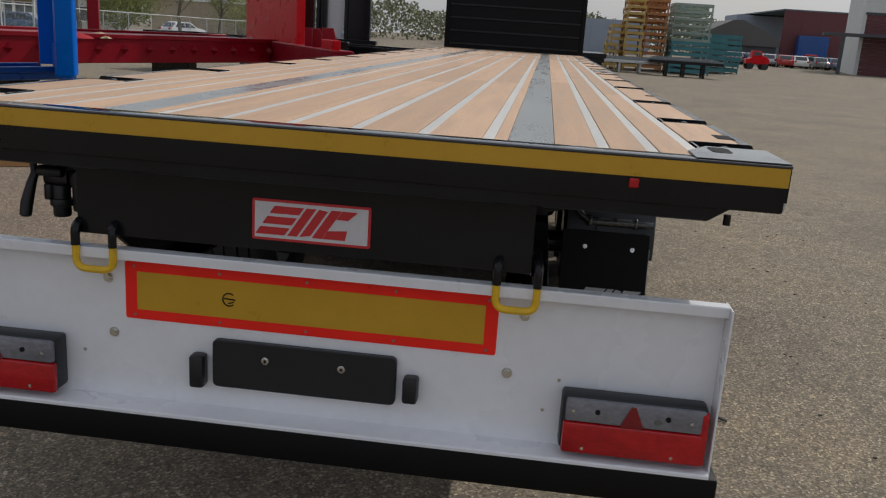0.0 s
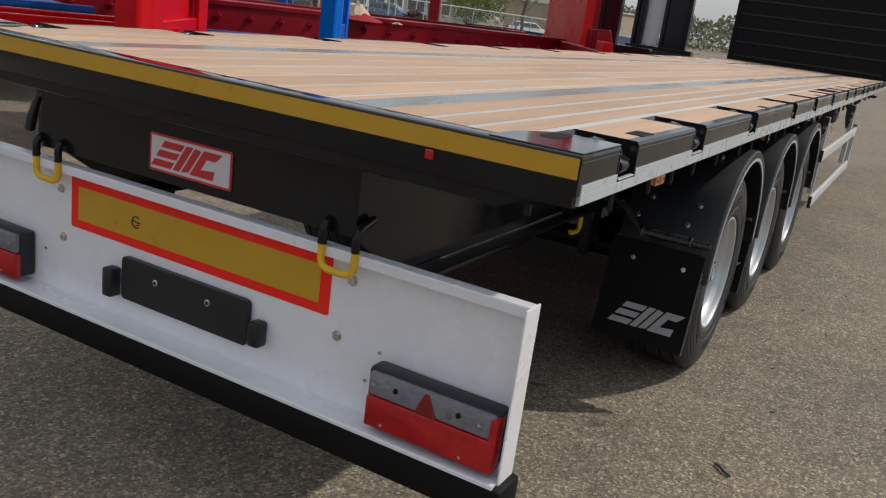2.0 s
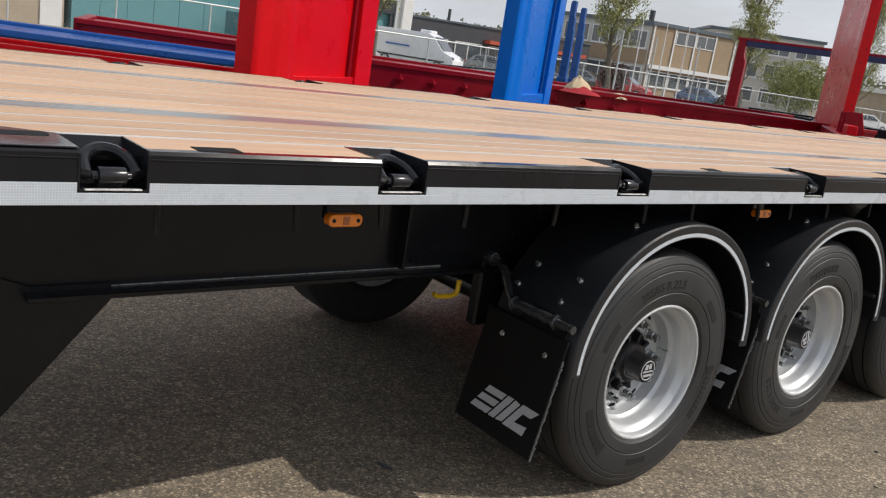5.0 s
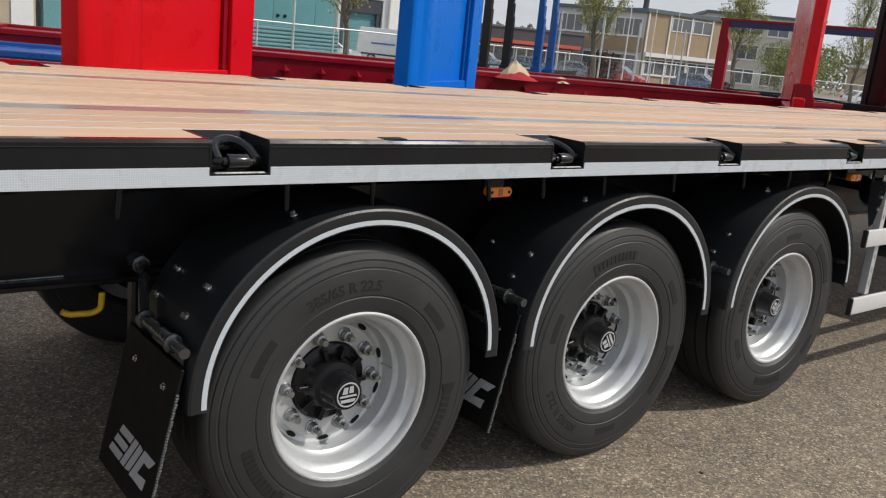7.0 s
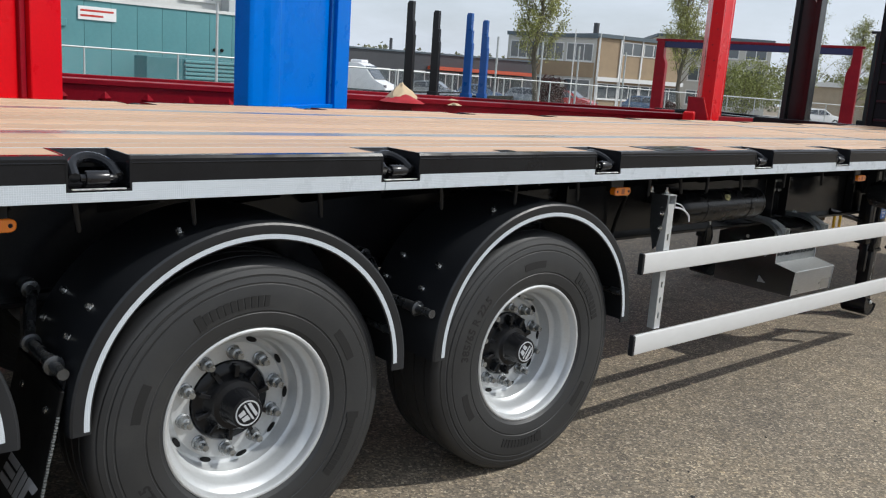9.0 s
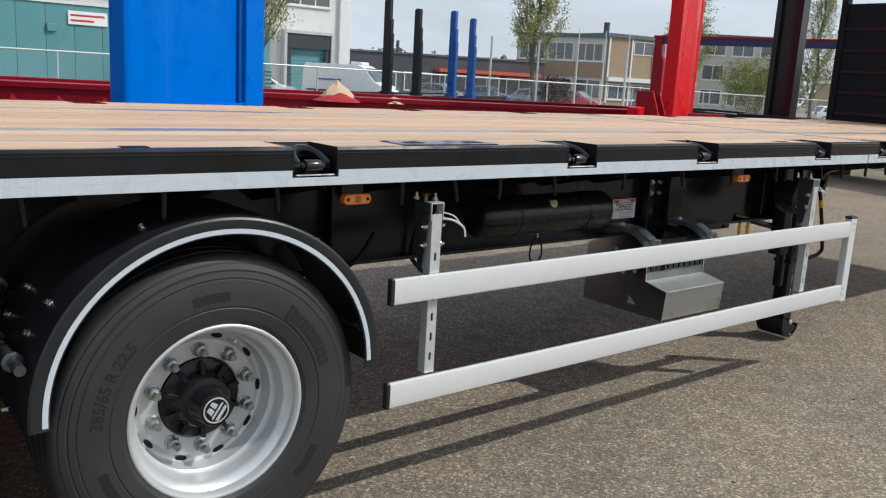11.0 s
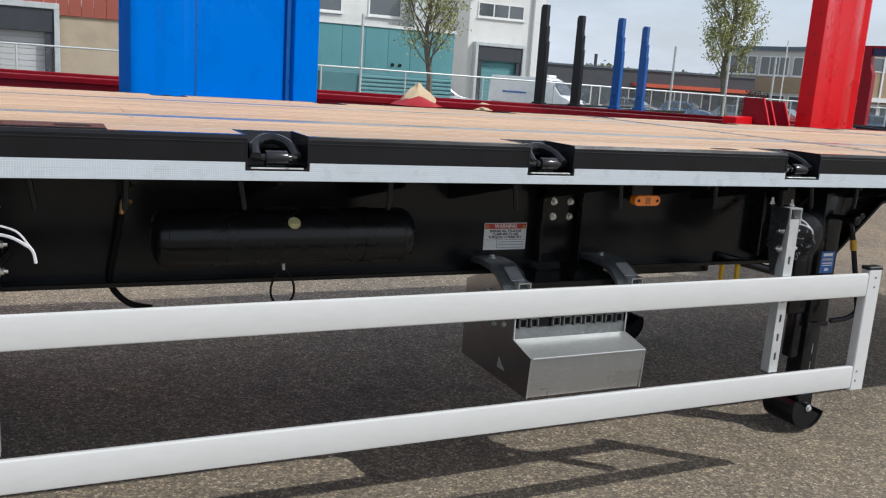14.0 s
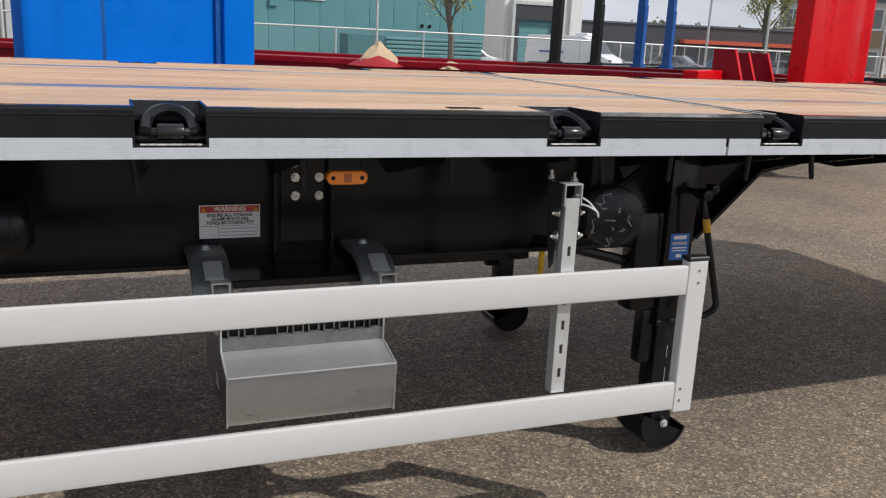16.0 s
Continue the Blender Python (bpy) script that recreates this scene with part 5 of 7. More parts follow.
def rack_end(name, at, width, height, paint, shade, label):
    """An upright end wall of a flat rack: local x along its width, local -y outwards; two posts, ribs, a recessed sheet and a sill."""
    t = thing(name, label, "flat rack end", (at[0], at[1], -0.05), "flat rack ends", rz=RZ_FACE)
    bm = prism([(0.0, 0.20), (0.0, 0.03), (0.05, 0.0), (0.25, 0.0), (0.32, -0.035), (0.54, -0.035), (0.62, 0.0), (0.70, 0.0), (0.70, 0.20)], "z", 0.97, height, 0.004)
    part("corner_post", bm, paint, t)
    part("end_sheet", box(0.703, width - 0.393, 0.09, 0.14, 0.97, height, 0.004), paint, t)
    bm = box(width - 0.39, width, 0.0, 0.34, 0.97, height, 0.008)
    part("corner_post", bm, paint, t)
    part("sill", box(0.703, width - 0.393, 0.02, 0.19, 0.9, 1.25, 0.008), paint, t)
    # stiffeners take a darker colour that paints in the shade of the recess step
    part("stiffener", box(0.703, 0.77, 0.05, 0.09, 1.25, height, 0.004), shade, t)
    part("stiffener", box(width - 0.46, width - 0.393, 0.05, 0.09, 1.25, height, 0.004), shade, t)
    return t


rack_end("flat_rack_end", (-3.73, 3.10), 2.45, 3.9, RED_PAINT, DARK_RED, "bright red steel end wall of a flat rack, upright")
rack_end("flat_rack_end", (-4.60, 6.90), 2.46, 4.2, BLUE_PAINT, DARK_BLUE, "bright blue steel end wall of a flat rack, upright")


def bed(name, a, b, z0, z1, width, paint, label, studs=0, ribs=0, category="trailer bed"):
    """A long steel bed from a to b, with a row of pocket lugs or ribs along the side that faces the deck."""
    d = Vector((b[0] - a[0], b[1] - a[1], 0))
    t = thing(name, label, category, (a[0], a[1], 0), rz=math.degrees(math.atan2(d.y, d.x)))
    L = d.length
    bm = box(0, L, 0, 0.12, z0, z1, 0.012)
    box(0, L, -0.03, 0.02, z1 - 0.07, z1 + 0.004, 0.008, 1, bm)
    part("side_beam", bm, paint, t)
    part("side_beam", box(0, L, width - 0.12, width, z0, z1, 0.012), paint, t)
    part("floor", box(0.02, L - 0.02, 0.125, width - 0.125, z1 - 0.12, z1 - 0.05, 0.005), paint, t)
    part("end_beam", box(-0.04, 0.1, 0.0, width, z0, z1 + 0.006, 0.01), paint, t)
    for k in range(studs):
        x = 0.35 + (L - 0.7) * k / max(1, studs - 1)
        own = bmesh.new()
        bmesh.ops.create_cone(own, cap_ends=True, segments=4, radius1=0.085, radius2=0.015, depth=0.10, matrix=Matrix.Translation((x, -0.05, (z0 + z1) / 2)) @ Matrix.Rotation(radians(90), 4, "X"))
        part("side_lug", own, paint, t)
    for k in range(ribs):
        part("rib", box(0.02, L - 0.02, -0.02, 0.0, z0 + (z1 - z0) * k / ribs + 0.012, z0 + (z1 - z0) * (k + 0.55) / ribs, 0.005), paint, t)
    for k in range(4):
        x = L * (0.05 + 0.25 * k)
        part("support", box(x - 0.1, x + 0.1, width * 0.3, width * 0.7, 0.0, z0 + 0.01, 0.01), BLACK, t)
    return t


bed("red_trailer_bed", (-9.75, 3.3), (-4.68, 16.85), 0.80, 1.275, 2.5, DARK_RED, "dark red low trailer bed with side lugs", studs=26)
bed("blue_rack_bed", (-9.9, -3.7), (-6.65, 5.0), 1.0, 1.15, 2.2, DARK_BLUE, "blue flat rack bed lying folded", ribs=5)
bed("blue_rack_bed", (-6.70, 5.15), (-5.45, 8.4), 0.76, 0.92, 0.8, DARK_BLUE, "low blue flat rack sill", ribs=1)
bed("red_rack_bed", (-6.0, -0.43), (-4.35, 4.1), 0.94, 1.13, 0.9, RED_PAINT, "red flat rack bed", ribs=1)


def red_stanchion(x, y):
    """The folded corner post of an end wall, with gusset plates before it; local x runs along the wall, local -y towards the deck."""
    t = thing("red_stanchion", "bright red folded steel stanchion with gusset plates", "stanchion", (x, y, 0), rz=RZ_FACE)
    bm = prism([(2.76, -0.10), (2.78, -0.28), (3.72, -0.29), (3.78, -0.26), (4.05, -0.40), (4.62, -0.42), (4.70, -0.38), (4.98, -0.38), (5.05, -0.44), (5.14, -0.44), (5.18, -0.30), (6.6, 0.0), (6.4, 0.06)], "z", 0.9, 5.4, 0.004)
    post = part("stanchion_post", bm, RED_PAINT, t)
    hole = finish("pin_hole", cyl((-0.004, 0, 0), (0.004, 0, 0), 0.013, 8), DARK_RED)
    for k in range(9):
        part("pin_hole", hole, DARK_RED, post, m=Matrix.Translation((2.766, -0.17 - 0.05 * (k % 2), 1.45 + 0.24 * k)))
    # same red steel: shade painted as dark red faces, sunlit rims as bright bars
    for x0, top, front in ((0.66, 1.60, -0.16), (1.24, 1.575, -0.10), (1.70, 1.575, -0.15)):
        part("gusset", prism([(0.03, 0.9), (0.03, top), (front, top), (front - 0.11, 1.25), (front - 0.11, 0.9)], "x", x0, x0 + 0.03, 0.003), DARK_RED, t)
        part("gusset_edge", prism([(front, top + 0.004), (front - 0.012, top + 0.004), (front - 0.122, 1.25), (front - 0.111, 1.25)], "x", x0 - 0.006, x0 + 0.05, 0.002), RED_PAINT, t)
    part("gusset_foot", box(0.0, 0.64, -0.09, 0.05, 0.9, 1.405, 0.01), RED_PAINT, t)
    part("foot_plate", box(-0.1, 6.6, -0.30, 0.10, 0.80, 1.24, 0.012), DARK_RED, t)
    part("support", box(0.1, 0.6, -0.2, 0.1, 0.0, 0.801, 0.01), BLACK, t)
    return t


red_stanchion(-2.96, 12.29)


def black_column(t, x0, x1, z1):
    """A hollow black column: two flanges, a set-back web and caps."""
    w = x1 - x0
    bm = prism([(x0, -0.12), (x0 + 0.10, -0.12), (x0 + 0.13, 0.0), (x1 - 0.13, 0.0), (x1 - 0.10, -0.12), (x1, -0.12), (x1, 0.22), (x0, 0.22)], "z", 0.9, z1, 0.005)
    part("frame_post", bm, BLACK, t)
    part("top_bar", box(x0 - 0.12, x1 + 0.02, -0.14, 0.10, z1 + 0.002, z1 + 0.07, 0.008), BLACK, t)
    part("top_gusset", prism([(x0 + w * 0.3, z1 - 0.02), (x1 - 0.11, z1 - 0.02), (x0 + w * 0.75, z1 - 0.42)], "y", -0.06, -0.045), LOGO_GREY, t)


def black_frame_base(t, x0, x1):
    part("frame_sill", box(x0, x1, -0.2, 0.3, 0.85, 1.27, 0.01), BLACK, t)
    for a in (x0 + 0.1, x1 - 0.3):
        part("support", box(a, a + 0.2, -0.1, 0.2, 0, 0.852, 0.01), BLACK, t)


cf = thing("black_end_frame", "black folded steel end post of a flat rack", "end frame", (-5.88, 20.6, 0), "black end frames", rz=8)
black_column(cf, -0.27, 0.27, 4.15)
black_frame_base(cf, -0.8, 1.2)
cf = thing("black_end_frame", "black steel end frame with a pale sheet tied across it", "end frame", (-6.3, 27.2, 0), "black end frames", rz=4)
black_column(cf, -0.98, -0.62, 3.62)
black_column(cf, -0.02, 0.86, 4.15)
sheet = prism([(-0.62, 1.30), (-0.14, 1.30), (-0.06, 1.75), (-0.03, 2.6), (0.0, 3.15), (-0.20, 3.42), (-0.42, 3.56), (-0.60, 3.50)], "y", 0.06, 0.09, 0.004)
part("frame_sheet", sheet, LOGO_WHITE, cf)
black_frame_base(cf, -1.1, 1.1)


bed("black_trailer_bed", (-12.0, 24.0), (-1.6, 20.4), 0.85, 1.22, 2.4, BLACK, "low black trailer bed")

# stepped stakes of a far flat wagon
stakes = bed("black_stake_bed", (-16.0, 16.6), (-21.3, 27.2), 0.75, 1.07, 2.2, BLACK, "low black flatbed carrying loading stakes")


def stake(x, y, top, paint, label):
    t = thing("loading_stake", label, "stake", (x, y, 1.05), "loading stakes", rz=25)
    bm = prism([(-0.13, 0.0), (0.13, 0.0), (0.13, top - 2.0), (0.10, top - 2.0), (0.10, top - 1.6), (0.06, top - 1.6), (0.06, top - 1.05), (-0.10, top - 1.05), (-0.10, top - 1.09), (-0.13, top - 1.11)], "y", -0.09, 0.09, 0.012)
    part("stake_body", bm, paint, t)
    part("stake_socket", box(-0.17, 0.17, -0.13, 0.13, 0.0, 0.16, 0.01), paint, t)


stake(-16.9, 18.45, 3.79, BLACK, "stepped black steel stake standing in its socket")
stake(-17.95, 20.3, 3.72, BLACK, "stepped black steel stake standing in its socket")
stake(-18.0, 21.75, 3.79, DARK_BLUE, "stepped blue steel stake standing in its socket")
stake(-19.3, 23.65, 3.755, DARK_BLUE, "stepped blue steel stake standing in its socket")

# timber and a blue strap on the ground below the racks
tagged(part("timber_baulk", box(-0.30, 0.30, -0.06, 0.06, 0.0, 0.11, 0.006), mat("raw_timber", (0.50, 0.29, 0.12), rough=0.7, var=0.15, scale=3, fine=20, stretch=(0.3, 3, 3)), None, "", Matrix.Translation((-4.98, 6.05, YARD_Z)) @ Matrix.Rotation(0.5, 4, "Z")), "short raw timber baulk lying on the asphalt", "timber")
tagged(part("blue_strap", tube([(0.16 * (1 + 0.1 * k) * math.cos(0.7 * k) * 0.8, 0.16 * math.sin(0.7 * k), 0.025 + 0.006 * k) for k in range(20)], 0.025, 6), BLUE_PAINT, None, "", Matrix.Translation((-5.05, 6.5, YARD_Z))), "coiled blue strap lying on the asphalt", "strap")

# crumpled tan sheets on the red bed


def sheet_pile(x, y, z, r, h, seed, name="tan_sheet", material=TARP, label="crumpled tan packing sheet lying on the red bed", group="packing sheets"):
    bm = bmesh.new()
    bmesh.ops.create_icosphere(bm, subdivisions=3, radius=1.0)
    rnd = random.Random(seed)
    off = Vector((rnd.random() * 9, rnd.random() * 9, 3))
    for v in bm.verts:
        n = noise.fractal(v.co * 1.6 + off, 0.8, 2.2, 4)
        k = 1 + 0.35 * n
        peak = max(0.0, v.co.z)
        rad = (1 - 0.75 * peak) * k
        v.co = Vector((v.co.x * r * rad, v.co.y * r * rad, max(0, v.co.z) * h * (1 + 0.2 * n)))
    return tagged(part(name, bm, material, None, "", Matrix.Translation((x, y, z))), label, "sheet" if group else "cloth", group)


sheet_pile(-6.95, 10.63, 1.19, 0.26, 0.29, 1)
sheet_pile(-6.8, 11.55, 1.18, 0.22, 0.10, 5)
sheet_pile(-6.80, 10.58, 1.19, 0.33, 0.13, 9, "red_cloth", RED_CLOTH, "crumpled red cloth heaped against the tan sheet", "")

# goalpost frame
gp = thing("portal_frame", "dark red portal frame with a dark blue cross beam", "frame", (-18.4, 32.8, 0), rz=17.7)
NAVY = mat("navy_paint", (0.010, 0.014, 0.075), rough=0.4, var=0.1, scale=3)
for x, d in ((0.0, -1), (7.3, 1)):
    part("frame_leg", prism([(x + d * 0.24, 0.0), (x - d * 0.22, 0.0), (x - d * 0.22, 2.9), (x - d * 0.10, 3.2), (x - d * 0.08, 3.80), (x + d * 0.22, 3.80), (x + d * 0.24, 3.1)], "y", -0.15, 0.15, 0.01), DARK_RED, gp)
part("cross_beam", box(-0.3, 7.6, -0.1, 0.1, 3.802, 3.90, 0.01), DARK_RED, gp)
part("lower_beam", box(0.10, 7.20, -0.1, 0.1, 3.56, 3.80, 0.01), NAVY, gp)

# ---- fence ----
FENCE_X, FENCE_H = -24.0, 1.85
POST_GREY = mat("fence_grey", (0.52, 0.55, 0.55), rough=0.45, metal=0.3, var=0.1, scale=4)
fence = thing("chain_link_fence", "grey chain-link fence on tall steel posts", "fence", (FENCE_X, 20, 0))
FENCE_BASE = fall(FENCE_X, 20)
part("top_rail", tube([(0, y, FENCE_H + FENCE_BASE - fall(FENCE_X, 20 + y)) for y in range(-45, 51, 5)], 0.028, 8), POST_GREY, fence)
fence_post = finish("fence_post", cyl((0, 0, 0), (0, 0, FENCE_H), 0.03, 8), POST_GREY)
tall_post = finish("tall_post", cyl((0, 0, 0), (0, 0, 3.6), 0.045, 10), POST_GREY)
for k in range(32):
    y = -44.4 + 2.98 * k
    part("fence_post", fence_post, POST_GREY, fence, m=Matrix.Translation((0, y, FENCE_BASE - fall(FENCE_X, 20 + y))))
for y in (-15.2, -4.3, 8.7, 11.5, 14.0, 17.5):
    part("tall_post", tall_post, POST_GREY, fence, m=Matrix.Translation((0, y, FENCE_BASE - fall(FENCE_X, 20 + y))))
wire = bmesh.new()
vs = []
for k in range(0, 760):
    y = -45 + 0.125 * k
    for dy in (1.6, -1.6):
        y2 = y + dy
        if -45 <= y2 <= 50:
            a, b = wire.verts.new((0.0, y, 0.02)), wire.verts.new((0.0, y2, FENCE_H))
            c, d = wire.verts.new((0.0, y2 + 0.004, FENCE_H)), wire.verts.new((0.0, y + 0.004, 0.02))
            wire.faces.new((a, b, c, d))
for v in wire.verts:
    v.co.z += FENCE_BASE - fall(FENCE_X, 20 + v.co.y)
part("mesh_wire", wire, POST_GREY, fence)["kind"] = "stuff"

# ---- grass verge and street behind the fence ----
GRASS = mat("verge_grass", (0.075, 0.105, 0.03), rough=0.9, var=0.3, scale=1.5, fine=20, bump=0.6, bump_scale=30)
tagged(part("grass_verge", laid(-28.5, -24.3, -40, 110, -0.05, 0.06), GRASS), "strip of short grass behind the fence", "grass", kind="structure")
PAVING = mat("street_paving", (0.24, 0.22, 0.205), rough=0.85, var=0.15, scale=1.0, fine=8, bump=0.3, bump_scale=8)
tagged(part("road", laid(-60, -28.6, -60, 130, -0.05, 0.03), PAVING), "grey paved street behind the fence", "road", kind="structure")

# ---- trees ----
BARK = mat("tree_bark", (0.13, 0.115, 0.09), rough=0.85, var=0.25, scale=6, fine=30, bump=0.6, bump_scale=25)
LEAF = mat("spring_leaf", (0.29, 0.30, 0.10), rough=0.7, var=0.2, scale=2, fine=10, island=0.35)


def tree(x, y, height, radius, seed, leaf_n, label):
    """A young street tree: one straight stem, many steep limbs that fill an oval crown, fine twigs and scattered small leaves."""
    rnd = random.Random(seed)
    t = thing("street_tree", label, "tree", (x, y, 0), "street trees")
    bm = bmesh.new()
    stem = [Vector((0.10 * math.sin(1.7 * k + seed), 0.10 * math.cos(1.3 * k + seed), height * 0.93 * k / 9 - 0.05 * (k == 0))) for k in range(10)]
    stem[0].x = stem[0].y = 0.0
    tube(stem, [height * 0.0155 * (1 - 0.09 * k) for k in range(10)], 7, bm)
    tips = []

    def hull(z):
        u = max(0.0, min(1.0, (z / height - 0.24) / 0.76))
        return radius * max(0.0, math.sin(math.pi * u ** 0.72)) ** 0.7 * (0.82 + 0.3 * noise.noise(Vector((seed, z * 0.8, 0.0))))

    for k in range(46):
        z0 = height * (0.22 + 0.62 * (k + rnd.random()) / 46)
        i = min(8, int(z0 / height / 0.93 * 9))
        p = stem[i].lerp(stem[i + 1], 0.5)
        p.z = z0
        ang = k * 2.4 + rnd.uniform(-0.4, 0.4)
        out = Vector((math.cos(ang), math.sin(ang), 0))
        z1 = min(height * 0.98, z0 + height * rnd.uniform(0.12, 0.26))
        r = hull(z1) * rnd.uniform(0.75, 1.12)
        e = Vector((out.x * r, out.y * r, z1))
        mid = p.lerp(e, 0.5) + out * 0.10 * r - Vector((0, 0, 0.05))
        tube([p, mid, e], [0.030, 0.018, 0.007], 5, bm)
        for q in range(7):
            f = rnd.uniform(0.25, 1.0)
            a = (p.lerp(mid, f * 2) if f < 0.5 else mid.lerp(e, f * 2 - 1))
            d = (out * rnd.uniform(-0.1, 0.9) + Vector((rnd.gauss(0, 0.5), rnd.gauss(0, 0.5), rnd.uniform(0.35, 1.1)))).normalized() * rnd.uniform(0.35, 0.85)
            c = a + d
            tube([a, a + d * 0.5 + Vector((rnd.gauss(0, 0.03), rnd.gauss(0, 0.03), 0.03)), c], [0.011, 0.007, 0.004], 3, bm)
            tips += [a.lerp(c, 0.35), a.lerp(c, 0.6), a.lerp(c, 0.8), c]
    part("trunk", bm, BARK, t)
    verts, faces = [], []
    for k in range(leaf_n):
        c = rnd.choice(tips) + Vector((rnd.gauss(0, 1), rnd.gauss(0, 1), rnd.gauss(0, 1))) * 0.13
        a = Vector((rnd.gauss(0, 1), rnd.gauss(0, 1), rnd.gauss(0, 1))).normalized() * rnd.uniform(0.03, 0.06)
        b = a.cross(Vector((rnd.gauss(0, 1), rnd.gauss(0, 1), rnd.gauss(0, 1)))).normalized() * rnd.uniform(0.022, 0.042)
        i = len(verts)
        verts += [c - a, c + b, c + a, c - b]
        faces.append((i, i + 1, i + 2, i + 3))
    me = bpy.data.meshes.new("crown")
    me.from_pydata(verts, [], faces)
    me.materials.append(LEAF)
    part("crown", me, LEAF, t)


tree(-26.0, 19.0, 8.6, 1.45, 11, 7000, "street tree in thin yellow-green spring leaf")
tree(-26.2, 33.4, 10.0, 1.42, 12, 17000, "street tree in yellow-green spring leaf")
tree(-26.4, 45.8, 10.0, 1.40, 13, 15000, "street tree in yellow-green spring leaf")
tree(-26.4, 60.0, 9.6, 1.45, 14, 9000, "street tree in thin yellow-green spring leaf")
tree(-26.4, 68.0, 8.0, 1.8, 15, 9000, "street tree in thin yellow-green spring leaf")


def bush(x, y, r, h, col, seed, label, leaf_n=3800):
    rnd = random.Random(seed)
    t = thing("bush", label, "bush", (x, y, 0), "bushes")
    for k in range(14):
        bm = bmesh.new()
        a = rnd.uniform(0, 6.28)
        e = Vector((math.cos(a) * r * rnd.uniform(0.3, 0.9), math.sin(a) * r * rnd.uniform(0.3, 0.9), h * rnd.uniform(0.6, 0.95)))
        tube([(0, 0, 0), e * 0.5 + Vector((0, 0, 0.15)), e], [0.03, 0.02, 0.008], 5, bm)
        part("stem", bm, BARK, t)
    verts, faces = [], []
    for k in range(leaf_n):
        d = Vector((rnd.gauss(0, 1), rnd.gauss(0, 1), rnd.gauss(0, 1))).normalized() * (rnd.random() ** 0.4)
        w = 0.75 + 0.35 * noise.noise(d * 2.2 + Vector((seed, 0, 0)))
        c = Vector((d.x * r * w, d.y * r * w, h * 0.52 + d.z * h * 0.5 * w))
        a = Vector((rnd.gauss(0, 1), rnd.gauss(0, 1), rnd.gauss(0, 1))).normalized() * rnd.uniform(0.05, 0.10)
        b = a.cross(Vector((rnd.gauss(0, 1), rnd.gauss(0, 1), rnd.gauss(0, 1)))).normalized() * rnd.uniform(0.03, 0.06)
        i = len(verts)
        verts += [c - a, c + b, c + a, c - b]
        faces.append((i, i + 1, i + 2, i + 3))
    me = bpy.data.meshes.new("foliage")
    me.from_pydata(verts, [], faces)
    me.materials.append(col)
    part("foliage", me, col, t)


PLUM = mat("plum_leaf", (0.07, 0.028, 0.022), rough=0.7, var=0.2, island=0.3)
GREEN = mat("bush_leaf", (0.23, 0.25, 0.075), rough=0.7, var=0.2, island=0.35)
bush(-34.5, 43.5, 1.4, 2.6, PLUM, 21, "dark reddish bush by the street")
bush(-33.1, 64.0, 4.2, 5.4, GREEN, 22, "broad green bush beside the grey building", 11000)
bush(-30.0, 50.0, 1.0, 1.4, PLUM, 23, "dark reddish bush by the street")
bush(-33.0, 92.0, 4.5, 5.0, GREEN, 24, "broad green bush at the end of the street")

# ---- vehicles ----
CAR_BLACK = mat("car_trim", (0.02, 0.02, 0.022), rough=0.5, var=0.1)


def vehicle(name, x, y, rz, side, glass, width, wheel_r, axles, paint, label, category):
    """A road vehicle from its side outline (x, z), with a glasshouse outline, wheels, lamps and bumpers."""
    t = thing(name, label, category, (x, y, 0.03), "parked cars" if category == "car" else "", rz=rz)
    own = prism(side, "y", -width / 2, width / 2)
    for v in own.verts:
        if v.co.z > 0.9:
            v.co.y *= 1 - 0.13 * min(1.0, (v.co.z - 0.9) / 0.6)
    bmesh.ops.bevel(own, geom=[e for e in own.edges], offset=0.045, segments=2, affect="EDGES", profile=0.6)
    body = part("body", own, paint, t)
    for s in (1, -1):
        g = bmesh.new()
        for gl in glass:
            ys = [s * (width / 2 * (1 - 0.13 * min(1.0, max(0, p[1] - 0.9) / 0.6)) + 0.006) for p in gl]
            f = [g.verts.new((p[0], q, p[1])) for p, q in zip(gl, ys)]
            b = [g.verts.new((p[0], q - s * 0.03, p[1])) for p, q in zip(gl, ys)]
            g.faces.new(f)
            g.faces.new(b[::-1])
            for i in range(len(gl)):
                g.faces.new((f[i], f[(i + 1) % len(gl)], b[(i + 1) % len(gl)], b[i]))
        part("side_glass", g, GLASS_DARK, t)
    for ax in axles:
        for s in (1, -1):
            w = lathe([(0.0, 0.03), (wheel_r * 0.62, 0.05), (wheel_r * 0.66, 0.09), (wheel_r * 0.95, 0.085), (wheel_r, 0.05), (wheel_r, -0.1), (0.0, -0.1)], 20, None, 0, 2 * math.pi, Matrix.Translation((ax, s * (width / 2 - 0.07), wheel_r)) @ Matrix.Rotation(radians(90 * s), 4, "Z"))
            wh = part("wheel", w, TYRE, t)
            part("rim", lathe([(0.0, 0.095), (wheel_r * 0.55, 0.092), (wheel_r * 0.62, 0.08)], 16, None, 0, 2 * math.pi, Matrix.Translation((ax, s * (width / 2 - 0.07), wheel_r)) @ Matrix.Rotation(radians(90 * s), 4, "Z")), RIM_SILVER, wh)
    return t, body


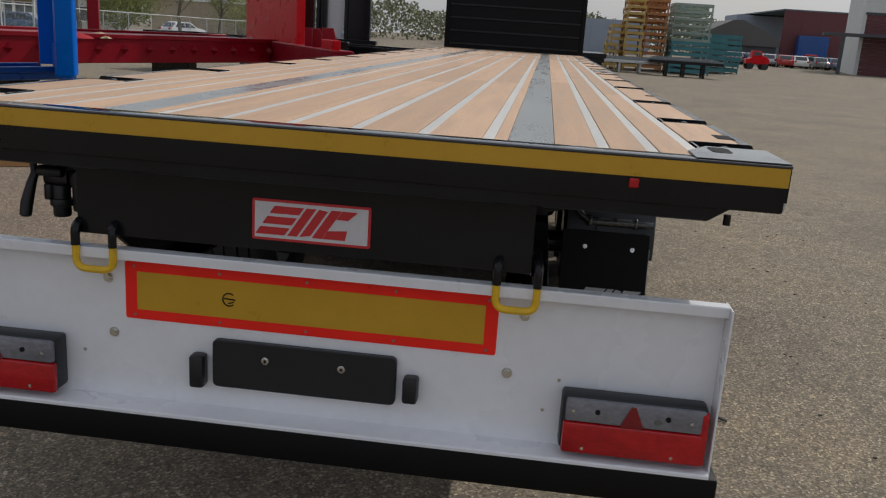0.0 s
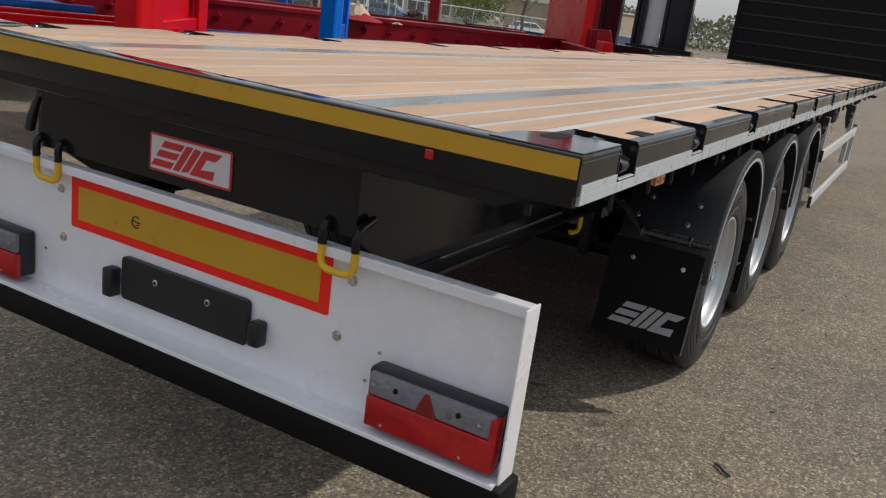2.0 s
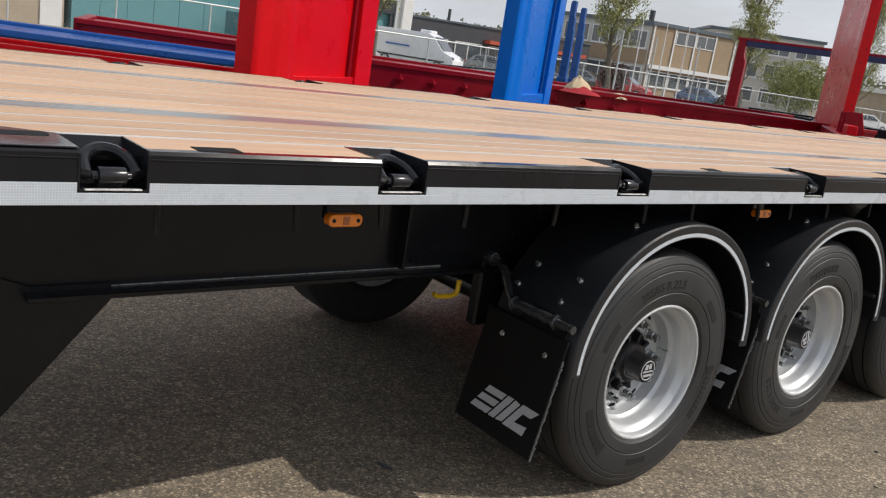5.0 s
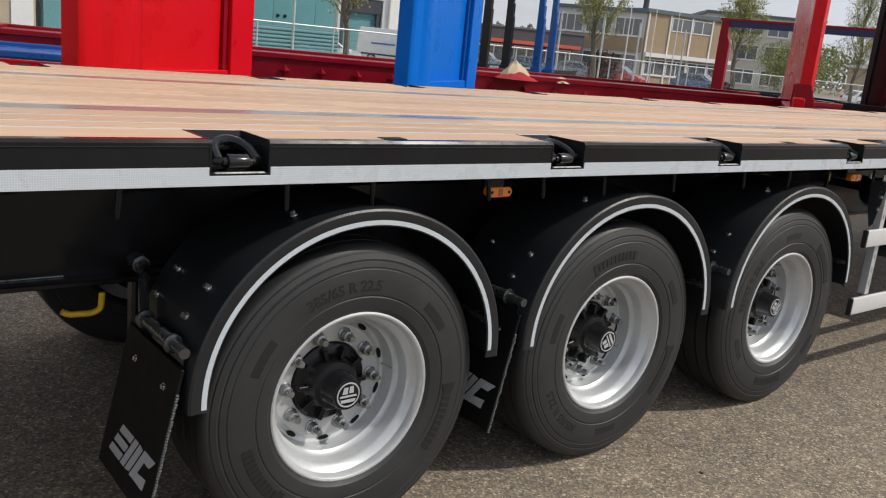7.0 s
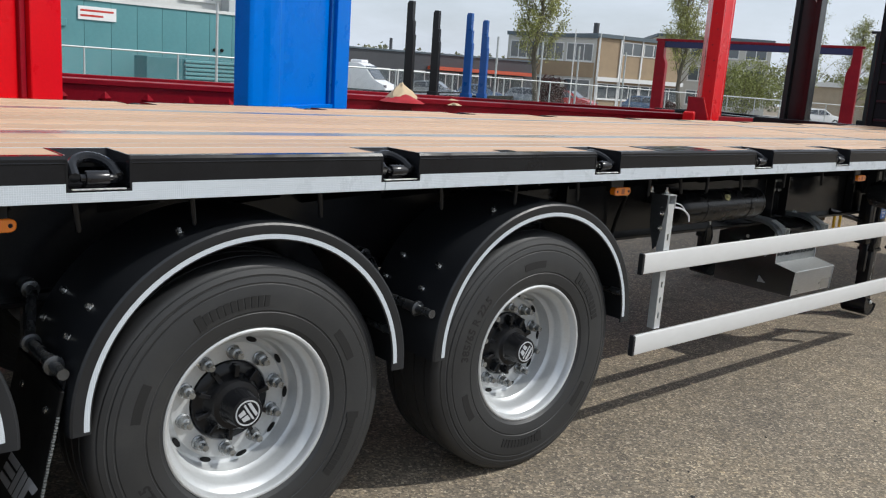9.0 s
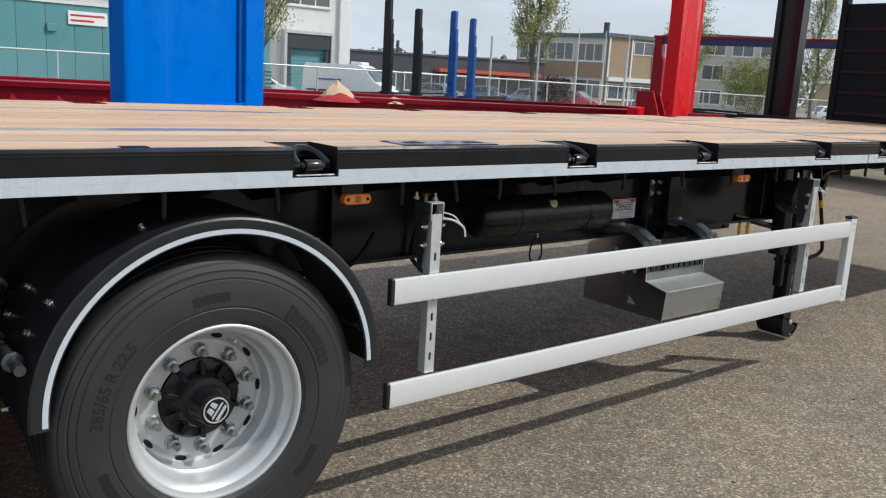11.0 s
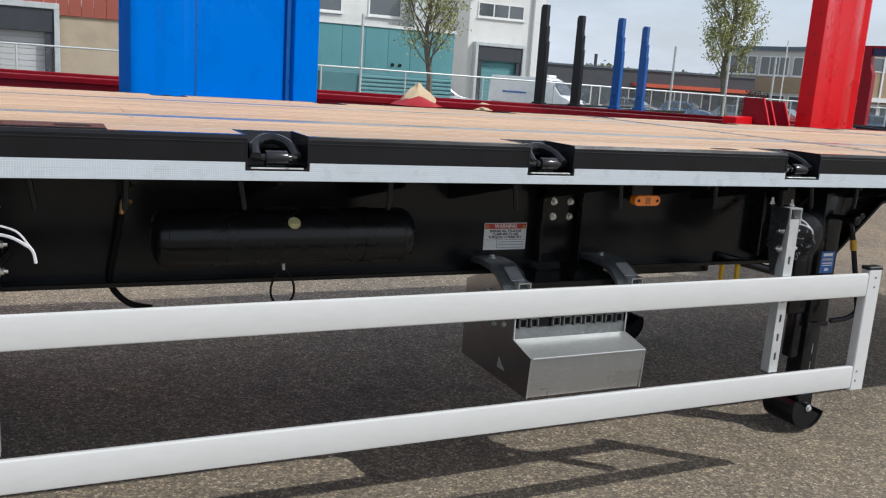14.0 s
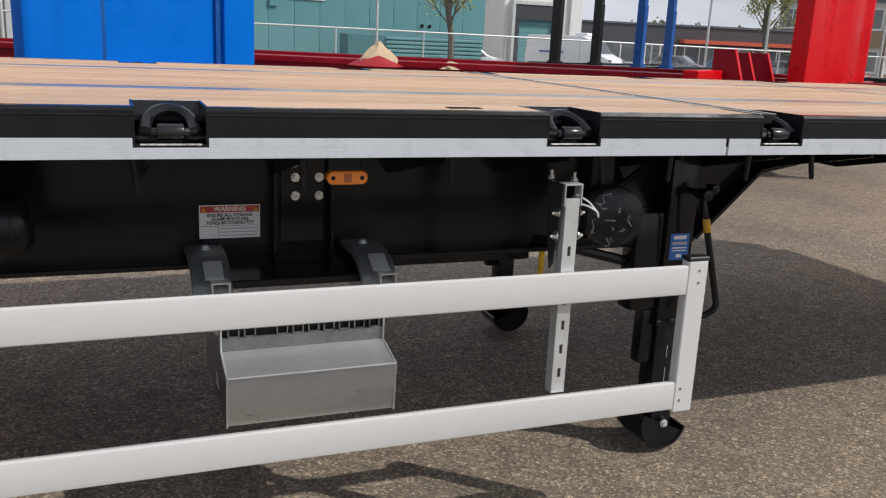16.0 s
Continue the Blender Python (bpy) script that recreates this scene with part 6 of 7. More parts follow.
def car(x, y, rz, paint, label):
    side = [(-2.05, 0.32), (-2.1, 0.62), (-2.0, 0.88), (-1.75, 0.95), (-1.35, 1.38), (-0.9, 1.47), (0.25, 1.46), (0.95, 1.0), (1.75, 0.86), (2.05, 0.66), (2.08, 0.20)]
    glass = [[(-1.5, 0.98), (-1.22, 1.34), (-0.45, 1.39), (-0.45, 0.97)], [(-0.38, 0.97), (-0.38, 1.39), (0.2, 1.38), (0.78, 0.98)]]
    t, body = vehicle("parked_car", x, y, rz, side, glass, 1.75, 0.31, (-1.3, 1.28), paint, label, "car")
    own = prism([(0.30, 1.455), (0.99, 1.012), (1.0, 1.03), (0.32, 1.475)], "y", -0.66, 0.66)
    part("windscreen", own, GLASS_DARK, t)
    part("rear_window", prism([(-1.76, 0.97), (-1.38, 1.37), (-1.40, 1.39), (-1.79, 0.99)], "y", -0.64, 0.64), GLASS_DARK, t)
    for s in (1, -1):
        part("headlight", box(1.93, 2.07, s * 0.55, s * 0.82, 0.62, 0.76, 0.02), LENS_CLEAR, t)
        part("tail_light", box(-2.09, -1.98, s * 0.6, s * 0.84, 0.72, 0.92, 0.02), LENS_RED, t)


CAR_PAINTS = [mat("car_blue", (0.10, 0.16, 0.25), rough=0.25, metal=0.4, var=0.04, coat=0.5), mat("car_red", (0.42, 0.03, 0.025), rough=0.25, var=0.04, coat=0.5), mat("car_grey", (0.22, 0.24, 0.25), rough=0.25, metal=0.5, var=0.04, coat=0.5),
              mat("car_silver", (0.50, 0.51, 0.52), rough=0.25, metal=0.5, var=0.04, coat=0.5), mat("car_white", (0.75, 0.75, 0.74), rough=0.25, var=0.03, coat=0.5)]
for x, y, rz, k, words in ((-48.0, 45.0, 35, 2, "grey hatchback parked at the kerb"), (-46.5, 48.6, 35, 0, "blue-grey hatchback parked at the kerb"), (-45.0, 52.4, 35, 2, "grey hatchback parked at the kerb"), (-40.0, 51.5, 20, 1, "red hatchback parked at the kerb"),
                           (-37.0, 57.5, 15, 0, "blue-grey hatchback parked at the kerb"), (-33.5, 77.0, 60, 4, "white hatchback parked at the kerb"), (-36.5, 24.0, 90, 3, "silver car parked by the teal shed")):
    car(x, y, rz, CAR_PAINTS[k], words)

van_side = [(-2.9, 0.35), (-2.95, 0.7), (-2.92, 2.1), (-2.8, 2.3), (0.9, 2.32), (1.35, 2.15), (2.05, 1.35), (2.7, 1.08), (2.9, 0.85), (2.92, 0.38)]
van, _ = vehicle("delivery_van", -42.6, 33.6, 30, van_side, [[(0.75, 1.35), (0.8, 1.95), (1.3, 1.95), (1.75, 1.35), (1.2, 1.25)]], 2.0, 0.35, (-1.85, 1.85), mat("van_white", (0.78, 0.79, 0.80), rough=0.3, var=0.03, coat=0.4, dirt=(0.6, 0.6, 0.58), dirt_amount=0.3), "white high-roof delivery van with a roof unit", "van")
part("windscreen", prism([(1.40, 2.12), (2.08, 1.36), (2.10, 1.38), (1.43, 2.15)], "y", -0.78, 0.78), GLASS_DARK, van)
part("roof_unit", box(0.2, 1.0, -0.5, 0.5, 2.30, 2.50, 0.06, 2), WHITE, van)
for s in (1, -1):
    part("headlight", box(2.66, 2.88, s * 0.7, s * 0.95, 0.85, 1.05, 0.02), LENS_CLEAR, van)
part("side_moulding", box(-2.6, 2.3, -1.012, -0.99, 0.62, 0.72, 0.005), CAR_BLACK, van)
part("side_sign", box(-1.9, -0.2, -1.004, -0.985, 1.30, 1.40, 0.0), STICKER_BLUE, van)

# ---- buildings along the street ----
TEAL = mat("teal_cladding", (0.10, 0.27, 0.29), rough=0.5, var=0.06, scale=0.6, fine=6, dirt=(0.16, 0.32, 0.33), dirt_amount=0.4, dirt_scale=0.5)
TEAL_DARK = mat("teal_louvre", (0.05, 0.17, 0.19), rough=0.5, var=0.08)
RENDER_WHITE = mat("white_render", (0.66, 0.66, 0.63), rough=0.75, var=0.05, scale=0.5, fine=8, dirt=(0.5, 0.5, 0.47), dirt_amount=0.5, dirt_scale=0.6)
PANEL_GREY = mat("grey_panel", (0.50, 0.49, 0.44), rough=0.6, var=0.06, scale=0.6, fine=6)
BEIGE = mat("beige_brick", (0.40, 0.33, 0.24), rough=0.85, var=0.12, scale=1.0, fine=18, bump=0.3, bump_scale=12)
RUST_CLAD = mat("rust_cladding", (0.30, 0.075, 0.05), rough=0.55, var=0.1, scale=1, fine=10)
TAN_BRICK = mat("tan_brick", (0.33, 0.245, 0.155), rough=0.85, var=0.10, scale=1.2, fine=14, bump=0.3, bump_scale=10)
CHARCOAL = mat("charcoal_cladding", (0.065, 0.068, 0.075), rough=0.55, var=0.1, scale=0.8, fine=6)
ROOF_TRIM = mat("roof_trim", (0.10, 0.13, 0.15), rough=0.5, var=0.1)
WIN_FRAME = mat("window_frame_white", (0.70, 0.70, 0.68), rough=0.5, var=0.04)
SHUTTER = mat("roller_shutter", (0.46, 0.47, 0.47), rough=0.5, var=0.06, stretch=(1, 1, 6), scale=3)
DOCK_BLACK = mat("dock_shelter", (0.035, 0.04, 0.048), rough=0.6, var=0.2, scale=3)
ORANGE_BAND = mat("orange_fascia", (0.55, 0.10, 0.05), rough=0.5, var=0.06)


GLASS_FAR = glass_material("office_glass", (0.085, 0.10, 0.11), 0.08)


def wall_window(parent, x0, x1, z0, z1, y, panes=2, sill=True):
    """A window set in a face that looks along local -y: frame, panes and sill."""
    w = 0.09
    xs = [v for k in range(panes + 1) for v in (x0 + (x1 - x0 - w) * k / panes, x0 + (x1 - x0 - w) * k / panes + w)]
    fr = grid_frame(xs, [z0, z0 + w, z1 - w, z1], {(2 * k + 1, 1) for k in range(panes)}, y - 0.05, y + 0.06)
    win = part("window", fr, WIN_FRAME, parent)
    for k in range(panes):
        xx = x0 + (x1 - x0 - w) * k / panes
        part("pane", box(xx + w, xx + (x1 - x0 - w) / panes, y - 0.02, y + 0.0, z0 + w, z1 - w), GLASS_FAR, win)
    if sill:
        part("sill", box(x0 - 0.05, x1 + 0.05, y - 0.12, y, z0 - 0.08, z0 - 0.003), WIN_FRAME, win)


def panelled_wall(parent, x0, x1, z0, z1, y, depth, material, step, name="wall_panel"):
    n = max(1, round((x1 - x0) / step))
    w = (x1 - x0) / n
    me = finish(name, box(0.006, w - 0.006, 0, depth, z0, z1, 0.008), material)
    for k in range(n):
        part(name, me, material, parent, m=Matrix.Translation((x0 + w * k, y, 0)))


def dock(parent, x, y, w, h, door, z0=0.0):
    bm = box(x, x + 0.22, y - 0.5, y, z0, z0 + h, 0.02)
    box(x + w - 0.22, x + w, y - 0.5, y, z0, z0 + h, 0.02, 1, bm)
    box(x, x + w, y - 0.5, y, z0 + h, z0 + h + 0.25, 0.02, 1, bm)
    sh = part("dock_shelter", bm, POST_GREY, parent)
    part("dock_flap", prism([(x + 0.22, z0 + h), (x + w - 0.22, z0 + h), (x + w - 0.30, z0 + h - 0.95), (x + 0.30, z0 + h - 0.95)], "y", y - 0.42, y - 0.38), DOCK_BLACK, sh)
    for a, c in ((x + 0.22, x + 0.60), (x + w - 0.60, x + w - 0.22)):
        part("dock_flap", box(a, c, y - 0.36, y - 0.32, z0, z0 + h - 0.02), DOCK_BLACK, sh)
    me = finish("shutter_slat", box(x + 0.3, x + w - 0.3, y - 0.06, y - 0.01, 0, 0.24, 0.012), door)
    for k in range(int(h / 0.25)):
        part("shutter_slat", me, door, sh, m=Matrix.Translation((0, 0, z0 + 0.25 * k)))


# beige warehouse with dock doors (its face looks to +x: local x runs along +y)
FACE = 90
bw = thing("beige_warehouse", "beige brick warehouse with rust-red cladding and dock doors", "building", (-38.0, -32.0, 0), rz=FACE)
part("wall", box(0, 42.6, 0.0, 14.0, 0, 3.95), BEIGE, bw)
panelled_wall(bw, 0, 42.6, 3.5, 8.6, -0.10, 0.1, RUST_CLAD, 0.5)
part("roof", box(-0.2, 43.2, -0.15, 14.2, 8.6, 8.85), ROOF_TRIM, bw)
for x in (21.0, 28.3, 35.6):
    dock(bw, x, -0.11, 3.1, 3.7, SHUTTER)
part("door", box(41.6, 42.5, -0.06, -0.01, 0.0, 2.3, 0.01), WIN_FRAME, bw)

teal = thing("teal_shed", "teal panel-clad shed with white roof edge and sign", "building", (-38.0, 10.9, 0), rz=FACE)
panelled_wall(teal, 0, 14.7, 0, 4.1, 0.0, 0.25, TEAL, 1.2)
part("roof", box(-0.1, 14.8, -0.06, 3.4, 4.1, 4.25), WIN_FRAME, teal)
part("back_wall", box(0, 14.7, 0.3, 3.3, 0, 4.08), TEAL, teal)
lv = thing("louvred_unit", "teal louvred plant unit in front of the shed", "plant unit", (-35.6, 17.8, 0), rz=FACE)
part("unit_body", box(0, 6.7, 0.05, 1.6, 0, 1.78, 0.02), TEAL_DARK, lv)
slat_me = finish("louvre_slat", box(1.8, 6.65, -0.06, 0.05, 0, 0.14, 0.03), TEAL)
for k in range(9):
    part("louvre_slat", slat_me, TEAL, lv, m=Matrix.Translation((0, 0, 0.06 + 0.19 * k)))
sg = part("sign", box(4.62, 6.35, -0.07, -0.01, 3.22, 3.82, 0.01), STICKER, teal)
for z, a, c in ((3.59, 4.72, 6.22), (3.36, 4.72, 5.75)):
    part("sign_bar", box(a, c, -0.076, -0.068, z, z + 0.09), STICKER_RED, sg)
part("meter_box", box(3.7, 4.1, -0.12, -0.01, 2.85, 3.2, 0.02), TEAL, teal)
for x in (11.3, 11.7):
    part("wall_vent", cyl((x, -0.05, 2.3), (x, 0.0, 2.3), 0.09, 10), INK, teal)

wb = thing("white_warehouse", "white rendered warehouse block with a loading dock and upper window", "building", (-50.0, 32.2, 0), rz=FACE)
part("wall", box(0, 4.9, 0.0, 16.0, 0, 10.5, 0.02), RENDER_WHITE, wb)
part("corner_pilaster", box(4.903, 5.8, -0.25, 16.0, 0, 10.6, 0.02), WIN_FRAME, wb)
dock(wb, 0.4, -0.01, 3.9, 4.3, TEAL)
wall_window(wb, 0.6, 4.2, 6.2, 7.2, -0.005, 3)
hb = thing("grey_hall", "tall pale grey hall behind the teal shed", "building", (-43.0, 9.0, 0), rz=FACE)
part("wall", box(0, 17.5, 0, 10, 0, 9.5), RENDER_WHITE, hb)
part("wall_band", box(0.0, 7.0, -0.06, 0.0, 4.6, 5.7), RUST_CLAD, hb)
wall_window(hb, 9.0, 12.0, 5.0, 7.6, -0.005, 2)
wall_window(hb, 13.5, 15.5, 5.0, 8.0, -0.005, 1)
part("duct", box(7.8, 8.3, -0.7, -0.02, 4.2, 4.9, 0.03), POST_GREY, hb)
part("duct", box(15.9, 17.2, -1.0, -0.02, 3.9, 6.8, 0.03), POST_GREY, hb)

# charcoal low building, seen between the stakes
db = thing("charcoal_building", "low charcoal-clad commercial building with glazed ground floor", "building", (-58.8, 40.0, 0), rz=75)
part("wall", box(-6, 22.0, 0, 12, 0, 3.75), CHARCOAL, db)
part("roof", box(-6.1, 22.1, -0.1, 12.1, 3.75, 3.9), ROOF_TRIM, db)
part("fascia", box(11.0, 21.0, -1.2, -0.02, 2.45, 2.75), ORANGE_BAND, db)
for k in range(8):
    wall_window(db, -5.0 + k * 3.3, -2.4 + k * 3.3, 0.7, 2.3, -0.005, 2, False)
part("roof_vent", cyl((9.0, 4.0, 3.85), (9.0, 4.0, 5.0), 0.15, 8), CHARCOAL, db)
part("roof_vent", cyl((0.0, 5.0, 3.85), (0.0, 5.0, 5.6), 0.06, 6), CHARCOAL, db)

# two-storey brick office, its corner towards the yard
ob1 = thing("brick_office", "two-storey tan brick office with ribbon windows and flat roof", "building", (-51.3, 67.6, 0), rz=81)
part("wall", box(0, 11.5, 0, 12, 0, 6.7), TAN_BRICK, ob1)
part("roof", box(-0.2, 11.7, -0.2, 12.2, 6.7, 7.05), ROOF_TRIM, ob1)
for k in range(4):
    if k in (1, 2):
        wall_window(ob1, 0.4 + k * 2.8, 3.0 + k * 2.8, 5.2, 6.5, -0.005, 2, False)
    wall_window(ob1, 0.4 + k * 2.8, 3.0 + k * 2.8, 0.9, 2.4, -0.005, 2)
for k in range(5):
    part("pilaster", box(0.1 + k * 2.8, 0.28 + k * 2.8, -0.10, -0.02, 0, 6.69), WIN_FRAME, ob1)
part("fascia", box(0, 11.5, -0.5, -0.105, 2.6, 3.0), WIN_FRAME, ob1)
part("chimney", cyl((0.9, 1.5, 7.0), (0.9, 1.5, 8.1), 0.28, 12), CHARCOAL, ob1)
ob2 = thing("office_wing", "pale office wing with white window bands", "building", (-60.0, 64.1, 0), rz=21.7)
part("wall", box(0, 9.3, 0, 10, 0, 6.6), PANEL_GREY, ob2)
part("roof", box(-0.1, 9.4, -0.2, 10.2, 6.6, 6.95), ROOF_TRIM, ob2)
part("wall_band", box(0, 9.2, -0.08, 0, 2.9, 4.3), TAN_BRICK, ob2)
for k in range(3):
    wall_window(ob2, 0.3 + 3.0 * k, 3.0 + 3.0 * k, 4.4, 6.1, -0.005, 3)
    wall_window(ob2, 0.3 + 3.0 * k, 3.0 + 3.0 * k, 0.9, 2.7, -0.005, 2)
ob3 = thing("grey_office_block", "long grey three-storey office block with white window frames", "building", (-55.0, 82.0, 0), rz=45)
part("wall", box(0, 12.2, 0, 12, 0, 8.0), PANEL_GREY, ob3)
part("roof", box(-0.2, 12.4, -0.2, 12.2, 8.0, 8.3), ROOF_TRIM, ob3)
for k in range(4):
    for z in (0.9, 3.5, 6.1):
        wall_window(ob3, 0.6 + k * 2.95, 2.9 + k * 2.95, z, z + 1.6, -0.005, 2)

bh = thing("beige_hall", "low beige hall beyond the offices", "building", (-46.0, 97.0, 0), rz=-4)
part("wall", box(0, 15.0, 0, 9, 0, 3.9), BEIGE, bh)
part("roof", prism([(-0.2, 3.9), (15.2, 3.9), (15.2, 4.0), (3.0, 4.45), (-0.2, 4.1)], "y", -0.3, 9.3), WIN_FRAME, bh)

# flagpoles by the offices
pole_me = finish("flagpole", tube([(0, 0, 0), (0, 0, 5.3)], [0.05, 0.03], 8), WIN_FRAME)
for x, y in ((-33.4, 44.2), (-33.0, 46.2), (-32.6, 48.0)):
    ob = part("flagpole", pole_me, WIN_FRAME, None, "", Matrix.Translation((x, y, -fall(x, y))))
    tagged(ob, "plain white flagpole without a flag", "flagpole", "flagpoles")

# ---- far yard, ahead of the trailer ----
ORANGE_STEEL = mat("orange_steel", (0.36, 0.14, 0.04), rough=0.5, var=0.15, scale=2, dirt=(0.3, 0.14, 0.05), dirt_amount=0.5)
YELLOW_STEEL = mat("ochre_steel", (0.46, 0.30, 0.08), rough=0.5, var=0.15, scale=2)
SAGE_STEEL = mat("sage_steel", (0.30, 0.36, 0.30), rough=0.5, var=0.15, scale=2)
TEAL_STEEL = mat("turquoise_steel", (0.045, 0.18, 0.20), rough=0.5, var=0.15, scale=2)


def frame_stack(x, y, w, d, layers, h, paint, rz, label, bar=0.17):
    """Stacked open steel stillages, each a deep rim on four short posts."""
    t = thing("stillage_stack", label, "stillage stack", (x, y, 0), "stillage stacks", rz=rz)
    rim_bm = grid_frame([0.0, 0.09, w - 0.09, w], [0.0, 0.09, d - 0.09, d], {(1, 1)}, 0.0, -bar)
    bmesh.ops.transform(rim_bm, matrix=Matrix.Translation((0, 0, h - bar)) @ Matrix.Rotation(radians(90), 4, "X") @ Matrix.Diagonal((1, -1, -1, 1)), verts=rim_bm.verts)
    for v in rim_bm.verts:
        v.co.y = abs(v.co.y)
    top = max(v.co.z for v in rim_bm.verts)
    for v in rim_bm.verts:
        v.co.z += h - top
    rim = finish("stillage", rim_bm, paint)
    post = finish("stillage_post", box(0.002, 0.10, 0.002, 0.10, 0.0, h - bar - 0.001, 0.0), paint)
    slat = finish("stillage_slat", box(-0.03, 0.03, 0.091, d - 0.091, h - bar + 0.02, h - 0.03, 0.0), paint)
    rnd = random.Random(int(x * 10))
    for k in range(layers):
        st = part("stillage", rim, paint, t, m=Matrix.Translation((rnd.uniform(-0.05, 0.05), rnd.uniform(-0.04, 0.04), h * k)))
        for a in (0, w - 0.1):
            for c in (0, d - 0.1):
                part("stillage_post", post, paint, st, m=Matrix.Translation((a, c, 0.0)))
        for q in range(1, 5):
            part("stillage_slat", slat, paint, st, m=Matrix.Translation((w * q / 5, 0, 0)))


frame_stack(4.25, 53.8, 0.75, 2.2, 4, 0.41, YELLOW_STEEL, 0, "low stack of ochre steel stillages")
frame_stack(4.62, 54.4, 0.95, 2.2, 7, 0.40, YELLOW_STEEL, 3, "stack of ochre steel stillages")
frame_stack(5.40, 54.0, 1.15, 2.2, 11, 0.40, YELLOW_STEEL, 0, "tall stack of ochre steel stillages")
frame_stack(6.62, 54.2, 1.35, 2.2, 11, 0.405, ORANGE_STEEL, -2, "tall stack of orange steel stillages")
frame_stack(5.6, 57.2, 2.6, 2.2, 11, 0.40, ORANGE_STEEL, 0, "tall stack of orange steel stillages")
frame_stack(8.55, 56.0, 2.45, 2.2, 10, 0.44, SAGE_STEEL, 0, "tall stack of sage-green steel stillages")
frame_stack(8.8, 59.0, 2.4, 2.2, 10, 0.43, SAGE_STEEL, 2, "tall stack of sage-green steel stillages")
frame_stack(8.25, 53.3, 2.5, 2.2, 6, 0.335, TEAL_STEEL, 0, "stack of turquoise steel stillages", 0.22)
frame_stack(11.0, 59.5, 1.9, 2.2, 6, 0.40, TEAL_STEEL, 2, "stack of turquoise steel stillages", 0.26)
frame_stack(12.3, 62.6, 2.15, 2.2, 7, 0.385, TEAL_STEEL, -2, "stack of turquoise steel stillages", 0.28)


def flat_wagon(x, y, L, rz, top, paint, label, legs):
    t = thing("low_wagon", label, "low wagon", (x, y, 0), "low wagons", rz=rz)
    part("wagon_deck", box(0, L, 0, 1.6, top - 0.16, top, 0.01), paint, t)
    for a in legs:
        part("wagon_leg", box(a, a + 0.14, 0.1, 0.22, 0, top - 0.161, 0.005), paint, t)
        part("wagon_leg", box(a, a + 0.14, 1.3, 1.42, 0, top - 0.161, 0.005), paint, t)
    for k in range(4):
        part("stored_bar", box(0.1 * k, L - 0.15 * k, 0.2 + 0.3 * k, 0.34 + 0.3 * k, top + 0.002, top + 0.10 + 0.03 * k, 0.004), GALV_DARK, t)


flat_wagon(3.75, 49.5, 3.4, 0, 0.72, RAIL_WHITE, "pale trestle table with stacked bars", (1.1, 2.3))
flat_wagon(6.4, 48.0, 4.1, -3, 0.88, BLACK, "black low wagon loaded with steel bars", (0.95, 1.9, 3.0))
# black trailer parked ahead, with its own headboard
pt = thing("parked_trailer", "black trailer with a headboard parked across the yard", "trailer", (1.38, 46.0, 0))
part("trailer_deck", box(0, 2.5, 0, 7.5, 0.78, 1.02, 0.02), BLACK, pt)
part("trailer_headboard", box(0.0, 1.2, 0.05, 0.13, 1.021, 2.43, 0.01), HEAD_BLACK, pt)
for a in (0.15, 1.95):
    for b in (0.8, 2.1, 5.6):
        part("trailer_wheel", cyl((a, b, 0.42), (a + 0.35, b, 0.42), 0.42, 18, bevel=0.03), TYRE, pt)
for b in (0.1, 3.6):
    part("cross_beam", box(0.1, 2.4, b, b + 0.12, 0.55, 0.779, 0.01), BLACK, pt)


def red_machine(x, y, s):
    t = thing("red_machine", "red yard machine on black wheels", "machine", (x, y, 0), "red machines")
    part("machine_body", prism([(-1.2 * s, 0.5), (1.2 * s, 0.5), (1.3 * s, 0.95), (0.9 * s, 1.25), (0.5 * s, 1.3), (0.3 * s, 1.75), (-0.6 * s, 1.75), (-0.7 * s, 1.05), (-1.3 * s, 0.95)], "y", -0.6, 0.6, 0.05), RED_PAINT, t)
    part("machine_window", box(-0.5 * s, 0.2 * s, -0.612, -0.603, 1.3, 1.65), GLASS_DARK, t)
    for a in (-0.8, 0.8):
        for b in (-0.75, 0.75):
            part("machine_wheel", cyl((a * s, b - 0.12, 0.30), (a * s, b + 0.12, 0.30), 0.30, 16), TYRE, t)


red_machine(20.8, 85.0, 0.85)
red_machine(34.3, 114.0, 1.25)
for k in range(27):
    rnd = random.Random(k)
    yy = 108 + 6.5 * (k // 9) + rnd.uniform(-1, 1)
    car(0.212 * yy + 0.4 + (k % 9) * 1.95 - (k // 9) * 0.5 + rnd.uniform(-0.2, 0.2), yy, 90 + rnd.uniform(-8, 8), CAR_PAINTS[(k * 3 + 2 + k // 9) % 5], "car in a row on the far side of the yard")
bc = thing("blue_container", "blue box body standing behind the parked cars", "container", (36.3, 128.5, 0))
part("container_body", box(0, 4.2, 0, 1.2, 0.0, 4.3, 0.03), DARK_BLUE, bc)
for k in range(9):
    part("container_rib", box(0.2 + 0.45 * k, 0.3 + 0.45 * k, -0.05, -0.001, 0.15, 4.15, 0.01), DARK_BLUE, bc)
MAROON = mat("maroon_cladding", (0.13, 0.035, 0.04), rough=0.6, var=0.08, scale=0.4, fine=5)
SLATE = mat("slate_roof", (0.10, 0.095, 0.09), rough=0.7, var=0.12, scale=0.5, fine=6)
GREYBLUE = mat("greyblue_cladding", (0.30, 0.34, 0.40), rough=0.6, var=0.06, scale=0.4, fine=5)
mb = thing("maroon_hall", "long hall clad in plain maroon sheets", "building", (34.2, 130, 0))
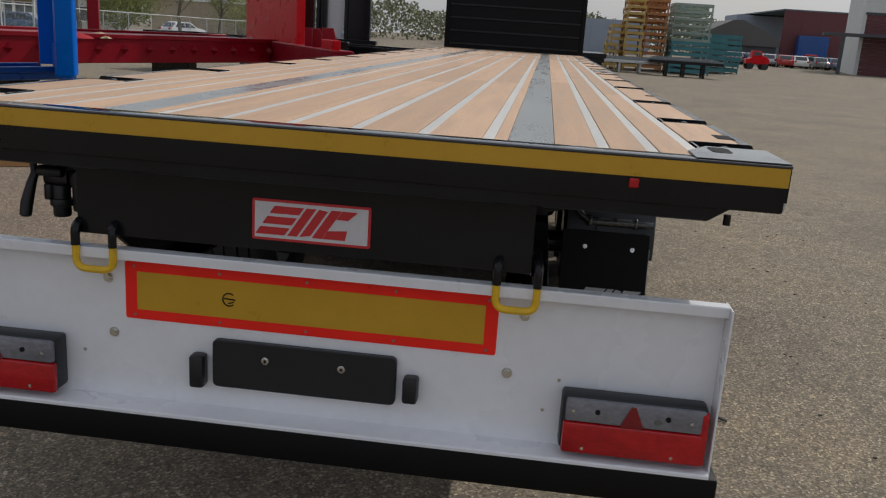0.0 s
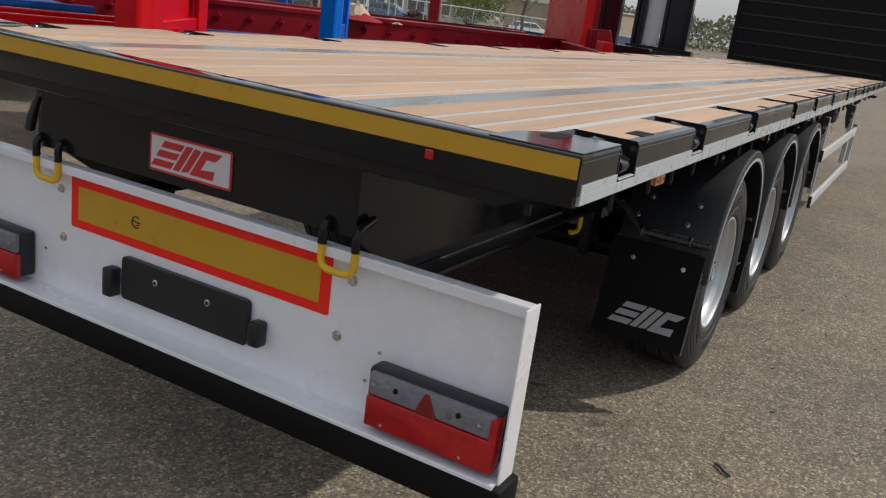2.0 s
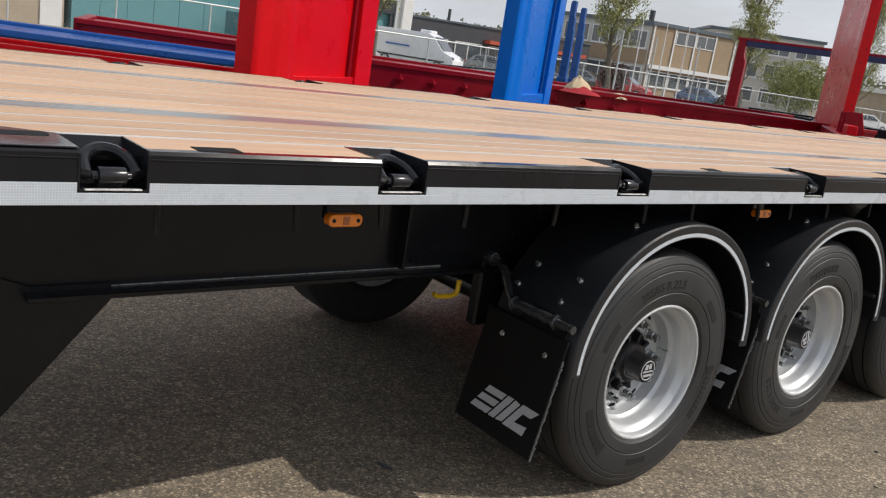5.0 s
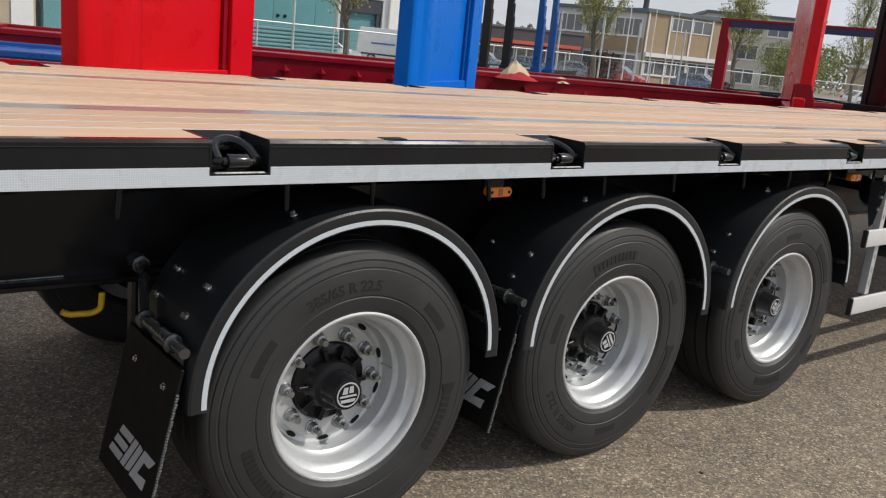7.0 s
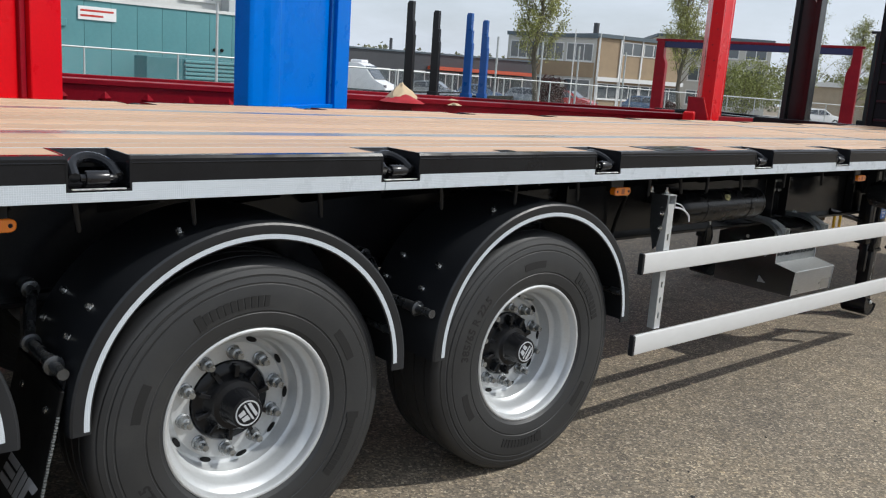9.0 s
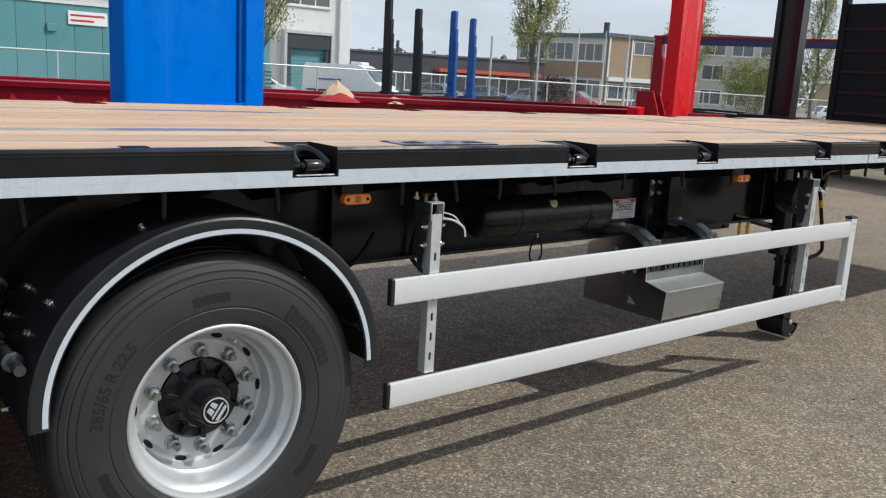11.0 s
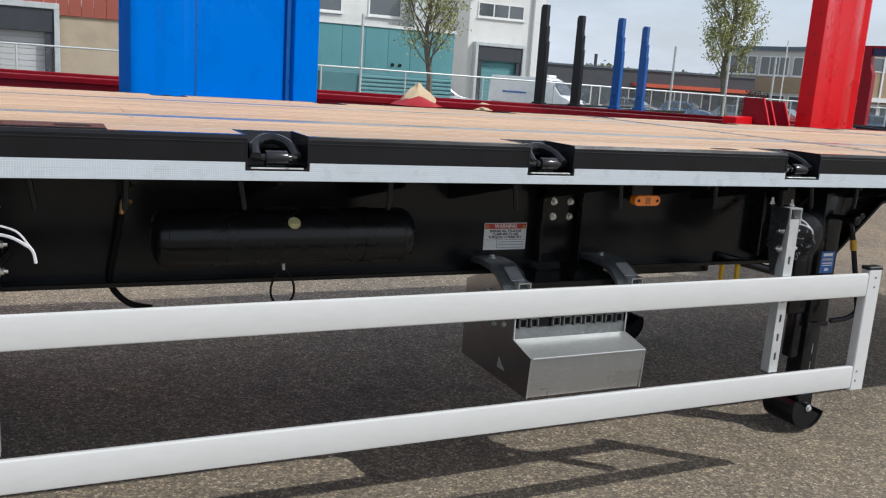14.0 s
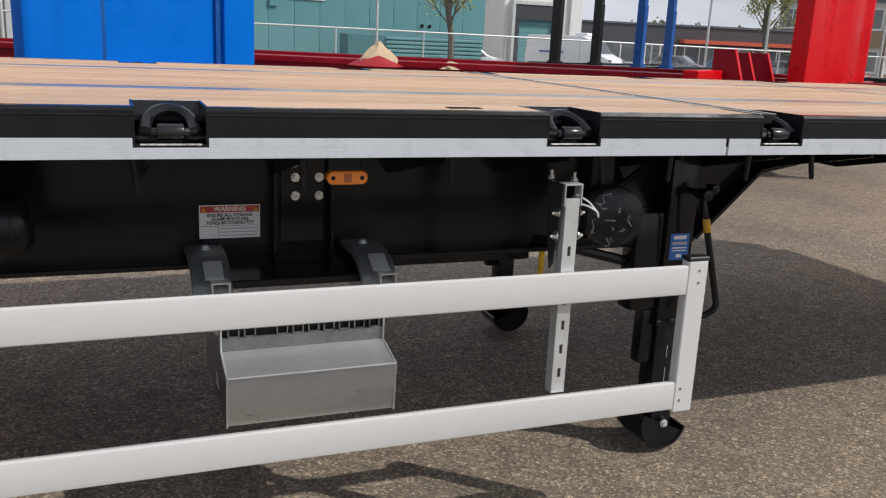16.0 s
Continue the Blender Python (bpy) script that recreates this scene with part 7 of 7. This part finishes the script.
panelled_wall(mb, 0, 13, 0, 7.7, 0, 0.2, MAROON, 2.6)
part("roof", box(-0.2, 13.2, -0.1, 30, 7.7, 7.9), ROOF_TRIM, mb)
sb = thing("gabled_barn", "dark barn with a broad slate roof", "building", (22.4, 124, 0))
part("wall", box(0.3, 9.8, 0, 12, 0, 2.4), CHARCOAL, sb)
part("roof", prism([(0, 2.4), (10.1, 2.4), (10.1, 3.4), (4.9, 5.8), (3.5, 5.75), (0, 4.0)], "y", -0.5, 12.5, 0.0), SLATE, sb)
gb = thing("grey_hall_far", "grey-blue warehouse on the far side of the yard", "building", (31.6, 150, 0))
panelled_wall(gb, 0, 12, 0, 7.5, 0, 10, GREYBLUE, 3.0)
gb2 = thing("grey_hall_far", "grey-blue warehouse on the far side of the yard", "building", (-14.0, 135, 0))
panelled_wall(gb2, 0, 30, 0, 5.3, 0, 10, GREYBLUE, 3.0)
ww = thing("white_workshop", "white workshop with a maroon roller door and canopy", "building", (32.1, 91.5, 0), rz=-12)
part("wall", box(0, 26, 0, 14, 0, 9.6), RENDER_WHITE, ww)
dm = finish("shutter_slat", box(0.35, 11.2, -0.06, 0.0, 0, 0.38, 0.02), MAROON)
for k in range(15):
    part("shutter_slat", dm, MAROON, ww, m=Matrix.Translation((0, 0, 0.4 * k)))
part("door_head", box(0.2, 11.4, -0.12, -0.005, 6.01, 6.25, 0.02), CHARCOAL, ww)
part("canopy", box(-3.6, 9.0, -2.6, -0.1, 3.75, 4.05, 0.02), CHARCOAL, ww)
for x in (-1.9, 8.5):
    part("canopy_post", box(x, x + 0.35, -2.5, -2.2, 0, 3.749, 0.01), CHARCOAL, ww)
for x, y, rz in ((-8.2, 34.0, 60), (-11.0, 40.0, 100)):
    car(x, y, rz, CAR_PAINTS[0], "blue car parked beyond the black trailers")
# distant trees along the horizon
FAR_LEAF = mat("far_foliage", (0.19, 0.20, 0.12), rough=0.9, var=0.3, scale=0.3, island=0.35)
rnd = random.Random(77)
verts, faces = [], []
for k in range(52000):
    a = rnd.uniform(-72, 40)
    d = rnd.uniform(170, 230)
    top = 7.2 + 2.5 * noise.noise(Vector((a * 0.35, 3.0, 0.0))) + 1.5 * noise.noise(Vector((a * 2.0, 1.0, 0.0)))
    c = Vector((math.sin(radians(a)) * d, math.cos(radians(a)) * d, max(0.2, top) * rnd.random() ** 0.7 - fall(math.sin(radians(a)) * d, math.cos(radians(a)) * d)))
    u = Vector((rnd.gauss(0, 1), rnd.gauss(0, 1), rnd.gauss(0, 1))).normalized() * rnd.uniform(0.2, 0.5)
    v = u.cross(Vector((rnd.gauss(0, 1), rnd.gauss(0, 1), rnd.gauss(0, 1)))).normalized() * rnd.uniform(0.15, 0.4)
    i = len(verts)
    verts += [c - u, c + v, c + u, c - v]
    faces.append((i, i + 1, i + 2, i + 3))
me = bpy.data.meshes.new("far_trees")
me.from_pydata(verts, [], faces)
me.materials.append(FAR_LEAF)
tagged(part("far_trees", me, FAR_LEAF), "distant hazy belt of spring trees", "trees", kind="stuff")
# a twig and pebbles on the asphalt
for pts in ([(1.53, 1.545, 0.008), (1.555, 1.52, 0.013), (1.575, 1.495, 0.010), (1.605, 1.478, 0.008)], [(0.612, 1.69, 0.008), (0.645, 1.698, 0.012), (0.682, 1.718, 0.008)]):
    tagged(part("twig", tube(bend(pts, 0.02, 3), 0.0065, 6), CHARCOAL, None, "", Matrix.Translation((0, 0, YARD_Z))), "short dark twig lying on the asphalt", "twig", "twigs")
# loose chips
CHIP = mat("dark_chip", (0.035, 0.032, 0.03), rough=0.8, var=0.2)
rnd = random.Random(31)
chip = bmesh.new()
for k in range(130):
    x, y, r = rnd.uniform(1.5, 3.4), rnd.uniform(-1.5, 10.5), rnd.uniform(0.004, 0.010)
    own = bmesh.new()
    bmesh.ops.create_icosphere(own, subdivisions=1, radius=r)
    for v in own.verts:
        v.co *= rnd.uniform(0.7, 1.2)
    join(chip, own, Matrix.Translation((x, y, YARD_Z + r * 0.3)) @ Matrix.Diagonal((1.5, 1.0, 0.5, 1)))
tagged(part("loose_chips", chip, CHIP), "scattered small dark stone chips on the asphalt", "chips", kind="stuff")
